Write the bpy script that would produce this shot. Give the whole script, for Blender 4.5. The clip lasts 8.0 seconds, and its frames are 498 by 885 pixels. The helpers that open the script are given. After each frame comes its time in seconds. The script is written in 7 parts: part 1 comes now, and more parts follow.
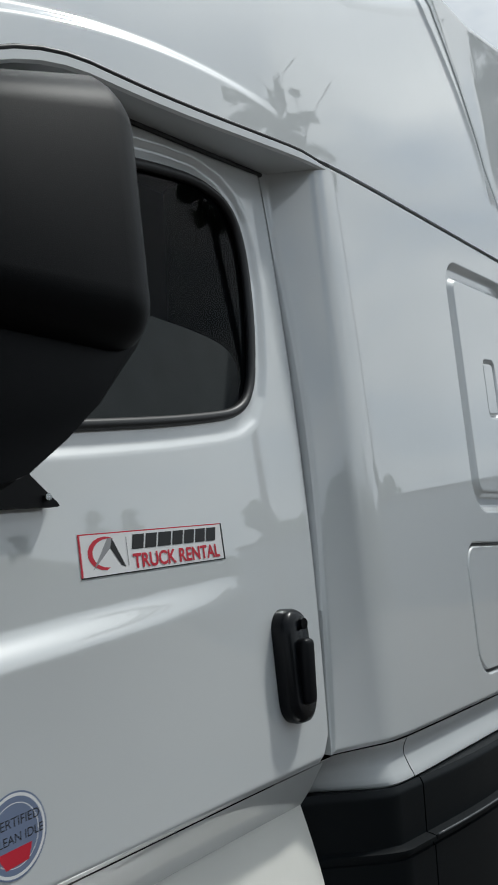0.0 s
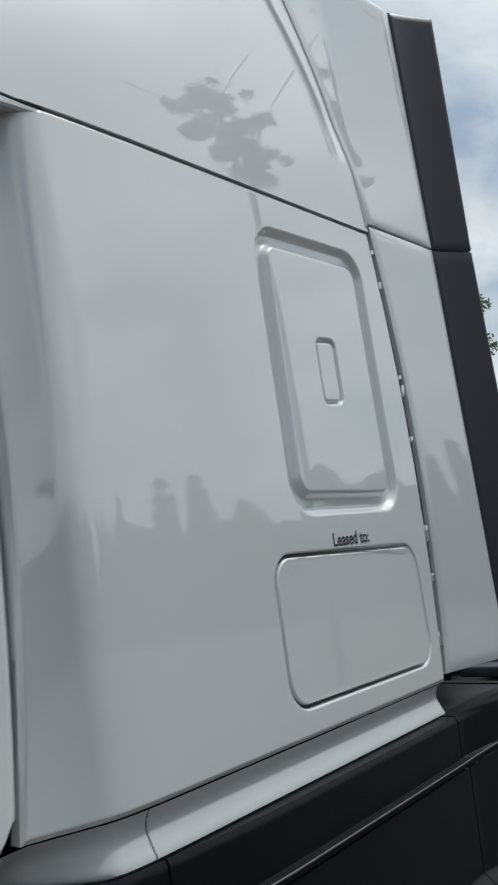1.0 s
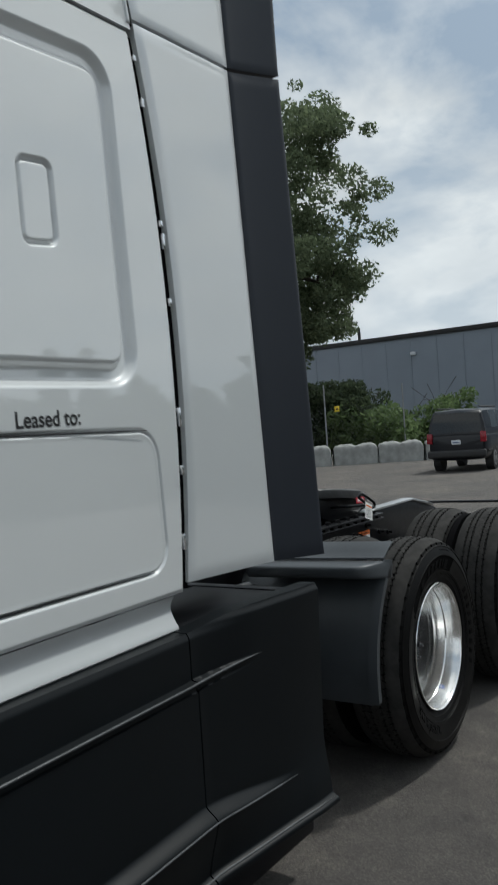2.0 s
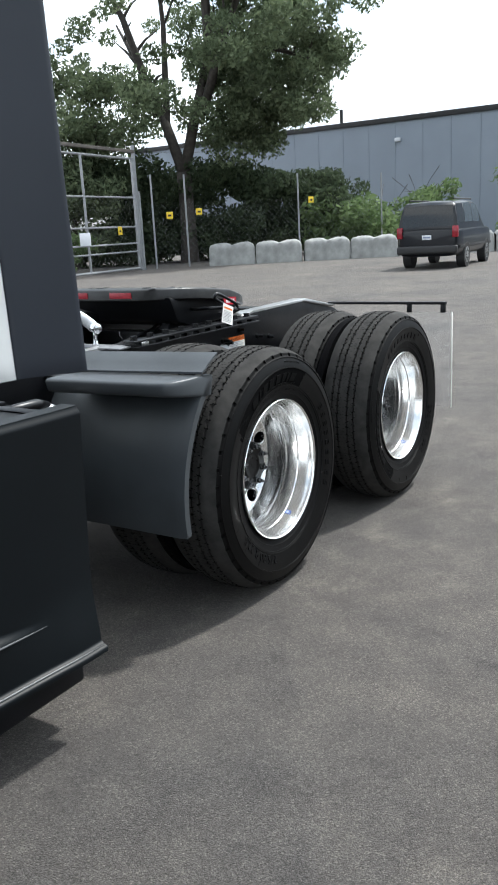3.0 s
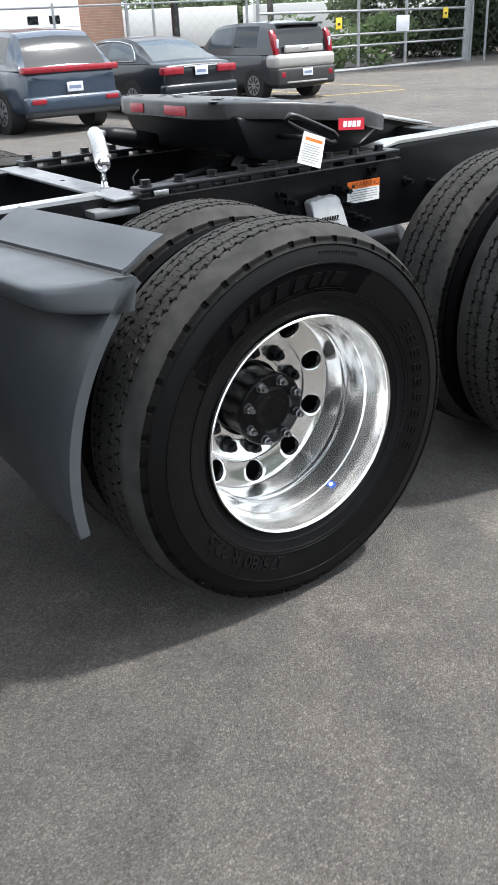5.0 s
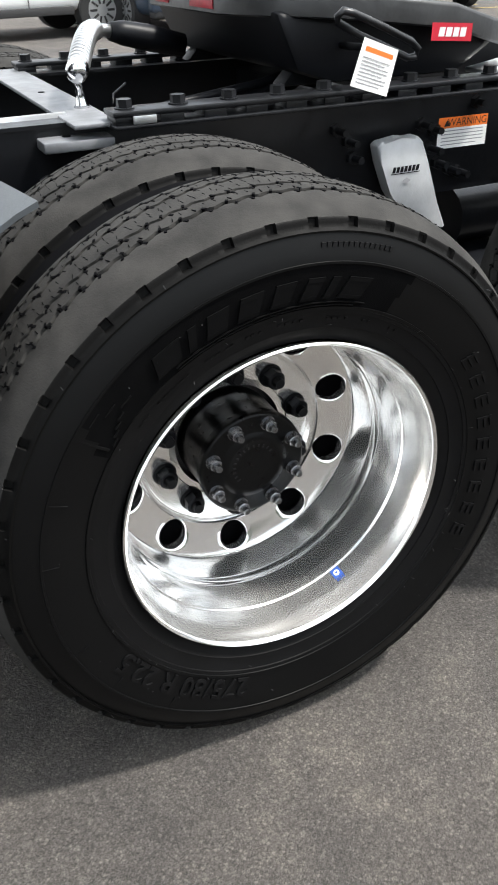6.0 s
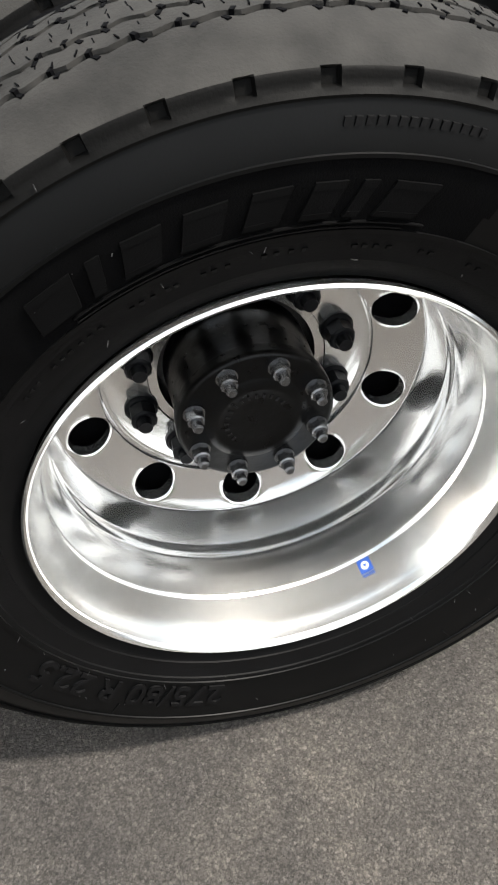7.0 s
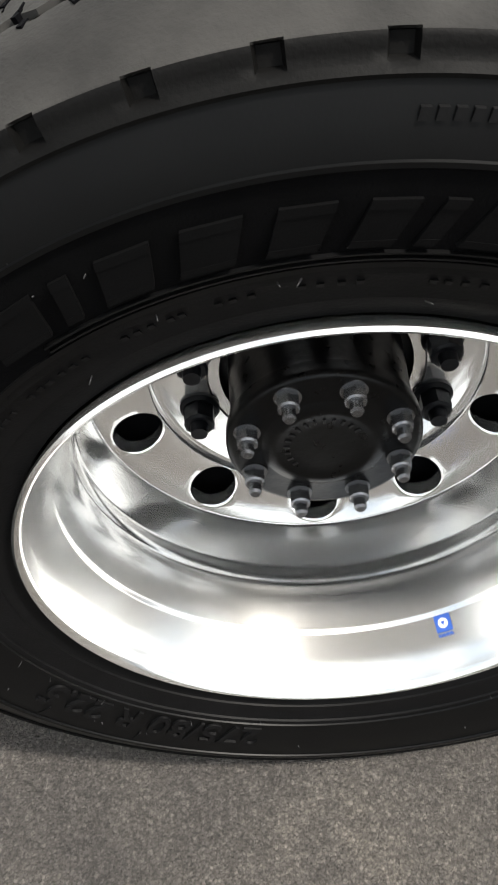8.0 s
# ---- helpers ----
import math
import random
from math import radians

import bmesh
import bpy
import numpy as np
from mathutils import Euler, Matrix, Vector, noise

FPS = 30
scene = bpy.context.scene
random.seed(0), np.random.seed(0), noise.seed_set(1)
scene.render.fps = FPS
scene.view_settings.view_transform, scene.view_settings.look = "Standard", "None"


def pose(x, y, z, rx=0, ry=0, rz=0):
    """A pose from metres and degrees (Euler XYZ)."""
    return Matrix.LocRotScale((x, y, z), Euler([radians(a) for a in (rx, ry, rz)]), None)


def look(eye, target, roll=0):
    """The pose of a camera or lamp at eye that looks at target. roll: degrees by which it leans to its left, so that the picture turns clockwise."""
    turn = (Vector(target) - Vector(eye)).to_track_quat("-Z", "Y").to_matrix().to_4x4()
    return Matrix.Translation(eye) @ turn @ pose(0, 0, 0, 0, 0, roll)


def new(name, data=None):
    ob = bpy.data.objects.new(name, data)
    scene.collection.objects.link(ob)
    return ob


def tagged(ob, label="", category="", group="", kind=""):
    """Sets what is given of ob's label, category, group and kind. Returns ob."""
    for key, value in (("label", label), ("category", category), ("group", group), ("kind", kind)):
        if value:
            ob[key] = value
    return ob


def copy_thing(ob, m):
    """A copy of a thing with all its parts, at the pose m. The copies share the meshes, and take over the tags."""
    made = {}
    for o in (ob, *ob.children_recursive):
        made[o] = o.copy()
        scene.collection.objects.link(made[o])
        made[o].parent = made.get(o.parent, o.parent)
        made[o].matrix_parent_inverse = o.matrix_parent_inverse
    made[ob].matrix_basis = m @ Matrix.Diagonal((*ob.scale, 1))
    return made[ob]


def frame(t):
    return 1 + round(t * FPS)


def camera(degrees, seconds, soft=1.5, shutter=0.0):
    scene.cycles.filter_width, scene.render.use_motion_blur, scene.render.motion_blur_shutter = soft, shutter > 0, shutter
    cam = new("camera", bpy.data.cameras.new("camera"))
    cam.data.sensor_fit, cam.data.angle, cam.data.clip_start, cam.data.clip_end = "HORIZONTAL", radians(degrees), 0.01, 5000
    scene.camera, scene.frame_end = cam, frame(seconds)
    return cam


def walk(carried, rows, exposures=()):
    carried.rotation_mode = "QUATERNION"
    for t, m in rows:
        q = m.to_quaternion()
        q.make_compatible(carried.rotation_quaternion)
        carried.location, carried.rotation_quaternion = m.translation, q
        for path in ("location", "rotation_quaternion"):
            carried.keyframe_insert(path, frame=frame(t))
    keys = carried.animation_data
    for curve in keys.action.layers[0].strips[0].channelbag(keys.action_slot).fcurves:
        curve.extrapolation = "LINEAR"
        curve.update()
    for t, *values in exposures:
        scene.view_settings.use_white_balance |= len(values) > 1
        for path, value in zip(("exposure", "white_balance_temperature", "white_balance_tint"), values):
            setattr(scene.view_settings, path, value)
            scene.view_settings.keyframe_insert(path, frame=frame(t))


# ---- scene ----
cam = camera(33.6, 8.0, shutter=0.15)
PATH = [
    (0, (-5.272, -1.143, 1.559), (-3.741, 0.109, 1.854), -2.9),
    (0.5, (-4.928, -1.155, 1.562), (-3.445, 0.156, 1.853), -3.3),
    (0.7, (-4.751, -1.254, 1.561), (-3.262, 0.056, 1.822), -4.4),
    (1, (-4.495, -1.391, 1.567), (-2.976, -0.126, 1.869), -6.1),
    (1.2, (-4.366, -1.444, 1.594), (-2.809, -0.226, 1.899), -5.7),
    (1.5, (-4.104, -1.43, 1.596), (-2.483, -0.284, 1.839), -4.4),
    (1.8, (-3.882, -1.437, 1.574), (-2.23, -0.316, 1.69), -3.3),
    (2, (-3.71, -1.472, 1.548), (-2.044, -0.364, 1.539), -3.8),
    (2.2, (-3.556, -1.543, 1.533), (-1.889, -0.443, 1.423), -4.9),
    (3.3, (-2.61, -1.781, 1.473), (-1.041, -0.693, 0.878), -3.1),
    (3.5, (-2.468, -1.816, 1.463), (-0.971, -0.643, 0.845), -3.0),
    (4, (-2.007, -1.782, 1.44), (-0.759, -0.441, 0.637), -2.8),
    (4.5, (-1.606, -1.651, 1.464), (-0.456, -0.271, 0.584), -3.7),
    (4.7, (-1.436, -1.618, 1.453), (-0.347, -0.182, 0.586), -3.7),
    (5.8, (-0.666, -1.078, 1.354), (0.14, 0.448, 0.343), -1.0),
    (6, (-0.541, -1.002, 1.328), (0.182, 0.544, 0.286), -1.1),
    (6.5, (-0.31, -0.777, 1.276), (0.182, 0.735, 0.064), -0.1),
    (7, (-0.177, -0.603, 1.231), (0.132, 0.776, -0.184), -1.7),
    (7.5, (-0.067, -0.536, 1.195), (-0.023, 0.803, -0.29), -7.4),
    (8, (-0.05, -0.417, 1.175), (-0.117, 0.878, -0.348), -6.2),
]
walk(cam, [(t, look(eye, target, roll)) for t, eye, target, roll in PATH],
     exposures=[(0.0, -1.08, 6150, 6), (1.0, -1.01, 6150, 6), (1.5, -1.27, 6150, 5), (2.2, -0.86, 6200, 5), (3.3, 0.62, 6100, 8), (4.5, 1.05, 6200, 9), (4.7, 0.86, 6200, 9), (5.8, 0.60, 6350, 9), (6.5, 0.56, 6650, 9), (8.0, 0.40, 6700, 9)])

# ---- light: bright broken cloud, high hazy sun ----
SUN_DIR = Vector((0.55, -0.26, 1.0)).normalized()
world = bpy.data.worlds.new("sky")
scene.world = world
world.use_nodes = True
wn, wl = world.node_tree.nodes, world.node_tree.links
wn.clear()
w_out = wn.new("ShaderNodeOutputWorld")
w_bg = wn.new("ShaderNodeBackground")
w_sky = wn.new("ShaderNodeTexSky")
w_sky.sky_type = "NISHITA"
w_sky.sun_disc = False
w_sky.sun_elevation = math.asin(SUN_DIR.z)
w_sky.sun_rotation = math.atan2(SUN_DIR.x, SUN_DIR.y)
w_sky.dust_density = 2.0
w_co = wn.new("ShaderNodeTexCoord")
w_sep = wn.new("ShaderNodeSeparateXYZ")
w_z = wn.new("ShaderNodeMath")
w_z.operation = "ADD"
w_z.inputs[1].default_value = 0.22
w_zm = wn.new("ShaderNodeMath")
w_zm.operation = "MAXIMUM"
w_zm.inputs[1].default_value = 0.2
w_dx = wn.new("ShaderNodeMath")
w_dx.operation = "DIVIDE"
w_dy = wn.new("ShaderNodeMath")
w_dy.operation = "DIVIDE"
w_com = wn.new("ShaderNodeCombineXYZ")
w_n1 = wn.new("ShaderNodeTexNoise")
w_n1.inputs["Scale"].default_value = 1.5
w_n1.inputs["Detail"].default_value = 7
w_n1.inputs["Roughness"].default_value = 0.55
w_n1.inputs["Distortion"].default_value = 0.3
w_n2 = wn.new("ShaderNodeTexNoise")
w_n2.inputs["Scale"].default_value = 2.6
w_n2.inputs["Detail"].default_value = 5
w_cov = wn.new("ShaderNodeMapRange")
w_cov.inputs["From Min"].default_value = 0.40
w_cov.inputs["From Max"].default_value = 0.55
w_shade = wn.new("ShaderNodeMapRange")
w_shade.inputs["From Min"].default_value = 0.3
w_shade.inputs["From Max"].default_value = 0.7
w_cc = wn.new("ShaderNodeMix")
w_cc.data_type = "RGBA"
w_cc.inputs[6].default_value = (12.0, 12.3, 12.7, 1)
w_cc.inputs[7].default_value = (20.5, 20.3, 19.8, 1)
w_blue = wn.new("ShaderNodeMix")
w_blue.data_type = "RGBA"
w_blue.blend_type = "MIX"
w_blue.inputs[0].default_value = 0.45
w_blue.inputs[7].default_value = (10.5, 13.0, 15.8, 1)
w_mix = wn.new("ShaderNodeMix")
w_mix.data_type = "RGBA"
wl.new(w_co.outputs["Generated"], w_sep.inputs[0])
wl.new(w_sep.outputs["Z"], w_z.inputs[0])
wl.new(w_z.outputs[0], w_zm.inputs[0])
wl.new(w_sep.outputs["X"], w_dx.inputs[0])
wl.new(w_zm.outputs[0], w_dx.inputs[1])
wl.new(w_sep.outputs["Y"], w_dy.inputs[0])
wl.new(w_zm.outputs[0], w_dy.inputs[1])
wl.new(w_dx.outputs[0], w_com.inputs["X"])
wl.new(w_dy.outputs[0], w_com.inputs["Y"])
wl.new(w_com.outputs[0], w_n1.inputs["Vector"])
wl.new(w_com.outputs[0], w_n2.inputs["Vector"])
wl.new(w_n1.outputs["Fac"], w_cov.inputs["Value"])
wl.new(w_n2.outputs["Fac"], w_shade.inputs["Value"])
wl.new(w_shade.outputs[0], w_cc.inputs[0])
wl.new(w_sky.outputs[0], w_blue.inputs[6])
wl.new(w_cov.outputs[0], w_mix.inputs[0])
wl.new(w_blue.outputs[2], w_mix.inputs[6])
wl.new(w_cc.outputs[2], w_mix.inputs[7])
# hazy glow round the sun
w_dot = wn.new("ShaderNodeVectorMath")
w_dot.operation = "DOT_PRODUCT"
w_dot.inputs[1].default_value = SUN_DIR
w_pos = wn.new("ShaderNodeMath")
w_pos.operation = "MAXIMUM"
w_pos.inputs[1].default_value = 0.0
w_pow = wn.new("ShaderNodeMath")
w_pow.operation = "POWER"
w_pow.inputs[1].default_value = 7.0
w_glow = wn.new("ShaderNodeMath")
w_glow.operation = "MULTIPLY_ADD"
w_glow.inputs[1].default_value = 0.7
w_glow.inputs[2].default_value = 1.0
w_vs = wn.new("ShaderNodeVectorMath")
w_vs.operation = "SCALE"
wl.new(w_co.outputs["Generated"], w_dot.inputs[0])
wl.new(w_dot.outputs["Value"], w_pos.inputs[0])
wl.new(w_pos.outputs[0], w_pow.inputs[0])
wl.new(w_pow.outputs[0], w_glow.inputs[0])
# pale haze towards the horizon
w_hz = wn.new("ShaderNodeMapRange")
w_hz.inputs["From Min"].default_value = 0.0
w_hz.inputs["From Max"].default_value = 0.38
w_hz.inputs["To Min"].default_value = 0.92
w_hz.inputs["To Max"].default_value = 0.12
w_hazed = wn.new("ShaderNodeMix")
w_hazed.data_type = "RGBA"
w_hazed.inputs[7].default_value = (15.6, 16.4, 17.2, 1)
wl.new(w_sep.outputs["Z"], w_hz.inputs["Value"])
wl.new(w_hz.outputs[0], w_hazed.inputs[0])
wl.new(w_mix.outputs[2], w_hazed.inputs[6])
wl.new(w_hazed.outputs[2], w_vs.inputs[0])
wl.new(w_glow.outputs[0], w_vs.inputs["Scale"])
wl.new(w_vs.outputs[0], w_bg.inputs["Color"])
w_bg.inputs["Strength"].default_value = 0.092
wl.new(w_bg.outputs[0], w_out.inputs["Surface"])

sun = new("sun", bpy.data.lights.new("sun", "SUN"))
sun.data.energy = 4.7
sun.data.angle = radians(4)
sun.data.color = (1.0, 0.96, 0.90)
sun.matrix_world = look((0, 0, 20), Vector((0, 0, 20)) - SUN_DIR)

# ---- materials ----
def mat_base(name, color, rough=0.5, metal=0.0, spec=0.5, coat=0.0):
    m = bpy.data.materials.new(name)
    m.use_nodes = True
    b = m.node_tree.nodes["Principled BSDF"]
    b.inputs["Base Color"].default_value = (*color, 1)
    b.inputs["Roughness"].default_value = rough
    b.inputs["Metallic"].default_value = metal
    b.inputs["Specular IOR Level"].default_value = spec
    b.inputs["Coat Weight"].default_value = coat
    b.inputs["Coat Roughness"].default_value = 0.03
    return m, m.node_tree.nodes, m.node_tree.links, b


def noise_node(n, l, scale, detail=4, rough=0.55, stretch=None):
    co = n.new("ShaderNodeTexCoord")
    t = n.new("ShaderNodeTexNoise")
    t.inputs["Scale"].default_value = scale
    t.inputs["Detail"].default_value = detail
    t.inputs["Roughness"].default_value = rough
    if stretch:
        mp = n.new("ShaderNodeMapping")
        mp.inputs["Scale"].default_value = stretch
        l.new(co.outputs["Object"], mp.inputs[0])
        l.new(mp.outputs[0], t.inputs["Vector"])
    else:
        l.new(co.outputs["Object"], t.inputs["Vector"])
    return t


def ramp(n, l, src, a, b, lo, hi):
    r = n.new("ShaderNodeValToRGB")
    r.color_ramp.elements[0].position, r.color_ramp.elements[1].position = lo, hi
    r.color_ramp.elements[0].color, r.color_ramp.elements[1].color = (*a, 1), (*b, 1)
    l.new(src, r.inputs[0])
    return r


def bump(n, l, b, src, strength, dist):
    bp = n.new("ShaderNodeBump")
    bp.inputs["Strength"].default_value = strength
    bp.inputs["Distance"].default_value = dist
    l.new(src, bp.inputs["Height"])
    l.new(bp.outputs[0], b.inputs["Normal"])
    return bp


def mat(name, color, rough=0.5, metal=0.0, vary=0.12, scale=6.0, fine=0.0, fine_scale=250.0, spec=0.5, coat=0.0, rvary=0.0):
    """Colour varied at two scales, with a fine relief."""
    m, n, l, b = mat_base(name, color, rough, metal, spec, coat)
    big = noise_node(n, l, scale, 5)
    lo = tuple(c * (1 - vary) for c in color)
    hi = tuple(min(1, c * (1 + vary)) for c in color)
    r = ramp(n, l, big.outputs["Fac"], lo, hi, 0.3, 0.7)
    l.new(r.outputs[0], b.inputs["Base Color"])
    if rvary:
        rr = n.new("ShaderNodeMapRange")
        rr.inputs["To Min"].default_value = max(0.02, rough - rvary)
        rr.inputs["To Max"].default_value = min(1, rough + rvary)
        nn = noise_node(n, l, scale * 3.1, 6)
        l.new(nn.outputs["Fac"], rr.inputs["Value"])
        l.new(rr.outputs[0], b.inputs["Roughness"])
    if fine:
        f = noise_node(n, l, fine_scale, 3)
        bump(n, l, b, f.outputs["Fac"], 1.0, fine)
    return m


white_paint = mat("white_paint", (0.60, 0.62, 0.625), 0.35, vary=0.02, scale=1.5, coat=1.0)
white_paint.node_tree.nodes["Principled BSDF"].inputs["Coat IOR"].default_value = 1.95
white_paint.node_tree.nodes["Principled BSDF"].inputs["Coat Roughness"].default_value = 0.025
# darker copy of the white paint, with the sill's shade put into it
shaded_white = mat("shaded_white", (0.42, 0.435, 0.44), 0.4, vary=0.03, scale=2.5, coat=0.3)
white_plain = mat("white_plain", (0.74, 0.73, 0.68), 0.4, vary=0.05, scale=3)
char_plastic = mat("charcoal_plastic", (0.0046, 0.0062, 0.0076), 0.42, spec=0.15, vary=0.12, scale=2.2, fine=0.0002, fine_scale=700, rvary=0.06)
# paler than the fairing: a highlight put into the colour of its edges
glint_plastic = mat("glint_plastic", (0.075, 0.08, 0.085), 0.35, spec=0.5, vary=0.2, scale=20)
ext_rubber = mat("side_extender_dark", (0.020, 0.024, 0.033), 0.42, spec=0.4, vary=0.08, scale=2.0, fine=0.0002, fine_scale=500, rvary=0.05)
fender_plastic = mat("fender_plastic", (0.051, 0.057, 0.063), 0.42, spec=0.45, vary=0.15, scale=4, fine=0.0003, fine_scale=600, rvary=0.08)
black_gloss = mat("black_gloss", (0.003, 0.0038, 0.0052), 0.26, spec=0.2, vary=0.2, scale=8)
black_soft = mat("black_soft", (0.005, 0.0055, 0.007), 0.42, spec=0.16, vary=0.2, scale=8, fine=0.0003)
black_steel = mat("black_steel", (0.0065, 0.007, 0.0085), 0.34, spec=0.42, vary=0.4, scale=9, fine=0.0005, fine_scale=90, rvary=0.12)
grey_steel = mat("grey_steel", (0.20, 0.205, 0.215), 0.45, metal=0.4, vary=0.25, scale=14, fine=0.0004, fine_scale=120, rvary=0.1)
cast_alu = mat("cast_aluminium", (0.46, 0.47, 0.48), 0.5, metal=0.25, vary=0.12, scale=14, fine=0.0005, fine_scale=140, rvary=0.1)
bright_alu = mat("bright_alu", (0.60, 0.61, 0.62), 0.33, metal=0.9, vary=0.12, scale=18, fine=0.0003, fine_scale=160, rvary=0.1)
chrome = mat("chrome", (0.75, 0.76, 0.78), 0.14, metal=1.0, vary=0.05, scale=10)
seal_rubber = mat("seal_rubber", (0.012, 0.012, 0.013), 0.45, vary=0.1)
# near-black that paints shade into gaps, pits, holes and the cab
shade_black = mat("shade_black", (0.0025, 0.0025, 0.003), 0.85, spec=0.04, vary=0.1)
seat_cloth = mat("seat_cloth", (0.22, 0.25, 0.26), 0.9, vary=0.1, scale=12, fine=0.0006)
decal_white = mat("decal_white", (0.74, 0.74, 0.74), 0.35, vary=0.02)
decal_black = mat("decal_black", (0.012, 0.012, 0.013), 0.4, vary=0.02)
decal_red = mat("decal_red", (0.52, 0.02, 0.04), 0.4, vary=0.05)
decal_blue = mat("decal_blue", (0.03, 0.10, 0.42), 0.4, vary=0.05)
decal_slate = mat("decal_slate", (0.16, 0.20, 0.30), 0.4, vary=0.05)
decal_orange = mat("decal_orange", (0.72, 0.16, 0.02), 0.5, vary=0.05)
paper = mat("paper", (0.76, 0.76, 0.74), 0.6, vary=0.03, scale=30)
print_grey = mat("print_grey", (0.28, 0.28, 0.29), 0.6, vary=0.05)
reflector_red = mat("reflector_red", (0.36, 0.025, 0.04), 0.3, vary=0.25, scale=60)

# tyre rubber: smooth walls with a dull sheen, a finely ridged black panel for the letters, dusty tread
rubber, n, l, b = mat_base("tyre_rubber", (0.005, 0.005, 0.005), 0.5, spec=0.17)
t1 = noise_node(n, l, 7, 6)
r1 = ramp(n, l, t1.outputs["Fac"], (0.0013, 0.0014, 0.0016), (0.0028, 0.0029, 0.0031), 0.3, 0.75)
l.new(r1.outputs[0], b.inputs["Base Color"])
mr = n.new("ShaderNodeMapRange")
mr.inputs["To Min"].default_value, mr.inputs["To Max"].default_value = 0.36, 0.50
t3 = noise_node(n, l, 19, 6, 0.65)
l.new(t3.outputs["Fac"], mr.inputs["Value"])
l.new(mr.outputs[0], b.inputs["Roughness"])
t2 = noise_node(n, l, 420, 3)
bump(n, l, b, t2.outputs["Fac"], 1.0, 0.00008)
velvet_rubber = mat("ridged_rubber", (0.0022, 0.0022, 0.0024), 0.9, spec=0.05, vary=0.25, scale=30, fine=0.0005, fine_scale=500)
bead_rubber = mat("bead_rubber", (0.0028, 0.0028, 0.0031), 0.55, spec=0.16, vary=0.25, scale=12, fine=0.0003, fine_scale=400, rvary=0.1)
shoulder_rubber = mat("shoulder_rubber", (0.0022, 0.0021, 0.0020), 0.62, spec=0.10, vary=0.35, scale=20, fine=0.0004, fine_scale=300, rvary=0.1)
tread_rubber, n, l, b = mat_base("tread_rubber", (0.06, 0.056, 0.052), 0.85, spec=0.2)
t1 = noise_node(n, l, 16, 6)
r1 = ramp(n, l, t1.outputs["Fac"], (0.0175, 0.0169, 0.0161), (0.040, 0.0382, 0.0358), 0.3, 0.7)
l.new(r1.outputs[0], b.inputs["Base Color"])
t2 = noise_node(n, l, 300, 4)
bump(n, l, b, t2.outputs["Fac"], 1.0, 0.0006)

# polished wheel: turned rings under a bright polish
polished, n, l, b = mat_base("polished_aluminium", (0.88, 0.875, 0.86), 0.1, metal=0.94)
t1 = noise_node(n, l, 5, 4)
mr = n.new("ShaderNodeMapRange")
mr.inputs["To Min"].default_value, mr.inputs["To Max"].default_value = 0.15, 0.22
l.new(t1.outputs["Fac"], mr.inputs["Value"])
l.new(mr.outputs[0], b.inputs["Roughness"])

disc_polish, n, l, b = mat_base("polished_disc", (0.90, 0.895, 0.885), 0.1, metal=0.92)
t1 = noise_node(n, l, 9, 4)
mr = n.new("ShaderNodeMapRange")
mr.inputs["To Min"].default_value, mr.inputs["To Max"].default_value = 0.10, 0.17
l.new(t1.outputs["Fac"], mr.inputs["Value"])
l.new(mr.outputs[0], b.inputs["Roughness"])
t2 = noise_node(n, l, 7, 3)
bump(n, l, b, t2.outputs["Fac"], 0.15, 0.0008)

# asphalt: stones of two sizes in a worn binder, with stains, pale scuffs and patches
asphalt, n, l, b = mat_base("asphalt", (0.10, 0.095, 0.09), 0.85, spec=0.35)
co = n.new("ShaderNodeTexCoord")


def mult(a_, b_, mode="MULTIPLY", fac=1.0):
    m = n.new("ShaderNodeMix")
    m.data_type, m.blend_type = "RGBA", mode
    m.inputs[0].default_value = fac
    l.new(a_, m.inputs[6])
    l.new(b_, m.inputs[7])
    return m


def stones(scale):
    v = n.new("ShaderNodeTexVoronoi")
    v.inputs["Scale"].default_value = scale
    l.new(co.outputs["Object"], v.inputs["Vector"])
    s = n.new("ShaderNodeSeparateColor")
    l.new(v.outputs["Color"], s.inputs[0])
    return v, s


v1, s1 = stones(185)
v2, s2 = stones(400)
rs = ramp(n, l, s1.outputs[0], (0.100, 0.0935, 0.0885), (0.170, 0.158, 0.149), 0.05, 1.0)
e = rs.color_ramp.elements.new(0.72)
e.color = (0.119, 0.111, 0.105, 1)
rf = ramp(n, l, s2.outputs[0], (0.66, 0.66, 0.66), (1.34, 1.33, 1.31), 0.0, 1.0)
rd = ramp(n, l, v1.outputs["Distance"], (1.06, 1.06, 1.06), (0.74, 0.74, 0.74), 0.25, 0.85)
big = noise_node(n, l, 0.55, 6, 0.6)
med = noise_node(n, l, 4.0, 7, 0.68)
scuff = noise_node(n, l, 2.1, 9, 0.72)
rb = ramp(n, l, big.outputs["Fac"], (0.80, 0.805, 0.82), (1.24, 1.19, 1.13), 0.3, 0.7)
rm = ramp(n, l, med.outputs["Fac"], (0.76, 0.76, 0.78), (1.20, 1.20, 1.18), 0.32, 0.68)
rc = ramp(n, l, scuff.outputs["Fac"], (1.0, 1.0, 1.0), (1.36, 1.345, 1.31), 0.57, 0.69)
rk = ramp(n, l, scuff.outputs["Fac"], (0.72, 0.72, 0.74), (1.0, 1.0, 1.0), 0.30, 0.40)
m1 = mult(rs.outputs[0], rf.outputs[0])
m2 = mult(m1.outputs[2], rd.outputs[0])
m3 = mult(m2.outputs[2], rb.outputs[0])
m4 = mult(m3.outputs[2], rm.outputs[0])
m5 = mult(m4.outputs[2], rc.outputs[0])
m6 = mult(m5.outputs[2], rk.outputs[0])
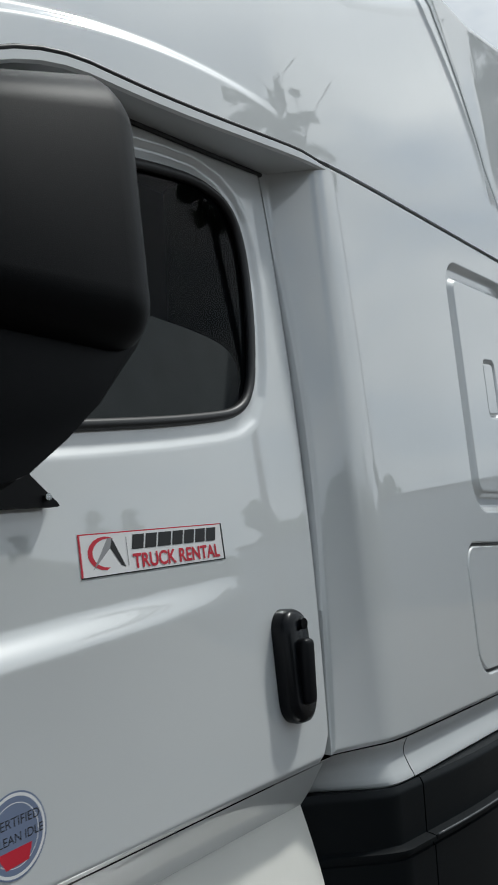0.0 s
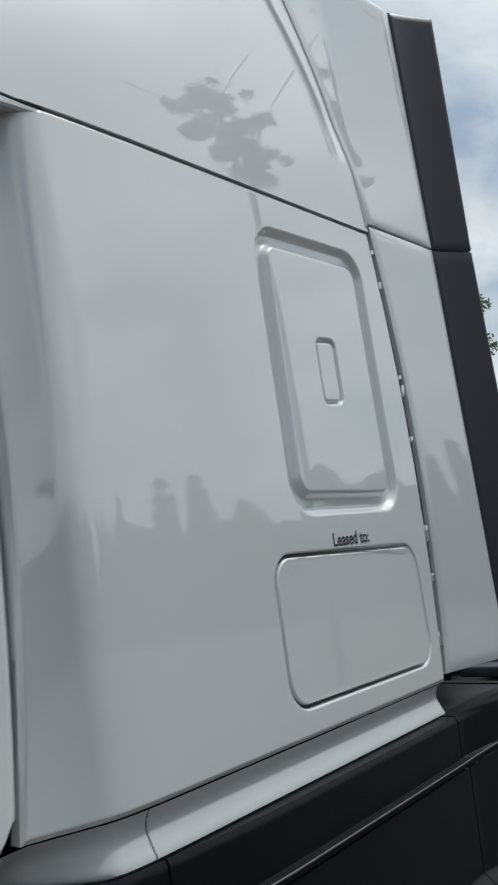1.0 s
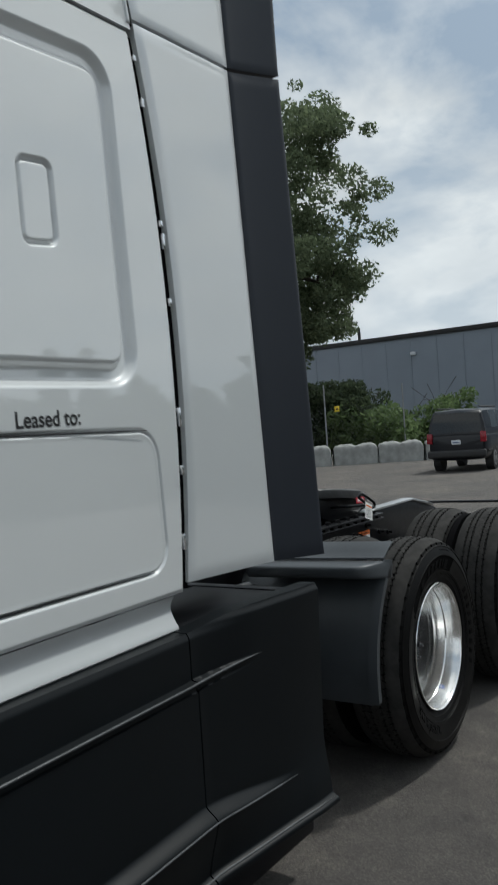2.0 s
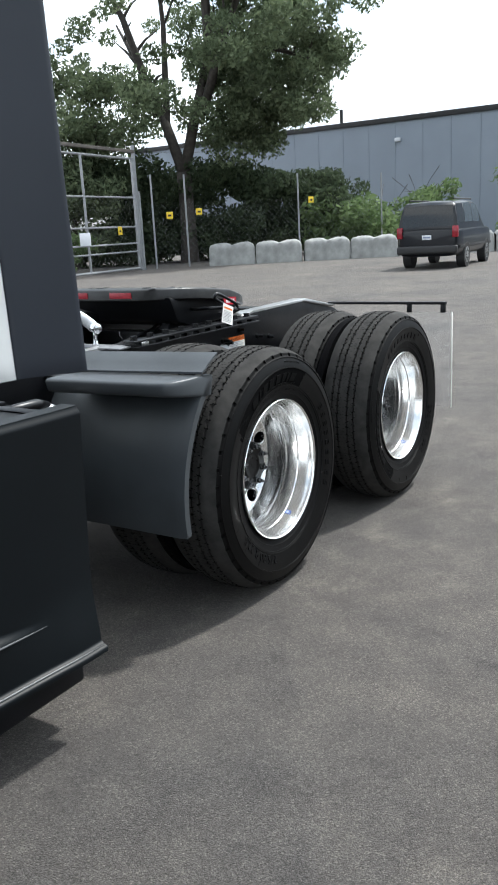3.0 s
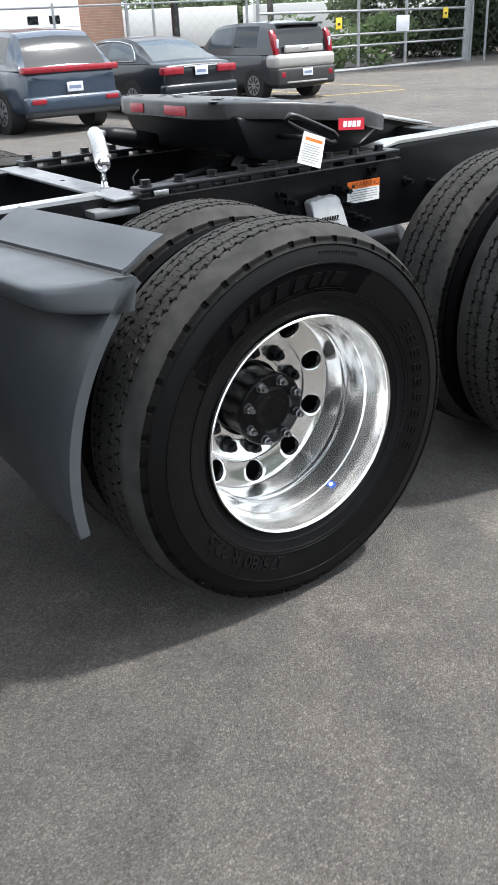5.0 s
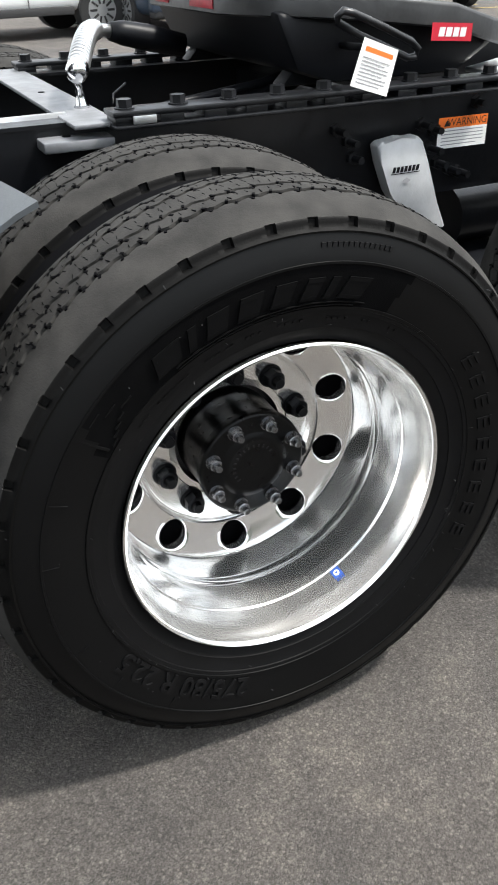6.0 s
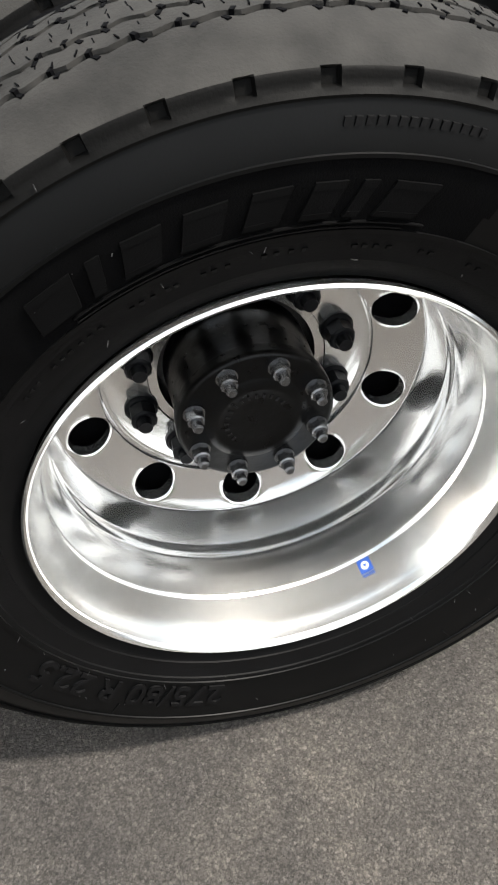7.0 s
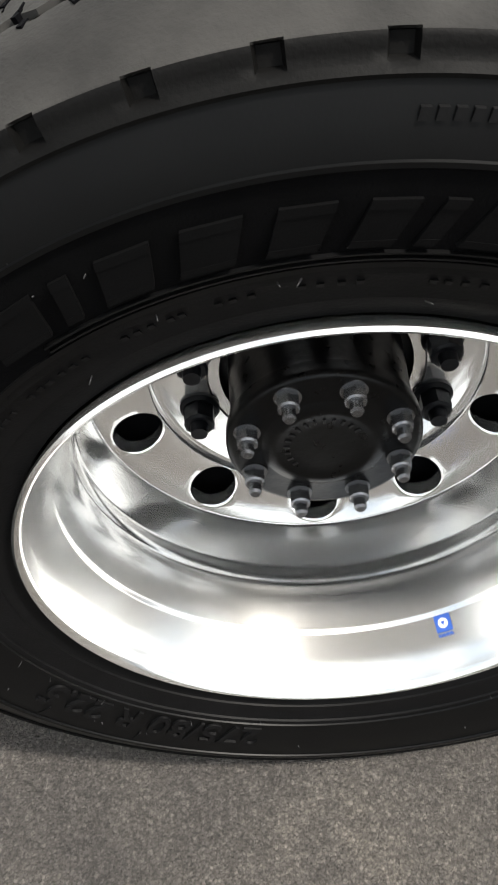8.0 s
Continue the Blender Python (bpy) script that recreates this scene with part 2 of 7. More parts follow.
l.new(m6.outputs[2], b.inputs["Base Color"])
hsum = n.new("ShaderNodeMath")
hsum.operation = "MULTIPLY_ADD"
hsum.inputs[1].default_value = 0.8
l.new(v2.outputs["Distance"], hsum.inputs[0])
l.new(v1.outputs["Distance"], hsum.inputs[2])
grit = noise_node(n, l, 260, 6, 0.75)
hs2 = n.new("ShaderNodeMath")
hs2.operation = "MULTIPLY_ADD"
hs2.inputs[1].default_value = -2.4
l.new(grit.outputs["Fac"], hs2.inputs[0])
l.new(hsum.outputs[0], hs2.inputs[2])
bump(n, l, b, hs2.outputs[0], 1.0, -0.0036)

glass, n, l, b = mat_base("tinted_glass", (0.001, 0.0015, 0.002), 0.02, spec=0.06)
b.inputs["Transmission Weight"].default_value = 0.0
b.inputs["Alpha"].default_value = 0.70

# ---- mesh helpers ----
def link_mesh(name, verts, faces, material, parent=None, label="", smooth=True, mats=None, slots=None, auto=None):
    me = bpy.data.meshes.new(name)
    me.from_pydata([tuple(map(float, v)) for v in verts], [], [tuple(map(int, f)) for f in faces])
    for m in (mats or [material]):
        me.materials.append(m)
    if slots is not None:
        me.polygons.foreach_set("material_index", slots)
    me.polygons.foreach_set("use_smooth", [smooth] * len(me.polygons))
    if auto:
        me.set_sharp_from_angle(angle=radians(auto))
    me.update()
    ob = new(name, me)
    if parent is not None:
        ob.parent = parent
    if label:
        tagged(ob, label)
    return ob


def part(name, bm, material, parent=None, label="", auto=40):
    me = bpy.data.meshes.new(name)
    bmesh.ops.recalc_face_normals(bm, faces=bm.faces)
    bm.to_mesh(me)
    bm.free()
    me.materials.append(material)
    me.polygons.foreach_set("use_smooth", [True] * len(me.polygons))
    me.set_sharp_from_angle(angle=radians(auto))
    ob = new(name, me)
    if parent is not None:
        ob.parent = parent
    if label:
        tagged(ob, label)
    return ob


def thing(name, label, category, at=(0, 0, 0), rz=0.0, group="", kind=""):
    e = new(name)
    e.empty_display_size = 0.2
    e.matrix_basis = pose(*at, 0, 0, rz)
    return tagged(e, label, category, group, kind)


def add_box(bm, lo, hi, bevel=0.0, seg=2, m=None):
    c = [(a + b_) / 2 for a, b_ in zip(lo, hi)]
    s = [abs(b_ - a) for a, b_ in zip(lo, hi)]
    r = bmesh.ops.create_cube(bm, size=1.0)
    vs = r["verts"]
    bmesh.ops.scale(bm, vec=s, verts=vs)
    if bevel:
        es = list({e_ for v in vs for e_ in v.link_edges})
        out = bmesh.ops.bevel(bm, geom=es, offset=bevel, segments=seg, profile=0.5, affect="EDGES")
        vs = list({v for f in out["faces"] for v in f.verts} | {v for v in vs if v.is_valid})
    bmesh.ops.translate(bm, vec=c, verts=vs)
    if m is not None:
        bmesh.ops.transform(bm, matrix=m, verts=vs)
    return vs


def box(lo, hi, bevel=0.0, seg=2, m=None):
    bm = bmesh.new()
    add_box(bm, lo, hi, bevel, seg, m)
    return bm


def add_cyl(bm, a, b_, r, n=16, r2=None, bevel=0.0):
    a, b_ = Vector(a), Vector(b_)
    d = b_ - a
    out = bmesh.ops.create_cone(bm, cap_ends=True, segments=n, radius1=r, radius2=r if r2 is None else r2, depth=d.length)
    vs = out["verts"]
    m = Matrix.Translation((a + b_) / 2) @ d.to_track_quat("Z", "Y").to_matrix().to_4x4()
    bmesh.ops.transform(bm, matrix=m, verts=vs)
    return vs


def cyl(a, b_, r, n=16, r2=None):
    bm = bmesh.new()
    add_cyl(bm, a, b_, r, n, r2)
    return bm


def tube(points, r, n=10, closed=False):
    """Verts and faces of a pipe along the points."""
    pts = [Vector(p) for p in points]
    rs_ = r if isinstance(r, (list, tuple)) else [r] * len(pts)
    verts, faces = [], []
    N = len(pts)
    up = Vector((0.13, 0.31, 0.94)).normalized()
    for i, p in enumerate(pts):
        q0 = pts[(i - 1) % N] if closed or i else p
        q1 = pts[(i + 1) % N] if closed or i < N - 1 else p
        d = (q1 - q0).normalized()
        s = d.cross(up)
        s = s.normalized() if s.length > 1e-4 else Vector((1, 0, 0))
        u = s.cross(d)
        for k in range(n):
            a = 2 * math.pi * k / n
            verts.append(p + rs_[i] * (math.cos(a) * s + math.sin(a) * u))
    for i in range(N if closed else N - 1):
        j = (i + 1) % N
        for k in range(n):
            k2 = (k + 1) % n
            faces.append((i * n + k, i * n + k2, j * n + k2, j * n + k))
    if not closed:
        faces.append(tuple(range(n))[::-1])
        faces.append(tuple((N - 1) * n + k for k in range(n)))
    return verts, faces


def revolve(profile, n, centre=(0, 0, 0), closed=False):
    """Rings of (r, y) turned round the Y axis."""
    verts, faces = [], []
    m_ = len(profile)
    for i in range(n):
        a = 2 * math.pi * i / n
        for r, y in profile:
            verts.append((centre[0] + r * math.cos(a), centre[1] + y, centre[2] + r * math.sin(a)))
    for i in range(n):
        j = (i + 1) % n
        for k in range(m_ if closed else m_ - 1):
            k2 = (k + 1) % m_
            faces.append((i * m_ + k, i * m_ + k2, j * m_ + k2, j * m_ + k))
    return verts, faces


def prism(poly, y0, y1, bevel=0.0, axis="y"):
    """A flat outline of (x, z) points with depth from y0 to y1 (axis z: (x, y) points with height)."""
    bm = bmesh.new()
    f = (lambda p, d: (p[0], d, p[1])) if axis == "y" else ((lambda p, d: (p[0], p[1], d)) if axis == "z" else (lambda p, d: (d, p[0], p[1])))
    a = [bm.verts.new(f(p, y0)) for p in poly]
    c = [bm.verts.new(f(p, y1)) for p in poly]
    bm.faces.new(a)
    bm.faces.new(c[::-1])
    for i in range(len(poly)):
        j = (i + 1) % len(poly)
        bm.faces.new((a[j], a[i], c[i], c[j]))
    if bevel:
        bmesh.ops.bevel(bm, geom=list(bm.edges), offset=bevel, segments=2, profile=0.5, affect="EDGES")
    return bm


def rounded(x0, z0, x1, z1, r, n=6):
    pts = []
    for cx, cz, a0 in ((x1 - r, z1 - r, 0), (x0 + r, z1 - r, 90), (x0 + r, z0 + r, 180), (x1 - r, z0 + r, 270)):
        for k in range(n + 1):
            a = radians(a0 + 90 * k / n)
            pts.append((cx + r * math.cos(a), cz + r * math.sin(a)))
    return pts


def sstep(v, a, b_):
    t = np.clip((v - a) / (b_ - a), 0, 1)
    return t * t * (3 - 2 * t)


def shell(name, X, Y, Z, material, parent, thick=0.02, label="", keep=None):
    """A sheet from grids of coordinates, with its rim turned inwards (+y) by thick."""
    nu, nv = X.shape
    verts = np.stack([X, Y, Z], -1).reshape(-1, 3)
    idx = np.arange(nu * nv).reshape(nu, nv)
    q = np.stack([idx[:-1, :-1], idx[1:, :-1], idx[1:, 1:], idx[:-1, 1:]], -1)
    if keep is not None:
        q = q[keep]
    faces = q.reshape(-1, 4).tolist()
    rim = list(idx[:, 0]) + list(idx[-1, 1:]) + list(idx[-2::-1, -1]) + list(idx[0, -2:0:-1])
    base = len(verts)
    back = verts[rim] + np.array([0, thick, 0])
    verts = np.vstack([verts, back])
    for i in range(len(rim)):
        j = (i + 1) % len(rim)
        faces.append((rim[j], rim[i], base + i, base + j))
    return link_mesh(name, verts, faces, material, parent, label, auto=50)


def text_mesh(body, size, bold=0.0):
    cu = bpy.data.curves.new("lettering", "FONT")
    cu.body, cu.size, cu.align_x, cu.offset = body, size, "CENTER", bold
    ob = bpy.data.objects.new("lettering", cu)
    me = bpy.data.meshes.new_from_object(ob)
    v = [tuple(p.co) for p in me.vertices]
    f = [tuple(p.vertices) for p in me.polygons]
    bpy.data.objects.remove(ob)
    bpy.data.curves.remove(cu)
    bpy.data.meshes.remove(me)
    return v, f


class Flat:
    """A thin printed thing: coloured shapes laid on a surface given by place(u, v, lift)."""
    def __init__(self):
        self.v, self.f, self.s, self.mats, self.h = [], [], [], [], 0

    def add(self, pts, faces, material):
        if material not in self.mats:
            self.mats.append(material)
        o = len(self.v)
        self.h += 1
        self.v += [(p[0], p[1], self.h) for p in pts]
        self.f += [tuple(i + o for i in f) for f in faces]
        self.s += [self.mats.index(material)] * len(faces)

    def poly(self, pts, material):
        self.add(pts, [tuple(range(len(pts)))], material)

    def rect(self, x0, y0, x1, y1, material, slant=0.0):
        self.poly([(x0, y0), (x1, y0), (x1 + slant, y1), (x0 + slant, y1)], material)

    def build(self, name, place, parent, label="", step=0.00007):
        return link_mesh(name, [place(u, v, 0.001 + step * h) for u, v, h in self.v], self.f, None, parent, label, smooth=False, mats=self.mats, slots=self.s)

# ---- ground ----
S = 400.0
gx = [-S, -60, -20, -8, 4, 12, 24, 60, S]
gy = [-S, -60, -20, -6, 3, 12, 24, 60, S]
ground = link_mesh("ground", [(x, y, 0) for x in gx for y in gy],
                   [(i * 9 + j, (i + 1) * 9 + j, (i + 1) * 9 + j + 1, i * 9 + j + 1) for i in range(8) for j in range(8)], asphalt, smooth=False)
tagged(ground, "worn grey-brown asphalt of the truck yard", "ground", kind="structure")

# ---- the truck ----
truck = thing("semi_truck", "white sleeper tractor truck with charcoal fairings and bare chassis", "truck", at=(0, 0, 0))


def y_sleeper(x, z):
    return -0.011 + 0.073 * (x + 3.3) + 0.042 * (z - 1.095)


def y_door(x, z):
    return 0.038 + 0.11 * (x + 3.596) + 0.075 * (z - 1.095)


def z_seam(x):
    dip = np.clip(-x - 4.30, 0, 0.32)
    return 2.829 + 0.0895 * (x + 1.734) - 0.020 * sstep(-x, 3.0, 4.2) - 0.050 * sstep(-x, 3.3, 4.4) - 1.1 * dip * dip


def x_seam(z):
    """Rear edge of the cab and its roof."""
    t = np.maximum(z - 2.83, 0)
    return -1.735 + 0.070 * np.maximum(0, 1 - ((z - 1.95) / 0.87) ** 2) - 0.12 * t - 0.22 * t * t


def rr_dist(x, z, x0, z0, x1, z1, r):
    """Signed distance to a rounded rectangle (negative inside)."""
    qx = np.abs(x - (x0 + x1) / 2) - (x1 - x0) / 2 + r
    qz = np.abs(z - (z0 + z1) / 2) - (z1 - z0) / 2 + r
    return np.hypot(np.maximum(qx, 0), np.maximum(qz, 0)) + np.minimum(np.maximum(qx, qz), 0) - r


def corner(x, z):
    """From 0 at the door's edge to 1 at the bend of the sleeper's front corner: a slanted flat with a rounded end."""
    t = (x + 3.545) / (0.195 - 0.062 * (z - 1.1))
    return np.where(t < 0.72, t, 0.72 + 0.28 * (1 - np.exp(-np.maximum(t - 0.72, 0) / 0.28)))


# sleeper side: a pressed channel round the hatch, a grip pocket, and the luggage door's gap
def sleeper_surface(x, z):
    s = np.clip(corner(x, z), 0, 1)
    y = y_door(x, z) * (1 - s) + y_sleeper(x, z) * s
    zz = z - 0.10 * (x + 2.22) * sstep(z, 2.0, 2.6) - 0.025 * (x + 2.22) * sstep(-z, -2.0, -1.7)
    d = rr_dist(x, zz, -2.545, 1.745, -1.90, 2.635, 0.085)
    y = y + 0.024 * (sstep(d, -0.044, -0.014) - sstep(d, 0.008, 0.036))
    p = rr_dist(x, z - 0.12 * (x + 2.22), -2.290, 2.080, -2.164, 2.304, 0.03)
    y = y + 0.004 * (1 - sstep(p, -0.010, 0.002)) + 0.012 * np.exp(-((p + 0.004) / 0.0055) ** 2)
    g = rr_dist(x, z, -2.711, 1.178, -1.815, 1.592, 0.085)
    fade = 1 - 0.75 * sstep(x, -1.95, -1.83)
    y = y + 0.022 * fade * np.exp(-(g / 0.0046) ** 2) + 0.0025 * sstep(-g, 0.0, 0.02)
    return y


nu, nv = 540, 500
U, V = np.meshgrid(np.linspace(0, 1, nu), np.linspace(0, 1, nv), indexing="ij")
X = -3.542 + U * (3.542 - 1.75)
ZB = 1.097 + 0 * X
Z = ZB + V * (z_seam(X) - 0.003 - ZB)
X = -3.542 + U * (3.542 + x_seam(Z) - 0.016)
X = X + (1 - U) ** 6 * (0.022 - 0.045 * ((Z - 1.8) / 0.75) ** 2)
Y = sleeper_surface(X, Z)
edge = np.minimum(np.minimum(U, 1 - U) * 1.79, np.minimum(V, 1 - V) * 1.7)
Y = Y + 0.008 * (1 - sstep(edge, 0, 0.012))
sleeper_panel = shell("sleeper_panel", X, Y, Z, white_paint, truck, 0.03, "glossy white sleeper side panel with pressed hatch")

# dark tube that paints shade into the luggage door's gap, open at its hinge side
gap = [(-1.87, 1.592)] + [q for q in rounded(-2.711, 1.178, -1.5, 1.592, 0.085, 8) if q[0] < -1.9] + [(-1.90, 1.178)]
v, f = tube([(x, float(sleeper_surface(np.array([[x]]), np.array([[z]]))[0, 0]) - 0.0105, z) for x, z in gap], [0.0012] + [0.0034] * (len(gap) - 2) + [0.0012], 6)
link_mesh("luggage_gap_shade", v, f, seal_rubber, sleeper_panel, "dark strip painted as shade in the luggage door's gap")

# door skin with its crease and the window opening
WIN = [(-4.62, 1.80), (-4.50, 1.802), (-4.32, 1.826), (-4.08, 1.862), (-3.90, 1.895), (-3.83, 1.912), (-3.775, 1.942), (-3.742, 1.99), (-3.722, 2.06),
       (-3.709, 2.16), (-3.703, 2.27), (-3.710, 2.36), (-3.728, 2.42), (-3.757, 2.456), (-3.80, 2.475), (-3.884, 2.482), (-4.00, 2.462), (-4.15, 2.425),
       (-4.35, 2.365), (-4.55, 2.29), (-4.62, 2.26)]


def poly_dist(x, z, poly):
    """Signed distance to a closed outline (negative inside), on grids."""
    d = np.full(x.shape, 1e9)
    inside = np.zeros(x.shape, bool)
    for i in range(len(poly)):
        (ax, az), (bx, bz) = poly[i], poly[(i + 1) % len(poly)]
        ex, ez = bx - ax, bz - az
        t = np.clip(((x - ax) * ex + (z - az) * ez) / (ex * ex + ez * ez), 0, 1)
        d = np.minimum(d, np.hypot(x - ax - t * ex, z - az - t * ez))
        cr = ((az > z) != (bz > z)) & (x < (bx - ax) * (z - az) / (bz - az + 1e-12) + ax)
        inside ^= cr
    return np.where(inside, -d, d)


def z_door_top(x):
    return 2.612 + 0.162 * (x + 3.61)


def door_surface(x, z):
    y = y_door(x, z)
    zc = 1.475 + 0.107 * (x + 4.29)
    a = 0.030 * sstep(-x, 3.80, 4.45)
    below = zc - z
    y = y - a * sstep(below, -0.028, 0.03) * np.exp(-np.maximum(below, 0) / 0.28)
    y = y + 0.012 * (1 - sstep(poly_dist(x, z, WIN), 0.035, 0.062))
    return y


nu, nv = 240, 270
U, V = np.meshgrid(np.linspace(0, 1, nu), np.linspace(0, 1, nv), indexing="ij")
X = -5.02 + U * (5.02 - 3.552)
XE = U ** 6
ZT = z_door_top(X)
ZB = 1.092 + 0.055 * sstep(X, -3.615, -3.552) ** 2
Z = ZB + V * (ZT - ZB)
X = X + XE * (0.022 - 0.045 * ((Z - 1.8) / 0.75) ** 2)
Y = door_surface(X, Z)
edge = np.minimum((1 - U) * 1.47, np.minimum(V, 1 - V) * 1.5)
Y = Y + 0.010 * (1 - sstep(edge, 0, 0.014))
D = poly_dist(X, Z, WIN)
Dc = (D[:-1, :-1] + D[1:, :-1] + D[1:, 1:] + D[:-1, 1:]) / 4
door = shell("door", X, Y, Z, white_paint, truck, 0.04, "white cab door, closed", keep=Dc > -0.004)


def smooth_loop(poly, k=3):
    p = np.array(poly)
    for _ in range(k):
        q = np.roll(p, -1, 0)
        p = np.stack([0.75 * p + 0.25 * q, 0.25 * p + 0.75 * q], 1).reshape(-1, 2)
    return p


loop = smooth_loop(WIN, 2)
v, f = tube([(x, float(y_door(x, z)) + 0.008, z) for x, z in loop], 0.0125, 8, closed=True)
link_mesh("window_seal", v, f, seal_rubber, door, "black rubber window seal")
pane = link_mesh("window", [(x, float(y_door(x, z)) + 0.014, z) for x, z in loop], [tuple(range(len(loop)))], glass, door, "dark tinted window pane", smooth=False)
pane.visible_shadow = False

# cab interior behind the window: a box coloured near-black for shade, with the seat back
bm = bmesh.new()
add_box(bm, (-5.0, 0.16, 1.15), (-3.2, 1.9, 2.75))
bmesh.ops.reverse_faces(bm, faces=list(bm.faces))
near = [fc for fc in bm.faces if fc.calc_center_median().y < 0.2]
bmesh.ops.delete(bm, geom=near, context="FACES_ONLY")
part("cab_shade_box", bm, shade_black, truck)
trim = [(-4.75, 1.78), (-3.80, 1.86), (-3.762, 1.93), (-3.752, 2.03), (-3.772, 2.075), (-3.85, 2.10), (-4.05, 2.105), (-4.4, 2.10), (-4.75, 2.08)]
bm = bmesh.new()
vs = [bm.verts.new((x + 0.02, 0.10 + 0.11 * (x + 3.6) + 0.055, z)) for x, z in smooth_loop(trim, 2)]
fc = bm.faces.new(vs)
r = bmesh.ops.extrude_face_region(bm, geom=[fc])
bmesh.ops.translate(bm, vec=(0, 0.10, 0), verts=[g for g in r["geom"] if isinstance(g, bmesh.types.BMVert)])
part("seat_back", bm, seat_cloth, truck, "dark grey seat back behind the glass")

# drip rail over the door: a narrow upright lip and a soffit that runs in to the door's top
NR = 28
rail, seam_line, top_gap = [], [], []
for k in range(NR + 1):
    x = -5.02 + k * (5.02 - 3.385) / NR
    zo = float(z_seam(x)) - 0.004
    yo = 0.032 + 0.055 * (x + 3.385) + 0.02 * float(sstep(x, -3.6, -3.38))
    zi = float(z_door_top(x)) + 0.014
    yi = float(y_door(x, zi)) + 0.05
    lip = 0.022 - 0.010 * float(sstep(x, -3.6, -3.40))
    rail.append([(x, yi + 0.06, zo), (x, yo + 0.006, zo), (x, yo, zo - 0.004), (x, yo + 0.001, zo - lip), (x, yo + 0.007, zo - lip - 0.005), (x, yi, min(zi, zo - lip + 0.03))])
    seam_line.append((x, yo + 0.0035, zo + 0.003))
    if x < -3.56:
        top_gap.append((x, float(y_door(x, zi)) + 0.008, zi - 0.010))
v = [p for ring in rail for p in ring]
m_ = 6
f = [(i * m_ + k, i * m_ + k + 1, (i + 1) * m_ + k + 1, (i + 1) * m_ + k) for i in range(NR) for k in range(m_ - 1)]
f += [tuple(range(m_)), tuple(NR * m_ + k for k in range(m_))[::-1]]
drip = link_mesh("drip_rail", v, f, white_paint, truck, "white rain gutter above the door", auto=30)
v, f = tube(seam_line, 0.0042, 8)
link_mesh("roof_seal", v, f, seal_rubber, drip, "thin black seal under the roof")
v, f = tube(top_gap, 0.0075, 8)
link_mesh("door_seal", v, f, seal_rubber, door, "black rubber seal along the door's top")

# roof fairing above the seam: leans in, rolls over into the roof, with two pressed ridges
nu, nv = 420, 210
U, V = np.meshgrid(np.linspace(0, 1, nu), np.linspace(0, 1, nv), indexing="ij")
X = -5.0 + U * 3.25
ztop = np.where(X > -3.0, 4.02 + 0.42 * (X + 2.0), 3.60 + 0.15 * (X + 3.0))
hgt = ztop - z_seam(X)
W = np.minimum(V / 0.62, 1.0)
R = np.clip((V - 0.62) / 0.38, 0, 1)
Z = z_seam(X) + 0.003 + W * (hgt - 0.22) + 0.22 * np.sin(R * math.pi / 2)
X = -5.0 + U * (5.0 + x_seam(Z) - 0.010)
Y = y_sleeper(np.maximum(X, -3.9), 2.58 + 0.09 * (np.maximum(X, -3.9) + 3.9)) + 0.055 * np.minimum(X + 3.9, 0) + 0.075 * W * hgt * (0.4 + 0.6 * W) + 0.30 * (1 - np.cos(R * math.pi / 2))
zr = 2.716 - 0.247 * np.minimum(X + 3.66, 0) ** 2
Y = Y + 0.014 * sstep(Z - zr, -0.010, 0.022) * sstep(-X, 3.60, 3.95)
xr = -1.925 - 0.055 * (Z - 3.1) / 0.25 - 0.55 * np.maximum(Z - 3.2, 0) ** 1.6
dx = X - xr
ridge = sstep(Z, 3.05, 3.30)
Y = Y + ridge * (0.018 * sstep(dx, -0.005, 0.045) - 0.012 * np.exp(-(dx / 0.026) ** 2))
roof_panel = shell("roof_fairing", X, Y, Z, white_paint, truck, 0.03, "glossy white sleeper roof fairing")
# rounded rear edge of the roof and a near-black tube as the shade behind it
edge = [(float(a), float(c), float(e_)) for a, c, e_ in zip(X[-1], Y[-1], Z[-1])][2:-30]
v, f = tube([(a - 0.006, c + 0.002, e_) for a, c, e_ in edge], 0.009, 8)
link_mesh("roof_edge", v, f, white_paint, roof_panel, "rounded white rear edge of the roof")
v, f = tube([(a + 0.009, c + 0.012, e_) for a, c, e_ in edge], 0.012, 8)
link_mesh("roof_gap_shade", v, f, shade_black, roof_panel, "near-black tube painted as shade behind the roof edge")
# roof deck and far side
bm = bmesh.new()
add_box(bm, (-4.95, 0.62, 1.10), (-1.80, 2.36, 3.60), 0.12, 3)
part("cab_shell", bm, white_paint, truck)
bm = prism([(-4.9, 3.2), (-4.9, 3.40), (-3.0, 3.58), (-1.90, 3.98), (-1.85, 3.2)], 0.52, 2.30, 0.06)
part("roof", bm, white_paint, truck)
bm = bmesh.new()
add_box(bm, (-3.50, 0.32, 1.02), (-1.79, 0.62, 3.30), 0.02)
part("inner_wall", bm, black_soft, truck)
bm = bmesh.new()
add_box(bm, (-5.02, 0.05, 1.05), (-4.96, 2.36, 3.40), 0.02)
part("front_wall", bm, black_soft, truck)

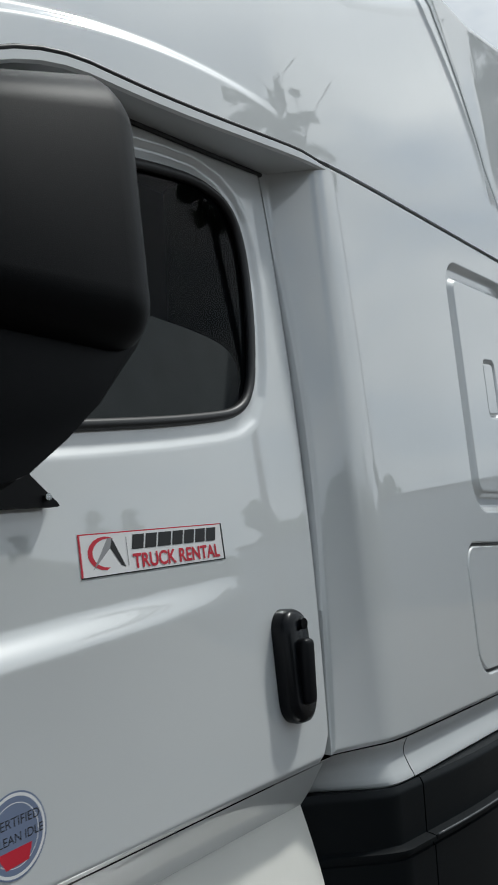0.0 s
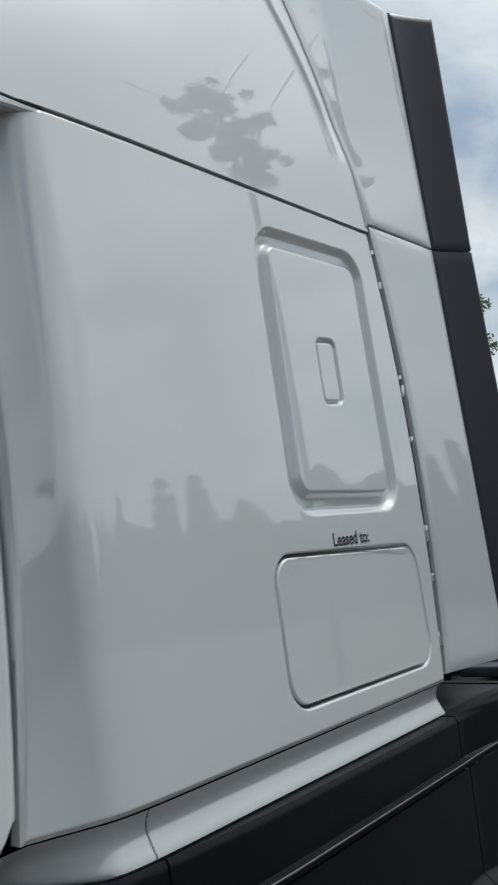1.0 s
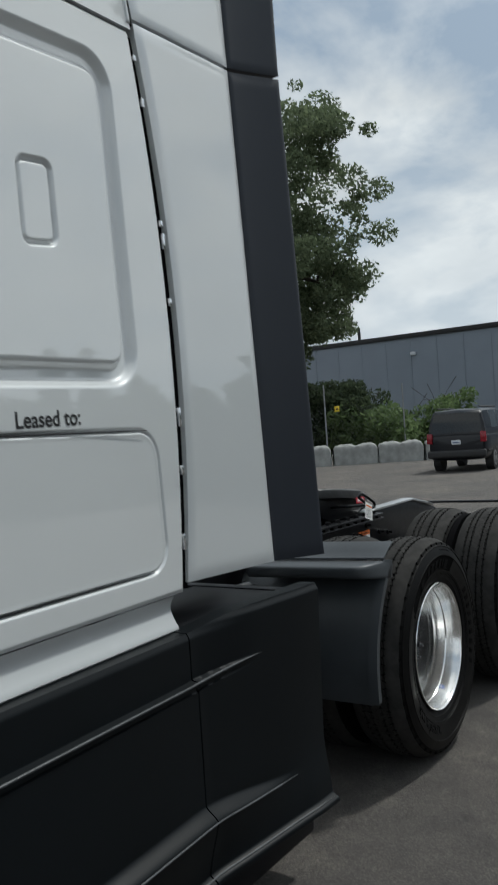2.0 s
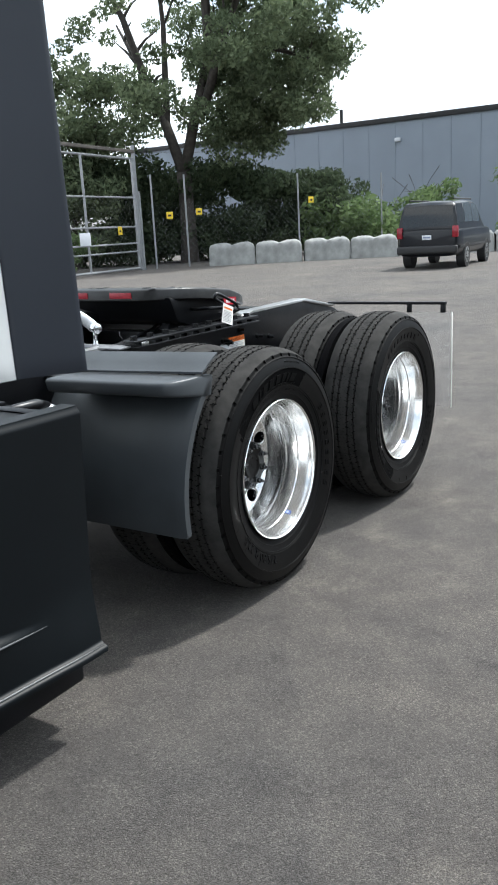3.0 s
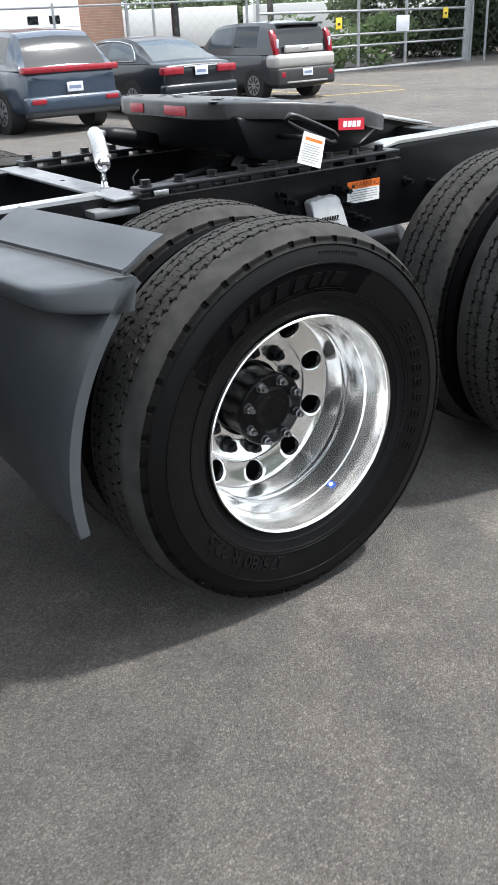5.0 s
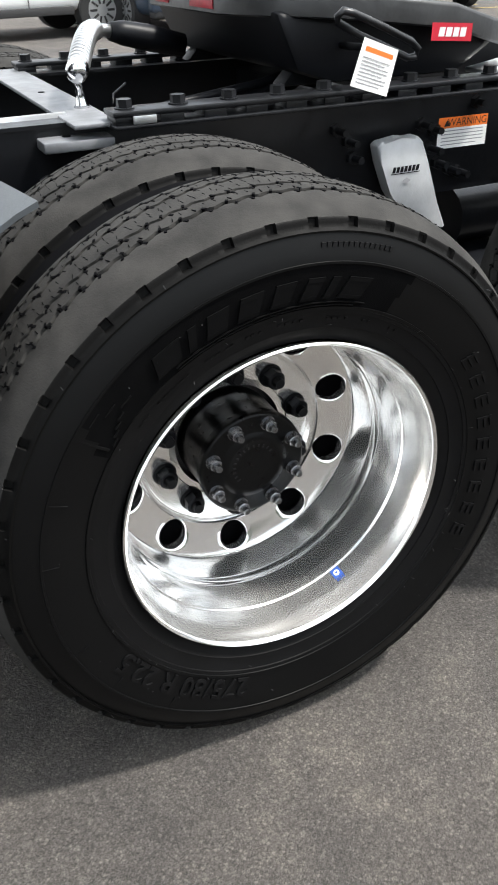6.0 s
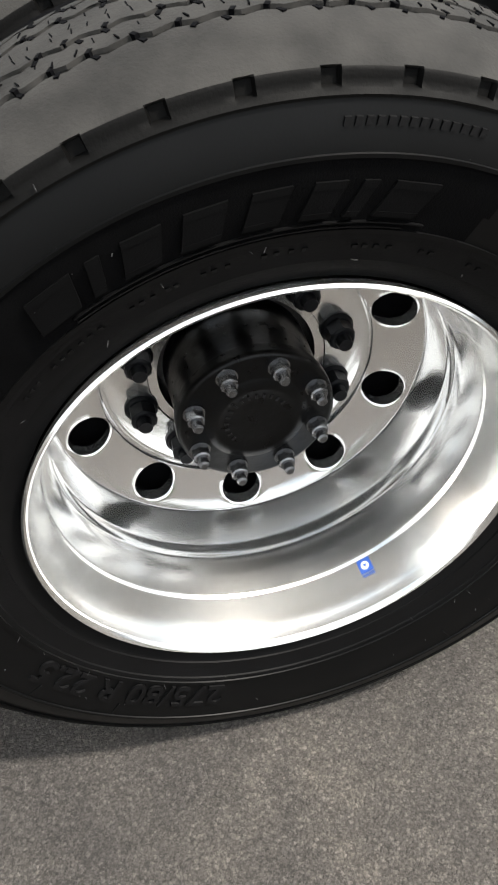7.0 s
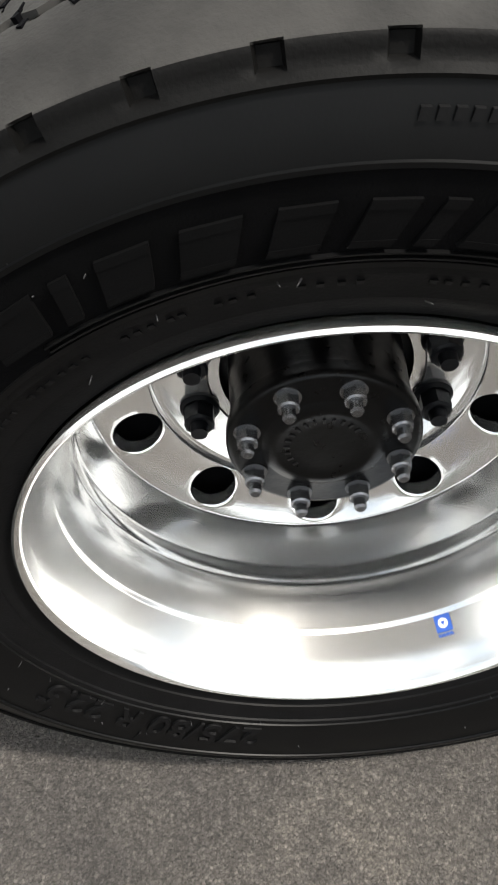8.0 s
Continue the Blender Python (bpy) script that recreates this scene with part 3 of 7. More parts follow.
# sill below the sleeper: hollow above, lip below
prof = [(1.0945, 0.004), (1.090, 0.009), (1.075, 0.017), (1.062, 0.021), (1.050, 0.021), (1.040, 0.017), (1.028, 0.011), (1.014, 0.003), (1.004, -0.004), (0.996, -0.006), (0.990, 0.0), (0.985, 0.03)]
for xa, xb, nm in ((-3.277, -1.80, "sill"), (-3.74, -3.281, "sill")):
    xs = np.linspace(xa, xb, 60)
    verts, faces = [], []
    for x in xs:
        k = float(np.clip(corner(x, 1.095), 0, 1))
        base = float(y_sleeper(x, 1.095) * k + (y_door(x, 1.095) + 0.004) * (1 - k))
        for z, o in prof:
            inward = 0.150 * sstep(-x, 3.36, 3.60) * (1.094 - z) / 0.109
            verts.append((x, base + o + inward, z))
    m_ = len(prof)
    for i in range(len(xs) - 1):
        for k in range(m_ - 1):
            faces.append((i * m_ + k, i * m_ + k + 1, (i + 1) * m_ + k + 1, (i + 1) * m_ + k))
    link_mesh(nm, verts, faces, shaded_white, truck, "white sill lip below the sleeper, with shade put into its colour", auto=50)

# hem under the door and the pale tank skirt below it
verts, faces = [], []
xs = np.linspace(-5.02, -3.60, 30)
for x in xs:
    yb = float(door_surface(np.array([x]), np.array([1.10]))[0])
    verts += [(x, yb + 0.010, 1.089), (x, yb + 0.050, 1.025), (x, yb + 0.082, 0.985)]
for i in range(29):
    for k in range(2):
        faces.append((i * 3 + k, i * 3 + k + 1, i * 3 + k + 4, i * 3 + k + 3))
link_mesh("door_hem", verts, faces, white_paint, truck, "white hem under the door", auto=30)
verts, faces = [], []
for x in xs:
    yb = float(y_door(x, 1.095)) + 0.085
    for a in range(9):
        t = a / 8
        verts.append((x + 0.03 * t, yb - 0.06 * math.sin(t * 1.5), 0.986 - 0.30 * t))
for i in range(29):
    for k in range(8):
        faces.append((i * 9 + k, i * 9 + k + 1, i * 9 + k + 10, i * 9 + k + 9))
link_mesh("tank_skirt", verts, faces, white_plain, truck, "cream-white skirt below the door")
part("entry_step", box((-4.2, -0.09, 0.70), (-3.62, 0.02, 0.735), 0.008), bright_alu, truck, "bright tread plate of the entry step")

# charcoal side fairing
def y_fairing(x, z):
    y0 = np.where(x < -1.8, 0.013 + 0.060 * (x + 1.8), 0.013 - 0.030 * sstep(x, -1.8, -1.14)) + 0.062 * sstep(-x, 2.85, 3.75) + 0.165 * sstep(-x, 3.37, 3.62)
    front = sstep(x, -1.85, -1.25)
    low = sstep(-z, -0.50, -0.27)
    y = y0 + (0.048 * (1 - front) - 0.028 * front) * low
    f1 = 1 - sstep(x, -1.82, -1.50)
    f2 = 1 - sstep(x, -1.75, -1.32)
    zl = 0.853 + 0.01 * sstep(x, -1.9, -1.5)
    y = y + 0.022 * sstep(z, zl - 0.002, zl + 0.003) * f1 - 0.006 * f1 * (np.abs(z - zl + 0.008) < 0.006) + 0.006 * f1 * (np.abs(z - zl + 0.020) < 0.006)
    z2 = 0.497 - 0.06 * sstep(x, -1.9, -1.35)
    wid = 0.045 * (1 - 0.5 * sstep(x, -1.9, -1.35))
    y = y - 0.046 * f2 * (1 - sstep(z, z2 - wid, z2))
    y = y - 0.026 * (1 - sstep(z, 0.272, 0.292))
    y = y + 0.012 * sstep(z, 0.97, 1.0) * (1 - sstep(x, -1.9, -1.5)) + 0.012 * sstep(z, 0.995, 1.02)
    return y


for xa, xb in ((-3.640, -3.262), (-3.256, -1.832), (-1.826, -1.14)):
    nu, nv = max(50, int((xb - xa) / 0.011)), 250
    U, V = np.meshgrid(np.linspace(0, 1, nu), np.linspace(0, 1, nv), indexing="ij")
    X = xa + U * (xb - xa)
    if xa < -3.5:
        X = X + 0.16 * (1 - U) * (1 - V)
    Z = 0.262 + V * (0.990 + 0.030 * sstep(X, -1.9, -1.5) - 0.262)
    if xb > -1.2:
        X = X - 0.04 * U * (1 - V)
    Y = y_fairing(X, Z)
    shell("side_fairing", X, Y, Z, char_plastic, truck, 0.06, "charcoal plastic chassis fairing panel")
# pale beads painted as the light caught on the fairing's ledge, crease and foot
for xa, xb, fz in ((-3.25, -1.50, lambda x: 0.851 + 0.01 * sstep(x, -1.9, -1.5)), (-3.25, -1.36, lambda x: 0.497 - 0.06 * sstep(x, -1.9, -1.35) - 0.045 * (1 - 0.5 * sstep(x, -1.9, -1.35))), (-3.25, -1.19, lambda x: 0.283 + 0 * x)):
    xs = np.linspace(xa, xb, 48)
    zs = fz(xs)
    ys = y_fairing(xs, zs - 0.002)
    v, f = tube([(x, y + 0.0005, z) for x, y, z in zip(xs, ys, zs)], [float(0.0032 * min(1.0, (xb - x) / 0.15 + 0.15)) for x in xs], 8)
    link_mesh("edge_highlight", v, f, glint_plastic, truck, "thin pale bead painted as a highlight on the fairing's edge")
part("fairing_end", box((-1.20, 0.02, 0.30), (-1.15, 0.55, 1.0), 0.008), black_soft, truck)
bm = box((-3.3, 0.08, 0.95), (-1.16, 0.55, 0.985), 0.006)
part("fairing_top", bm, black_soft, truck)
part("lower_step", box((-1.80, 0.03, 0.14), (-1.19, 0.34, 0.262), 0.012), black_soft, truck, "black lower step under the fairing")
part("step_ledge", box((-1.80, 0.085, 0.965), (-1.175, 0.50, 0.994), 0.004), black_soft, truck)

# side extender behind the sleeper: white leaf and dark flexible leaf, in two heights
def extender(z0, z1, material, xa, xb, name, label, yfun):
    nu, nv = 24, 70
    U, V = np.meshgrid(np.linspace(0, 1, nu), np.linspace(0, 1, nv), indexing="ij")
    Z = z0 + V * (z1 - z0)
    X = xa(Z) + U * (xb(Z) - xa(Z))
    Y = yfun(X, Z)
    ed = np.minimum(np.minimum(U * 0.45, (1 - U) * 0.3), np.minimum(V, 1 - V) * (z1 - z0))
    Y = Y + 0.006 * (1 - sstep(ed, 0, 0.012))
    return shell(name, X, Y, Z, material, truck, 0.035, label)


def y_ext(x, z):
    front = 0.112 + 0.036 * (z - 1.1)
    mid = 0.053 + 0.052 * (z - 1.1)
    t = np.clip((x + 1.74) / 0.49, 0, 1)
    front = front + 0.030 * sstep(z, 2.88, 3.35) + 0.02 * sstep(z, 3.2, 3.9)
    return front + (mid - front) * t - 0.098 * np.clip((x - x_split(z)) / 0.18, 0, 1.4) ** 1.15


def x_cab(z):
    return x_seam(z) + 0.016


def x_split(z):
    return -1.288 + 0.022 * (z - 1.12)


def x_rear(z):
    return -1.110 + 0.0262 * (z - 1.13) + 0.02 * np.maximum(z - 2.85, 0)


for z0, z1 in ((1.118, 2.862), (2.874, 4.075)):
    extender(z0, z1, white_paint, x_cab, lambda z: x_split(z) - 0.002, "side_extender", "white side extender leaf behind the sleeper", y_ext)
    extender(z0, z1, ext_rubber, lambda z: x_split(z) + 0.002, x_rear, "extender_flap", "dark flexible trailing leaf of the extender", lambda x, z: y_ext(x, z) + 0.002)
part("extender_bracket", box((-1.80, 0.38, 1.05), (-1.16, 0.46, 3.6), 0.01), black_soft, truck)
# near-black sheet that paints the shade in the seam between cab and extender
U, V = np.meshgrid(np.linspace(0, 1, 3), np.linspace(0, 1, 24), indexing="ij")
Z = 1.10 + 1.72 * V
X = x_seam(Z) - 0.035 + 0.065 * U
shell("seam_shade", X, y_sleeper(-1.756, Z) + 0.014 + 0.012 * U, Z, shade_black, truck, 0.02, "black strip painted as the shaded gap between cab and extender")
# bright clips in the dark seam
for zc, hh in ((1.22, 0.05), (1.45, 0.03), (1.60, 0.06), (1.98, 0.025), (2.16, 0.05), (2.23, 0.02), (2.60, 0.03), (2.74, 0.02)):
    xc = float(x_seam(zc)) - 0.010
    part("seam_clip", box((xc, float(y_sleeper(-1.756, zc)) + 0.004, zc), (xc + 0.010, float(y_sleeper(-1.756, zc)) + 0.02, zc + hh), 0.002), chrome, truck)

# mirror on its black arm
mirror_plastic = mat("mirror_plastic", (0.0022, 0.0026, 0.0034), 0.48, spec=0.12, vary=0.15, scale=5, fine=0.0002, fine_scale=600)
bm = bmesh.new()
add_box(bm, (-4.86, -0.335, 1.862), (-4.432, -0.06, 2.288), 0.085, 7)
for vv in bm.verts:
    t = (vv.co.z - 1.86) / 0.42
    vv.co.z += max(0.0, t) * 0.42 * min(0.0, vv.co.x + 4.53)
    vv.co.x += -0.030 * t
    vv.co.y += 0.03 * max(0, t - 0.6)
part("mirror_head", bm, mirror_plastic, truck, "large black plastic wing mirror housing", auto=60)
bm = prism([(-4.70, 1.93), (-4.445, 1.96), (-4.443, 1.895), (-4.537, 1.79), (-4.594, 1.735), (-4.654, 1.686), (-4.72, 1.64), (-4.95, 1.62), (-4.95, 1.80), (-4.80, 1.88)], -0.28, -0.15, 0.02)
part("mirror_arm", bm, mirror_plastic, truck)
bm = prism([(-4.98, 1.635), (-4.418, 1.671), (-4.484, 1.721), (-4.62, 1.86), (-4.98, 1.98)], -0.16, 0.035, 0.008)
for vv in bm.verts:
    if vv.co.y > -0.05:
        vv.co.y = float(y_door(vv.co.x, vv.co.z)) - 0.004 if vv.co.x < -4.3 else vv.co.y
    else:
        vv.co.y = float(y_door(vv.co.x, vv.co.z)) - 0.03
base = part("mirror_base", bm, mirror_plastic, truck)
part("screw", cyl((-4.452, -0.05, 1.685), (-4.452, -0.038, 1.685), 0.006, 10), chrome, truck)

# door handle
poly = rounded(-3.752, 1.203, -3.640, 1.456, 0.050, 6)
bm = bmesh.new()
rings = []
for k, (sc, dy) in enumerate(((1.0, 0.0), (1.0, 0.026), (0.93, 0.040), (0.78, 0.047))):
    cx, cz = -3.696, 1.330
    rings.append([bm.verts.new((cx + (x - cx) * sc, float(y_door(x, z)) - dy, cz + (z - cz) * (0.4 + 0.6 * sc))) for x, z in poly])
for a, c in zip(rings, rings[1:]):
    for i in range(len(a)):
        j = (i + 1) % len(a)
        bm.faces.new((a[i], a[j], c[j], c[i]))
bm.faces.new(rings[-1])
handle = part("door_handle", bm, black_gloss, door, "glossy black pull handle")
handle.location.x = -0.027
bm = bmesh.new()
add_box(bm, (-3.712, -0.024, 1.245), (-3.672, 0.02, 1.390), 0.012, 3)
part("grip", bm, black_soft, handle)
part("lock_cylinder", cyl((-3.684, 0.03, 1.422), (-3.684, -0.003, 1.422), 0.013, 14), black_gloss, handle)

# printed decals
def on_door(cx, cz, ang):
    ca, sa = math.cos(radians(ang)), math.sin(radians(ang))
    def place(u, v, lift):
        x, z = cx + u * ca - v * sa, cz + u * sa + v * ca
        return (x, float(door_surface(np.array([[x]]), np.array([[z]]))[0, 0]) - lift, z)
    return place


def on_sleeper(cx, cz):
    def place(u, v, lift):
        return (cx + u, float(sleeper_surface(np.array([[cx + u]]), np.array([[cz + v]]))[0, 0]) - lift, cz + v + 0.03 * u)
    return place


d = Flat()
w, h = 0.4300, 0.0770
d.rect(-w / 2, -h / 2, w / 2, h / 2, decal_white)
t = 0.0022
d.rect(-w / 2, h / 2 - t, w / 2, h / 2, decal_red)
d.rect(-w / 2, -h / 2, -w / 2 + 0.005, h / 2, decal_red)
d.rect(-w / 2, -h / 2, w / 2, -h / 2 + t, decal_black)
d.rect(w / 2 - 0.005, -h / 2, w / 2, h / 2, decal_black)
# sweeping mark: red crescent and a grey peak
arc = [(-0.150 + 0.045 * math.cos(radians(a)), 0.002 + 0.030 * math.sin(radians(a))) for a in range(70, 271, 20)]
arc2 = [(-0.141 + 0.042 * math.cos(radians(a)), 0.002 + 0.026 * math.sin(radians(a))) for a in range(270, 69, -20)]
d.poly(arc + arc2, decal_red)
d.poly([(-0.185, -0.026), (-0.142, 0.028), (-0.130, 0.028), (-0.100, -0.026), (-0.137, 0.010)], print_grey)
d.poly([(-0.137, 0.010), (-0.130, 0.028), (-0.100, -0.026), (-0.112, -0.022)], decal_black)
d.rect(-0.093, -0.024, -0.0915, 0.028, print_grey)
x = -0.080
for k in range(7):
    wd = 0.033 if k != 2 else 0.040
    d.poly([(x, 0.004), (x + wd, 0.004), (x + wd + 0.007, 0.031), (x + 0.007, 0.031)], decal_black)
    x += wd + 0.0045
v, f = text_mesh("TRUCK RENTAL", 0.037, 0.0009)
u0, u1 = min(q[0] for q in v), max(q[0] for q in v)
d.add([(-0.080 + (q[0] - u0) / (u1 - u0) * 0.276, q[1] - 0.0305) for q in v], f, decal_red)
d.build("company_decal", on_door(-4.146, 1.601, 3.6), door, "white decal with red and black blocks")
d = Flat()
circ = [(0.060 * math.cos(a * math.pi / 24), 0.060 * math.sin(a * math.pi / 24)) for a in range(48)]
d.poly(circ, decal_slate)
d.poly([(0.955 * x, 0.955 * z) for x, z in circ], decal_white)
d.poly([(0.88 * x, 0.88 * z) for x, z in circ], decal_slate)
d.poly([(0.74 * x, 0.74 * z) for x, z in circ], decal_white)
d.poly([(0.72 * x, 0.72 * z) for x, z in circ], decal_slate)
d.poly([(-0.035, -0.018), (0.030, -0.018), (0.022, -0.040), (-0.020, -0.042)], decal_red)
for txt, zz, sz in (("CERTIFIED", 0.012, 0.019), ("CLEAN IDLE", -0.010, 0.018)):
    v, f = text_mesh(txt, sz)
    d.add([(a + 0.004, c + zz) for a, c, _ in v], f, decal_black)
d.build("round_decal", on_door(-4.535, 1.194, 4.0), door, "round slate-blue emission decal")
d = Flat()
v, f = text_mesh("Leased to:", 0.058, 0.0011)
d.add([(a * 0.98, c) for a, c, _ in v], f, decal_black)
d.build("lettering", on_sleeper(-2.262, 1.612), sleeper_panel, "black lettering on the sleeper")

# ---- chassis ----
def rail_body(y0, y1, name):
    top = [(-4.9, 1.0), (1.02, 1.0), (1.10, 1.035), (1.71, 1.045), (2.12, 0.965), (2.20, 0.93)]
    bot = [(2.20, 0.80), (2.05, 0.76), (1.6, 0.74), (-4.9, 0.72)]
    return part(name, prism(top + bot, y0, y1, 0.006), black_steel, truck, "black steel chassis rail")


rail_near = rail_body(0.805, 0.83, "frame_rail")
rail_body(1.62, 1.645, "frame_rail")
for yy in (0.80, 1.58):
    part("rail_flange", prism([(-2.0, 1.0), (1.02, 1.0), (1.02, 1.008), (-2.0, 1.008)], yy, yy + 0.07), black_steel, truck)
    part("rail_cap", prism([(0.98, 1.022), (1.10, 1.038), (1.71, 1.048), (2.10, 0.972), (2.10, 0.984), (1.715, 1.060), (1.095, 1.050), (0.98, 1.034)], yy - 0.01, yy + 0.075, 0.003), bright_alu, truck, "bare bright top flange of the rail")
for xx in (-1.7, -0.9, 0.66, 1.9):
    part("crossmember", box((xx, 0.83, 0.78), (xx + 0.10, 1.62, 0.98), 0.01), black_steel, truck)
# black body under the deck
part("axle_housing", cyl((0, 0.30, 0.512), (0, 2.14, 0.512), 0.075, 16), black_steel, truck)
part("axle_housing", cyl((1.325, 0.30, 0.512), (1.325, 2.14, 0.512), 0.075, 16), black_steel, truck)
for xx in (0.0, 1.325):
    bm = bmesh.new()
    bmesh.ops.create_uvsphere(bm, u_segments=20, v_segments=12, radius=0.21)
    bmesh.ops.translate(bm, vec=(xx, 1.22, 0.512), verts=bm.verts)
    part("differential", bm, black_steel, truck)
    for yy in (0.62, 1.82):
        part("air_spring", cyl((xx + 0.42, yy + 0.1, 0.45), (xx + 0.42, yy + 0.1, 0.76), 0.11, 20), black_soft, truck)
    part("suspension_beam", box((xx - 0.35, 0.86, 0.38), (xx + 0.5, 0.94, 0.46), 0.02), black_steel, truck)
    # arm made far wider than needed, to block sun leaking to the ground
    part("suspension_arm_blocker", box((xx - 0.50, 0.585, 0.40), (xx + 0.56, 1.13, 0.53), 0.03), black_soft, truck)
    part("brake_chamber", cyl((xx - 0.30, 0.95, 0.62), (xx - 0.12, 0.95, 0.62), 0.085, 16), black_steel, truck)
# hidden mass in front of the drive axle, added to darken the ground there: tank, air tank and battery box in the
# fairing's shade
part("air_tank", cyl((-1.05, 0.62, 0.55), (-1.05, 1.4, 0.55), 0.13, 20), black_soft, truck)
part("chassis_box", box((-3.4, 0.32, 0.36), (-1.25, 0.78, 0.95), 0.04), black_soft, truck)
part("chassis_box", box((-3.4, 1.66, 0.36), (-1.25, 2.3, 0.95), 0.04), black_soft, truck)
v, f = tube([(-0.785, 0.50, 0.915), (-0.783, 0.50, 0.90), (-0.778, 0.50, 0.88), (-0.765, 0.50, 0.83), (-0.75, 0.50, 0.77), (-0.745, 0.50, 0.745)], [0.016, 0.034, 0.040, 0.036, 0.028, 0.012], 20)
link_mesh("filter_canister", v, f, bright_alu, truck, "bright filter canister by the fender")
v, f = tube([(-0.785, 0.50, 0.905), (-0.83, 0.50, 0.925), (-0.92, 0.51, 0.925), (-1.05, 0.56, 0.90)], [0.022, 0.02, 0.018, 0.018], 12)
link_mesh("hose", v, f, black_steel, truck)
part("filter_bracket", box((-1.05, 0.48, 0.87), (-0.80, 0.53, 0.885), 0.006), black_steel, truck)
part("deck_plate", box((-1.62, 0.58, 0.928), (-0.90, 0.80, 0.944), 0.004), black_soft, truck)
# made-up black box that keeps the space behind the fairing dark
part("dark_filler_box", box((-1.22, 0.66, 0.30), (-0.74, 1.62, 0.90), 0.05, 3), black_soft, truck)
v, f = tube([(-1.15, 0.88, 0.985), (-0.8, 0.88, 0.987), (-0.085, 0.88, 0.990)], 0.026, 14)
link_mesh("support_tube", v, f, bright_alu, truck, "bare aluminium support tube")
part("tube_bracket", box((-0.17, 0.74, 0.96), (-0.02, 0.90, 0.982), 0.004), grey_steel, truck)
part("bracket_hole", cyl((-0.11, 0.79, 0.9825), (-0.11, 0.79, 0.9835), 0.010, 12), shade_black, truck)

# front cross plate and the two slotted slide rails with their bolts
part("cross_plate", box((-0.105, 0.735, 1.002), (-0.005, 1.70, 1.012), 0.003), grey_steel, truck, "grey cross plate between the slide rails")
part("plate_hole", cyl((-0.06, 1.20, 1.0125), (-0.06, 1.20, 1.0135), 0.008, 10), shade_black, truck)
bolt_bm = bmesh.new()
add_cyl(bolt_bm, (0, 0, 0), (0, 0, 0.004), 0.021, 18)
add_cyl(bolt_bm, (0, 0, 0.004), (0, 0, 0.020), 0.0165, 6)
bolt_first = None
for yy in (0.705, 1.62):
    bm = bmesh.new()
    add_box(bm, (-0.03, yy, 1.022), (1.02, yy + 0.07, 1.034), 0.003)
    add_box(bm, (-0.03, yy - 0.005, 0.999), (1.02, yy + 0.075, 1.007), 0.002)
    for k in range(11):
        add_box(bm, (-0.025 + 0.098 * k, yy + 0.006, 1.005), (0.028 + 0.098 * k, yy + 0.066, 1.024), 0.003)
    part("slide_rail", bm, black_steel, truck, "black slotted slide rail")
    for k in range(9):
        loc = (0.005 + 0.118 * k, yy + 0.035, 1.033)
        if bolt_first is None:
            bolt_first = part("bolt", bolt_bm, black_steel, truck)
            bolt_first.location = loc
        else:
            ob = new("bolt", bolt_first.data)
            ob.parent, ob.location = truck, loc
part("rail_end_cap", box((0.01, 0.699, 1.008), (0.06, 0.7045, 1.024), 0.001), bright_alu, truck)

# spring-held air line standing on the cross plate
v, f = tube([(-0.03, 0.94, 1.012), (-0.030, 0.94, 1.02), (-0.032, 0.938, 1.05), (-0.040, 0.925, 1.085)], [0.020, 0.012, 0.009, 0.012], 12)
link_mesh("stem", v, f, chrome, truck, "bright stem of the air line")
p0_, p1_ = Vector((-0.040, 0.915, 1.088)), Vector((0.108, 1.265, 1.138))
ax = (p1_ - p0_).normalized()
v, f = tube([p0_ - ax * 0.012, p0_ - ax * 0.004, p0_ + ax * 0.02, p0_ + ax * 0.05], [0.018, 0.024, 0.026, 0.022], 16)
link_mesh("collar", v, f, chrome, truck)
s_ = ax.cross(Vector((0, 0, 1))).normalized()
u_ = s_.cross(ax)
coil = []
for k in range(300):
    a = k / 14 * 2 * math.pi
    c = p0_ + (p1_ - p0_) * (0.08 + 0.92 * k / 299) + Vector((0, 0, 0.02)) * math.sin(math.pi * k / 299)
    coil.append(c + 0.0215 * (math.cos(a) * s_ + math.sin(a) * u_))
v, f = tube(coil, 0.0048, 6)
link_mesh("spring", v, f, bright_alu, truck, "bright coil spring round the air line")
v, f = tube([p0_ + (p1_ - p0_) * t_ + Vector((0, 0, 0.02)) * math.sin(math.pi * t_) for t_ in (0.05, 0.2, 0.4, 0.6, 0.8, 1.0)] + [(0.135, 1.285, 1.137), (0.16, 1.29, 1.130)], [0.0165] * 6 + [0.014, 0.016], 12)
link_mesh("air_line", v, f, bright_alu, truck)
v, f = tube([(0.155, 1.29, 1.131), (0.19, 1.295, 1.125), (0.26, 1.30, 1.110), (0.36, 1.30, 1.085)], [0.022, 0.030, 0.033, 0.030], 14)
link_mesh("line_coupler", v, f, black_soft, truck)
v, f = tube([(0.0, 0.80, 1.035), (0.012, 0.83, 1.05), (0.05, 0.86, 1.065)], 0.0025, 6)
link_mesh("cable_tie", v, f, black_soft, truck)

# fifth wheel: thick cast top plate with throat, skirt, ramps, labels and a pull handle
half = [(0.33, 0.0), (0.33, 0.23), (0.37, 0.33), (0.47, 0.42), (0.60, 0.452), (0.86, 0.452), (0.97, 0.435), (1.05, 0.40), (1.13, 0.28), (1.16, 0.16), (0.98, 0.055), (0.80, 0.035), (0.74, 0.0)]
cy = 1.225
outline = [(x, cy - y) for x, y in half] + [(x, cy + y) for x, y in half[::-1][1:-1]]
bm = bmesh.new()


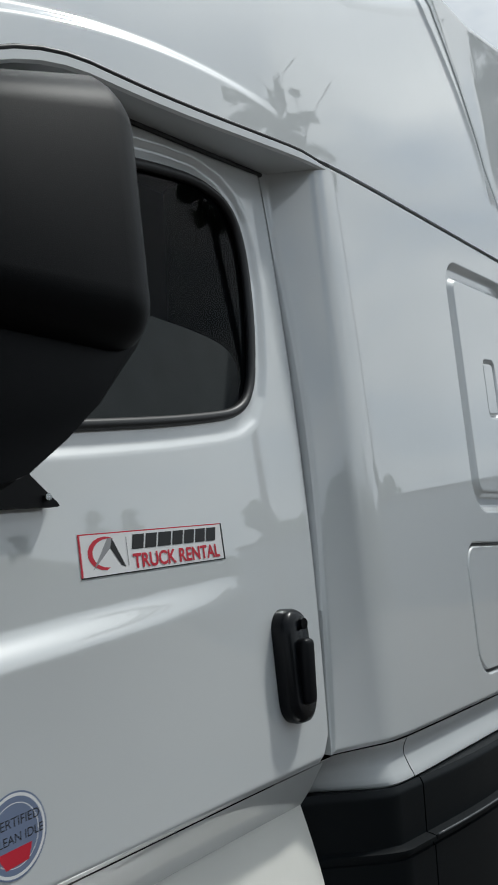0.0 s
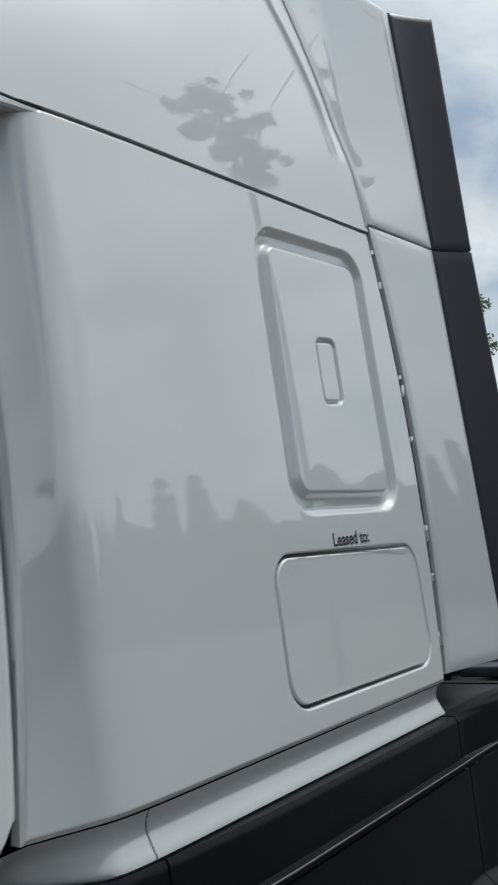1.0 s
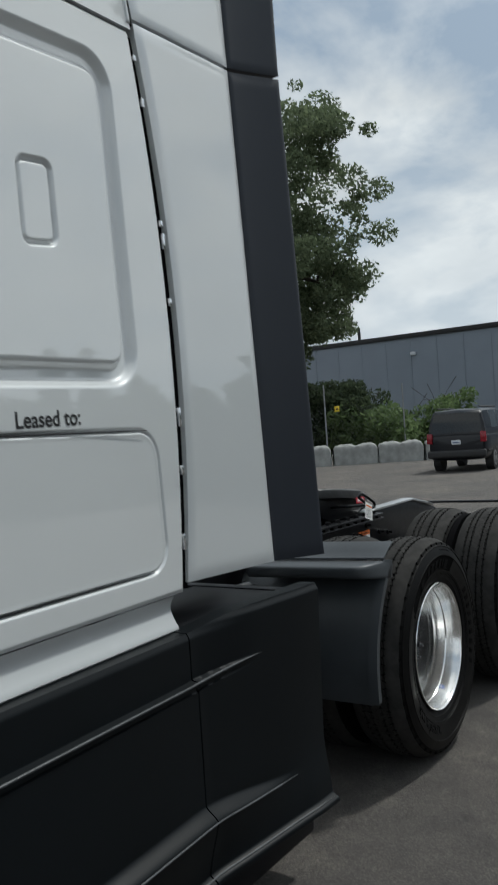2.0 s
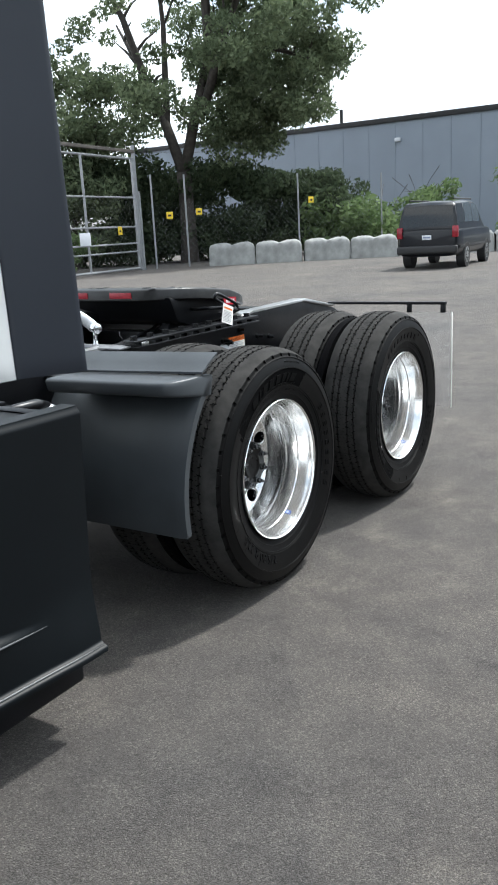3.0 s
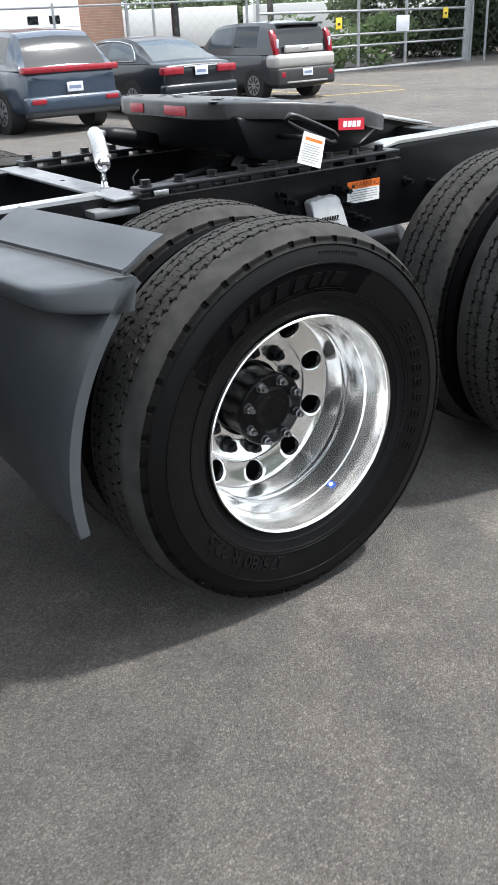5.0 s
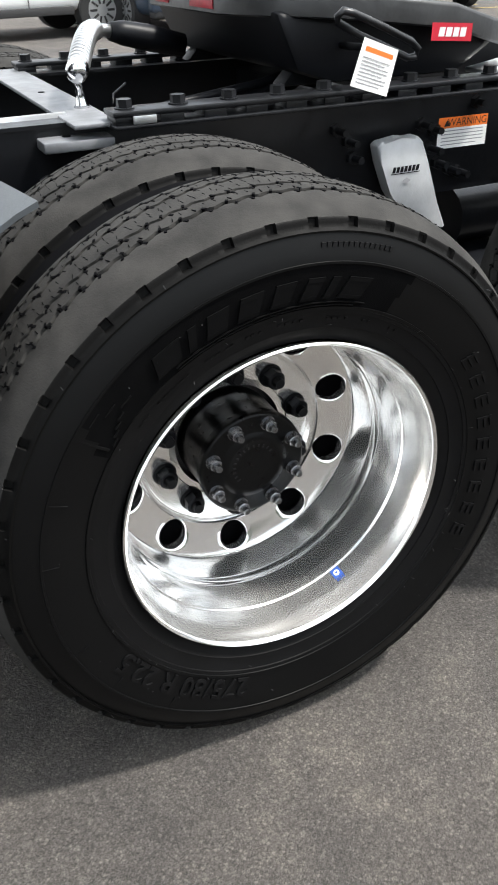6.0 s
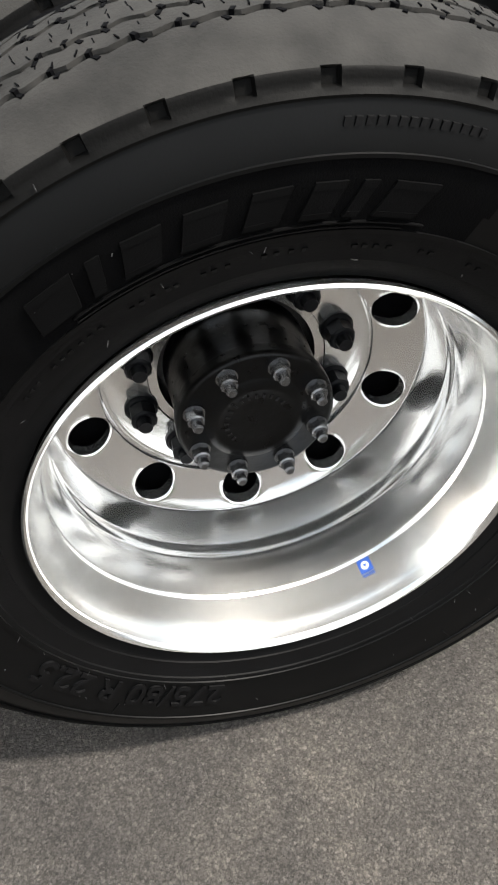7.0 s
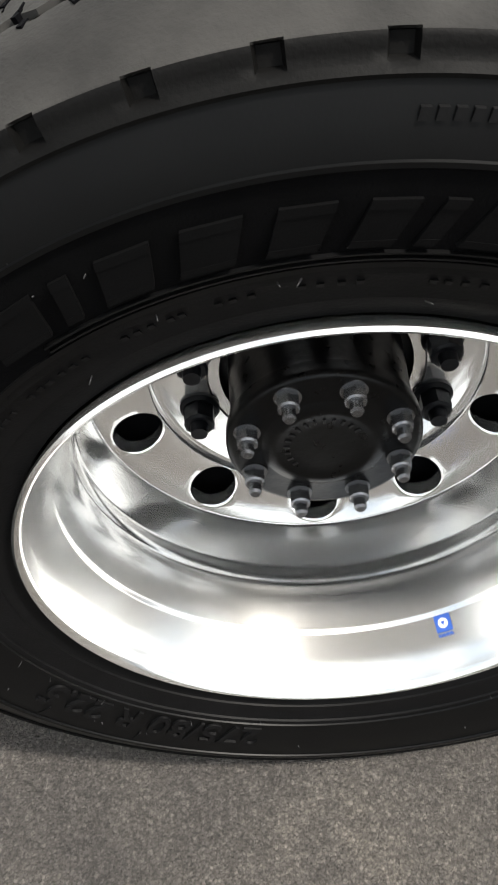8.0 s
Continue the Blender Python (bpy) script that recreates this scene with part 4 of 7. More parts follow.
def ztop_fw(x):
    return 1.232 - 0.02 * sstep(x, 0.4, 0.75) - 0.075 * sstep(x, 0.72, 1.12)


rings = []
for sc, dz in ((0.984, 0.0), (0.996, -0.004), (1.0, -0.010), (1.0, -0.052), (0.985, -0.056), (0.97, -0.050)):
    rings.append([bm.verts.new((0.74 + (x - 0.74) * sc, cy + (y - cy) * sc, float(ztop_fw(x)) + dz)) for x, y in outline])
for a, c in zip(rings, rings[1:]):
    for i in range(len(a)):
        j = (i + 1) % len(a)
        bm.faces.new((a[i], a[j], c[j], c[i]))
bmesh.ops.triangulate(bm, faces=[bm.faces.new(rings[0]), bm.faces.new(rings[-1][::-1])])
fifth = part("fifth_wheel", bm, mat("fifth_wheel_grease", (0.022, 0.0225, 0.0235), 0.38, vary=0.5, scale=11, fine=0.002, fine_scale=18, rvary=0.15), truck, "black greased fifth wheel plate", auto=50)
for yy in (0.90, 1.50):
    part("pedestal", prism([(0.45, 1.02), (0.98, 1.02), (0.86, 1.13), (0.56, 1.13)], yy, yy + 0.06, 0.01), black_soft, fifth)
part("cross_skirt", prism([(0.40, 1.19), (0.46, 1.06), (0.56, 1.03), (0.92, 1.03), (1.02, 1.09), (1.04, 1.12), (0.72, 1.16)], 0.83, 1.62, 0.015), black_soft, fifth, "black ribbed underside of the plate")
rng = random.Random(5)
bm = bmesh.new()
for k in range(26):
    x, y = rng.uniform(0.36, 1.0), cy + rng.choice((-1, 1)) * rng.uniform(0.12, 0.4)
    r = bmesh.ops.create_icosphere(bm, subdivisions=2, radius=rng.uniform(0.006, 0.018), matrix=Matrix.Translation((x, y, float(ztop_fw(x)) + 0.001)) @ Matrix.Diagonal((1.6, 1.2, 0.14, 1)))
tagged(part("grease", bm, black_gloss, fifth, "dabs of dark grease"), kind="stuff")
for ya, yb in ((1.012, 1.155), (1.305, 1.40)):
    part("reflector", box((0.3265, ya, 1.188), (0.331, yb, 1.218), 0.001), reflector_red, fifth, "red reflective label")
d = Flat()
d.rect(-0.06, -0.0195, 0.06, 0.0195, decal_red)
for k in range(4):
    d.rect(-0.040 + 0.021 * k, -0.010, -0.023 + 0.021 * k, 0.010, decal_white, 0.003)
d.build("maker_label", lambda u, v, lift: (0.846 + u, cy - 0.4535 - lift + 0.02 * max(0.0, u), 1.130 + v - 0.06 * u), fifth, "red label with white blocks")
hoop = [(0.40, 0.56, 1.185), (0.392, 0.55, 1.196), (0.405, 0.55, 1.206), (0.43, 0.55, 1.200), (0.50, 0.55, 1.173), (0.575, 0.555, 1.142), (0.597, 0.56, 1.126), (0.592, 0.56, 1.112), (0.575, 0.565, 1.110), (0.53, 0.56, 1.128), (0.45, 0.56, 1.160)]
v, f = tube(smooth_loop([p[:2] for p in hoop], 0).tolist() and hoop, 0.0075, 10, closed=True)
link_mesh("pull_handle", v, f, black_steel, fifth, "black looped release handle")
v, f = tube([(0.52, 0.565, 1.13), (0.55, 0.70, 1.12), (0.58, 0.86, 1.11)], 0.008, 8)
link_mesh("pull_rod", v, f, black_steel, fifth)

# paper tag hanging from the handle
tag_c = [(0.4215, 1.070), (0.512, 1.042), (0.540, 1.128), (0.456, 1.157)]
def on_tag(u, v, lift):
    a, b_, c, e_ = tag_c
    x = (1 - u) * (1 - v) * a[0] + u * (1 - v) * b_[0] + u * v * c[0] + (1 - u) * v * e_[0]
    z = (1 - u) * (1 - v) * a[1] + u * (1 - v) * b_[1] + u * v * c[1] + (1 - u) * v * e_[1]
    return (x, 0.541 - lift + 0.008 * v, z)


d = Flat()
d.rect(0, 0, 1, 1, paper)
tag = d.build("paper_tag", on_tag, fifth, "white paper tag with orange band")
d = Flat()
d.h = 4
d.rect(0.12, 0.76, 0.90, 0.86, decal_orange)
for k in range(8):
    d.rect(0.10, 0.10 + 0.075 * k, 0.86 - 0.12 * (k % 3 == 0), 0.125 + 0.075 * k, print_grey)
tagged(d.build("tag_print", on_tag, tag), kind="stuff")
# warning label on the rail
d = Flat()
d.rect(0, 0, 0.158, 0.077, paper)
d.rect(0, 0.050, 0.158, 0.077, decal_orange)
v, f = text_mesh("WARNING", 0.026)
d.add([(a * 1.0 + 0.092, c + 0.055) for a, c, _ in v], f, decal_black)
d.poly([(0.018, 0.055), (0.036, 0.055), (0.027, 0.071)], decal_black)
for k in range(5):
    d.rect(0.012, 0.008 + 0.0085 * k, 0.146 - 0.02 * (k == 0), 0.0105 + 0.0085 * k, print_grey)
d.build("warning_label", lambda u, v, lift: (0.858 + u, 0.8045 - lift, 0.851 + v - 0.004 * u), rail_near, "orange and white warning label")

# aluminium suspension hanger with bolts, and hoses
poly = [(0.628, 0.895), (0.645, 0.905), (0.70, 0.90), (0.745, 0.910), (0.765, 0.895), (0.785, 0.84), (0.815, 0.76), (0.862, 0.665), (0.80, 0.655), (0.72, 0.70), (0.675, 0.78), (0.645, 0.85)]
part("suspension_hanger", prism(poly, 0.735, 0.775, 0.008), cast_alu, truck, "grey cast aluminium suspension hanger")
d = Flat()
for k in range(7):
    d.rect(0.004 + 0.0115 * k, 0, 0.0125 + 0.0115 * k, 0.014, black_soft, 0.003)
d.rect(0.0, -0.004, 0.086, -0.002, black_soft)
d.poly([(0.035, -0.022), (0.048, -0.014), (0.061, -0.022), (0.048, -0.030)], print_grey)
d.build("cast_mark", lambda u, v, lift: (0.672 + u, 0.734 - lift, 0.826 + v), truck, "dark cast maker's mark")
rng = random.Random(11)
for bx, bz in ((0.60, 0.86), (0.585, 0.90), (0.83, 0.86), (0.86, 0.82), (0.90, 0.80), (0.93, 0.79), (0.84, 0.905), (0.80, 0.92), (0.55, 0.93), (0.56, 0.80), (0.97, 0.96), (1.15, 0.90), (1.28, 0.88), (0.30, 0.90), (-0.16, 0.89)):
    bm = bmesh.new()
    ln = rng.uniform(0.02, 0.05)
    add_cyl(bm, (bx, 0.806, bz), (bx, 0.79, bz), 0.017, 6)
    add_cyl(bm, (bx, 0.79, bz), (bx, 0.79 - ln, bz), 0.009, 10)
    part("rail_bolt", bm, black_steel, truck)
for k in range(4):
    zz = 0.96 - 0.03 * k
    v, f = tube([(-0.6, 0.86 + 0.02 * k, zz), (0.1, 0.93 + 0.02 * k, zz + 0.03), (0.45, 1.0, 1.02 - 0.02 * k), (0.7, 1.08, 1.06)], 0.011, 8)
    link_mesh("hose", v, f, black_soft, truck)

# quarter fender ahead of the drive wheel
RF = 0.628


def fender_strip(bm, y0, y1, r, z0, z1, thick, n=26):
    rows = []
    for k in range(n + 1):
        z = z0 + (z1 - z0) * k / n
        a = math.asin((z - 0.512) / r)
        rows.append([bm.verts.new((-q * math.cos(a), y, 0.512 + q * math.sin(a))) for q, y in ((r, y0), (r, y1), (r - thick, y1), (r - thick, y0))])
    for p, q in zip(rows, rows[1:]):
        for i in range(4):
            j = (i + 1) % 4
            bm.faces.new((p[i], p[j], q[j], q[i]))
    bm.faces.new(rows[0])
    bm.faces.new(rows[-1][::-1])


bm = bmesh.new()
fender_strip(bm, 0.050, 0.750, RF, 0.408, 0.935, 0.010)
fender = part("fender", bm, fender_plastic, truck, "dark grey plastic quarter fender")
bm = bmesh.new()
fender_strip(bm, 0.014, 0.056, RF + 0.014, 0.418, 0.988, 0.026, 34)
bmesh.ops.bevel(bm, geom=[e for e in bm.edges if abs(e.verts[0].co.y - e.verts[1].co.y) < 1e-4], offset=0.004, segments=2, affect="EDGES")
part("fender_lip", bm, fender_plastic, fender, "raised outer lip of the fender")
bm = bmesh.new()
brow = [(-0.425, 0.979), (-0.500, 0.984), (-0.590, 0.987), (-0.622, 0.985), (-0.631, 0.981), (-0.634, 0.973), (-0.627, 0.944), (-0.621, 0.936), (-0.60, 0.929), (-0.45, 0.927)]
brow_end = [(-0.425, 0.984), (-0.440, 0.988), (-0.455, 0.990), (-0.448, 0.988), (-0.456, 0.980), (-0.470, 0.960), (-0.487, 0.930), (-0.491, 0.922), (-0.48, 0.916), (-0.44, 0.915)]
rings = []
for y, k_ in ((0.60, 0.0), (0.45, 0.0), (0.25, 0.0), (0.14, 0.0), (0.105, 0.015), (0.085, 0.05), (0.068, 0.12), (0.053, 0.25), (0.041, 0.42), (0.031, 0.60), (0.022, 0.78), (0.016, 0.91), (0.011, 1.0)):
    lean = 0.10 * max(0.0, y - 0.10)
    rings.append([bm.verts.new((xa + (xb - xa) * k_ - lean, y, za + (zb - za) * k_)) for (xa, za), (xb, zb) in zip(brow, brow_end)])
for p, q in zip(rings, rings[1:]):
    for i in range(len(p)):
        j = (i + 1) % len(p)
        bm.faces.new((p[i], p[j], q[j], q[i]))
bm.faces.new(rings[0])
bm.faces.new(rings[-1][::-1])
part("fender_brow", bm, fender_plastic, fender, "ledge across the fender with a rounded edge", auto=60)
bm = bmesh.new()
sheet = [(-0.335, 1.050), (-0.365, 1.037), (-0.398, 1.018), (-0.426, 0.999), (-0.443, 0.9925)]
rings = []
for y in (0.045, 0.2, 0.4, 0.62):
    lean = 0.17 * (y - 0.045)
    rings.append([bm.verts.new((x - lean, y, z + dz)) for dz, row in ((0.004, sheet), (-0.004, sheet[::-1])) for x, z in row])
for p, q in zip(rings, rings[1:]):
    for i in range(len(p)):
        j = (i + 1) % len(p)
        bm.faces.new((p[i], p[j], q[j], q[i]))
bm.faces.new(rings[0])
bm.faces.new(rings[-1][::-1])
part("fender_top", bm, fender_plastic, fender, "overlapping top sheet of the fender")
# dark discs deep between the twin tyres, added to stop a sun leak
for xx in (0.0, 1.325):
    part("dual_gap_blocker", cyl((xx, 0.262, 0.512), (xx, 0.300, 0.512), 0.478, 48), shade_black, truck)
# unseen far-side panel, added to keep light from under the truck
part("far_side_blocker", box((-4.95, 2.30, 0.24), (-1.20, 2.36, 1.08), 0.02), black_soft, truck)
part("fender_bracket", box((-0.50, 0.70, 0.93), (-0.44, 0.86, 0.96), 0.01), black_steel, truck)

# mud flap hanger at the tail
bm = bmesh.new()
add_box(bm, (2.085, 0.02, 0.985), (2.115, 0.83, 1.003), 0.003)
for yy in (0.025, 0.245):
    add_box(bm, (2.09, yy, 0.935), (2.11, yy + 0.03, 0.99), 0.003)
part("flap_hanger", bm, black_steel, truck, "thin black mud flap hanger")
flap_mat, n, l, b = mat_base("clear_flap", (0.72, 0.73, 0.74), 0.3)
b.inputs["Alpha"].default_value = 0.08
part("mud_flap", box((2.096, -0.015, 0.345), (2.102, 0.58, 0.94), 0.001), flap_mat, truck, "clear plastic mud flap")
part("flap_edge", box((2.092, -0.019, 0.345), (2.106, -0.014, 0.94), 0.001), white_plain, truck)

# ---- wheels ----
ZW = 0.512
NOTCH = 46
STEPS = (0.0, 0.03, 0.14, 0.22, 0.25, 0.40, 0.5, 0.64, 0.75, 0.88)
SEG = NOTCH * len(STEPS)


def tyre_mesh(name):
    # (y, r, kind): kind n = shoulder notch band, g = groove, t = tread
    side = [(0.014, 0.291, ""), (0.002, 0.2955, ""), (-0.004, 0.306, ""), (-0.010, 0.320, ""), (-0.0125, 0.3205, ""), (-0.0135, 0.330, ""), (-0.018, 0.345, ""),
            (-0.0205, 0.3455, ""), (-0.0215, 0.352, ""), (-0.0235, 0.3525, ""), (-0.0245, 0.357, ""), (-0.0225, 0.3575, ""), (-0.028, 0.385, ""), (-0.032, 0.41, ""), (-0.033, 0.424, ""),
            (-0.0350, 0.4245, ""), (-0.0352, 0.428, ""), (-0.0330, 0.4285, ""), (-0.029, 0.448, ""), (-0.0225, 0.463, ""), (-0.0217, 0.466, ""), (-0.0238, 0.4667, ""), (-0.0241, 0.4692, ""), (-0.0203, 0.4724, ""),
            (-0.0190, 0.4733, "n"), (-0.0170, 0.479, "n"), (-0.0160, 0.4835, "n"), (-0.0140, 0.4862, "n")]
    tread = [(-0.0125, 0.4871, "t"), (-0.004, 0.4918, "t"), (0.010, 0.4985, "t"), (0.024, 0.5045, "t"), (0.044, 0.5090, "t"), (0.0455, 0.5090, "z"), (0.0470, 0.498, "z"), (0.0525, 0.498, "z"), (0.0540, 0.5105, "z"),
             (0.077, 0.5125, "t"), (0.0785, 0.5125, "z"), (0.080, 0.500, "z"), (0.0860, 0.500, "z"), (0.0875, 0.5128, "z"), (0.110, 0.5130, "t")]
    full = side + tread + [(0.22 - y, r, k) for y, r, k in (side + tread)[::-1][1:]]
    verts, faces = [], []
    m_ = len(full)
    per = SEG // NOTCH
    for i in range(SEG):
        a = 2 * math.pi * (i // per + STEPS[i % per]) / NOTCH
        ph = i % per
        for k, (y, r, kind) in enumerate(full):
            sgn = 1 if k < m_ / 2 else -1
            yy, r2 = y, r
            if kind == "n" and ph in (1, 2, 3):
                yy = y + sgn * 0.007
                r2 = r - 0.003 * (r > 0.484)
            if kind == "z":
                yy = y + sgn * 0.0030 * math.sin(a * 92)
            x, z = r2 * math.cos(a), r2 * math.sin(a)
            verts.append((x, yy, max(z, -ZW + 0.001)))
    slots = []
    kinds = [k for _, _, k in full]
    for i in range(SEG):
        j = (i + 1) % SEG
        for k in range(m_ - 1):
            faces.append((i * m_ + k, j * m_ + k, j * m_ + k + 1, i * m_ + k + 1))
            am_ = math.degrees(2 * math.pi * (i // per + STEPS[i % per]) / NOTCH)
            rm_ = (full[k][1] + full[k + 1][1]) / 2
            if k < 40 and 0.357 < rm_ < 0.4243 and 64 - 40 * (rm_ - 0.38) < am_ < 146 - 90 * (rm_ - 0.38):
                slots.append(3)
                continue
            if rm_ < 0.352:
                slots.append(4)
                continue
            slots.append(1 if "t" in (kinds[k], kinds[k + 1]) or "z" in (kinds[k], kinds[k + 1]) else 2 if "n" in (kinds[k], kinds[k + 1]) or min(full[k][1], full[k + 1][1]) > 0.4655 else 0)
    ob = link_mesh(name, verts, faces, None, None, "", mats=[rubber, tread_rubber, shoulder_rubber, velvet_rubber, bead_rubber], slots=slots, auto=38)
    return ob


tyre0 = tyre_mesh("tyre")
# small near-black blocks along the grooves, painted as the shade in sipe pits
bm = bmesh.new()
rng = random.Random(8)
for yb in (0.044, 0.0555, 0.077, 0.0885, 0.1315, 0.143, 0.1645, 0.176):
    for k in range(92):
        a = 2 * math.pi * (k + rng.uniform(-0.2, 0.2) + (0.5 if yb > 0.07 else 0)) / 92
        r = {0.044: 0.5090, 0.0555: 0.5108, 0.077: 0.5125, 0.0885: 0.5128}[min(yb, round(0.22 - yb, 4))]
        m_ = Matrix.Rotation(-a, 4, "Y") @ Matrix.Translation((r - 0.0036, yb, 0)) @ Matrix.Rotation(0.5 * rng.choice((-1, 1)), 4, "X")
        bmesh.ops.create_cube(bm, size=1.0, matrix=m_ @ Matrix.Diagonal((0.0085, 0.0075, 0.0042, 1)))
for ya, yb, r, cnt in ((0.056, 0.077, 0.5119, 184), (0.0885, 0.109, 0.5130, 184), (0.111, 0.1315, 0.5130, 184), (0.143, 0.164, 0.5119, 138)):
    for k in range(cnt):
        a = 2 * math.pi * (k + rng.uniform(-0.15, 0.15)) / cnt
        w_ = (yb - ya) * rng.uniform(0.35, 0.6)
        y0_ = ya if rng.random() < 0.5 else yb - w_
        m_ = Matrix.Rotation(-a, 4, "Y") @ Matrix.Translation((r - 0.0024, y0_ + w_ / 2, 0)) @ Matrix.Rotation(rng.uniform(-0.35, 0.35), 4, "X")
        bmesh.ops.create_cube(bm, size=1.0, matrix=m_ @ Matrix.Diagonal((0.0056, w_, 0.0011, 1)))
for vv in bm.verts:
    vv.co.z = max(vv.co.z, -ZW + 0.001)
sipes0 = tagged(part("sipe_shade", bm, shade_black), kind="stuff")
# thin moulding hairs and raised letter blocks on the wall
bm = bmesh.new()


def wall_block(a0, a1, r0, r1, slant=0.0, h=0.0012):
    y = -0.0285
    def P(a, r, lift):
        yy = -0.0325 + 2.7 * (r - 0.414) ** 2
        return (r * math.cos(a), yy - lift, r * math.sin(a))
    c = [(a0, r0), (a1, r0), (a1 + slant, r1), (a0 + slant, r1)]
    top = [bm.verts.new(P(a, r, h)) for a, r in c]
    bot = [bm.verts.new(P(a, r, -0.004)) for a, r in c]
    bm.faces.new(top)
    for i in range(4):
        j = (i + 1) % 4
        bm.faces.new((bot[i], bot[j], top[j], top[i]))


R_ = radians
# broad slanted blocks where the maker's name stands
keep_bm, bm = bm, bmesh.new()
for a, wdt in ((126.5, 6.6), (117.8, 1.9), (113.2, 5.0), (105.6, 5.2), (97.6, 4.6), (90.4, 3.9), (84.6, 1.9), (80.6, 5.8)):
    wall_block(R_(a), R_(a - wdt), 0.3715, 0.377, R_(-0.4), 0.0016)
    wall_block(R_(a - 0.4), R_(a - 0.4 - wdt), 0.377, 0.399, R_(-1.2), 0.0012)
    wall_block(R_(a - 1.6), R_(a - 1.6 - wdt), 0.399, 0.4055, R_(-0.3), 0.0016)
blocks0 = tagged(part("raised_lettering", bm, mat("block_rubber", (0.0024, 0.0024, 0.0026), 0.7, spec=0.08, vary=0.2, scale=30, fine=0.0003, fine_scale=500)), kind="stuff")
bm = keep_bm
for r0, a_end in ((0.3595, 74.0), (0.3645, 72.0)):
    for k in range(34):
        if 122 - 1.5 * (k + 1) > a_end:
            wall_block(R_(122 - 1.5 * k), R_(122 - 1.5 * (k + 1)), r0, r0 + 0.0014, 0.0, 0.0016)


def wall_text(body, a0, r0, size, h=0.0013):
    """Raised figures that run clockwise round the wall with their heads outwards."""
    tv, tf = text_mesh(body, size, 0.0006)
    x_min = min(q[0] for q in tv)
    ring = []
    for u, v_, _ in tv:
        r = r0 + v_
        a = a0 - (u - x_min) / (r0 + size * 0.35)
        yy = -0.0325 + 2.7 * (r - 0.414) ** 2
        ring.append(((r * math.cos(a), yy - h, r * math.sin(a)), (r * math.cos(a), yy + 0.003, r * math.sin(a))))
    top = [bm.verts.new(p) for p, _ in ring]
    bot = [bm.verts.new(q) for _, q in ring]
    count = {}
    for q in tf:
        bm.faces.new([top[i] for i in q])
        for i, j in zip(q, q[1:] + q[:1]):
            key = (min(i, j), max(i, j))
            count.setdefault(key, []).append((i, j))
    for es in count.values():
        if len(es) == 1:
            i, j = es[0]
            bm.faces.new((top[j], top[i], bot[i], bot[j]))


wall_text("275/80 R 22.5", R_(-105), 0.361, 0.052)
for k in range(9):
    a = 34 - 7.0 * k
    for r0, r1 in ((0.372, 0.3765), (0.3835, 0.388), (0.395, 0.3995)):
        wall_block(R_(a), R_(a - 3.6), r0, r1, R_(-0.3))
    wall_block(R_(a), R_(a - 0.7), 0.372, 0.3995, R_(-0.4))
for k in range(14):
    wall_block(R_(86 - 1.15 * k), R_(86 - 1.15 * k - 0.7), 0.448, 0.4545, R_(-0.15), 0.0012)
for k in range(44):
    a = 58 + 1.9 * k + rng.uniform(-0.3, 0.3)
    if rng.random() < 0.75:
        wall_block(R_(a), R_(a + 0.8), 0.3345, 0.3385, 0, 0.0008)
wall_block(R_(146), R_(145.4), 0.365, 0.424)
for k in range(4):
    wall_block(R_(145.5 - 3.2 * k), R_(142.3 - 3.2 * k), 0.424 - 0.012 * k, 0.4255 - 0.012 * k, 0.0, 0.0013)
    wall_block(R_(144.5 - 2.0 * k), R_(142.5 - 2.0 * k), 0.362 + 0.006 * k, 0.3635 + 0.006 * k, 0.0, 0.0013)
for a in (200, 215, 233, 305, 330, 160, 175):
    wall_block(R_(a), R_(a + 0.25), 0.40, 0.425)
letters0 = tagged(part("raised_marking", bm, bead_rubber), kind="stuff")
# rubber hairs
verts, faces = [], []
for k in range(70):
    a, r = rng.uniform(0, 2 * math.pi), rng.choice((0.352, 0.428, 0.475, 0.40, 0.33))
    p = Vector((r * math.cos(a), -0.027 if r < 0.45 else -0.0215, r * math.sin(a)))
    q = p + Vector((rng.uniform(-0.004, 0.004), -0.006, rng.uniform(-0.004, 0.004)))
    v, f = tube([p, q], 0.0006, 4)
    o = len(verts)
    verts += v
    faces += [tuple(i + o for i in t_) for t_ in f]
hairs0 = tagged(link_mesh("moulding_hairs", verts, faces, seal_rubber), kind="stuff")

# polished outer wheel: barrel, drop well, dished disc with ten hand holes
rim_prof = [(0.286, 0.014), (0.292, 0.004), (0.2955, -0.006), (0.2960, -0.012), (0.2935, -0.0145), (0.2895, -0.012), (0.2875, -0.006), (0.2862, 0.002), (0.2845, 0.006), (0.2790, 0.030), (0.2725, 0.058),
            (0.2719, 0.0605), (0.2702, 0.0625), (0.2694, 0.066), (0.2662, 0.080), (0.2634, 0.094), (0.2615, 0.106), (0.2603, 0.117), (0.2590, 0.120), (0.2588, 0.126), (0.2600, 0.129), (0.2597, 0.140), (0.2586, 0.143), (0.2585, 0.149), (0.2592, 0.153), (0.2592, 0.186)]
holes = [radians(-91.3 + 36 * k) for k in range(10)]
# flat ring of the disc, pierced: a grid in polar form with the holes' cells left out and drawn as clean circles
HR, HC = 0.0290, 0.2220


def disc_y(r):
    return 0.2125 + 0.026 * float(sstep(np.float64(0.257 - r), -0.02, 0.085))


disc = [(0.2592, 0.196), (0.2590, 0.204), (0.2585, 0.210), (0.2578, 0.2140), (0.2570, disc_y(0.257))]
v, f = revolve(rim_prof + disc, 180)

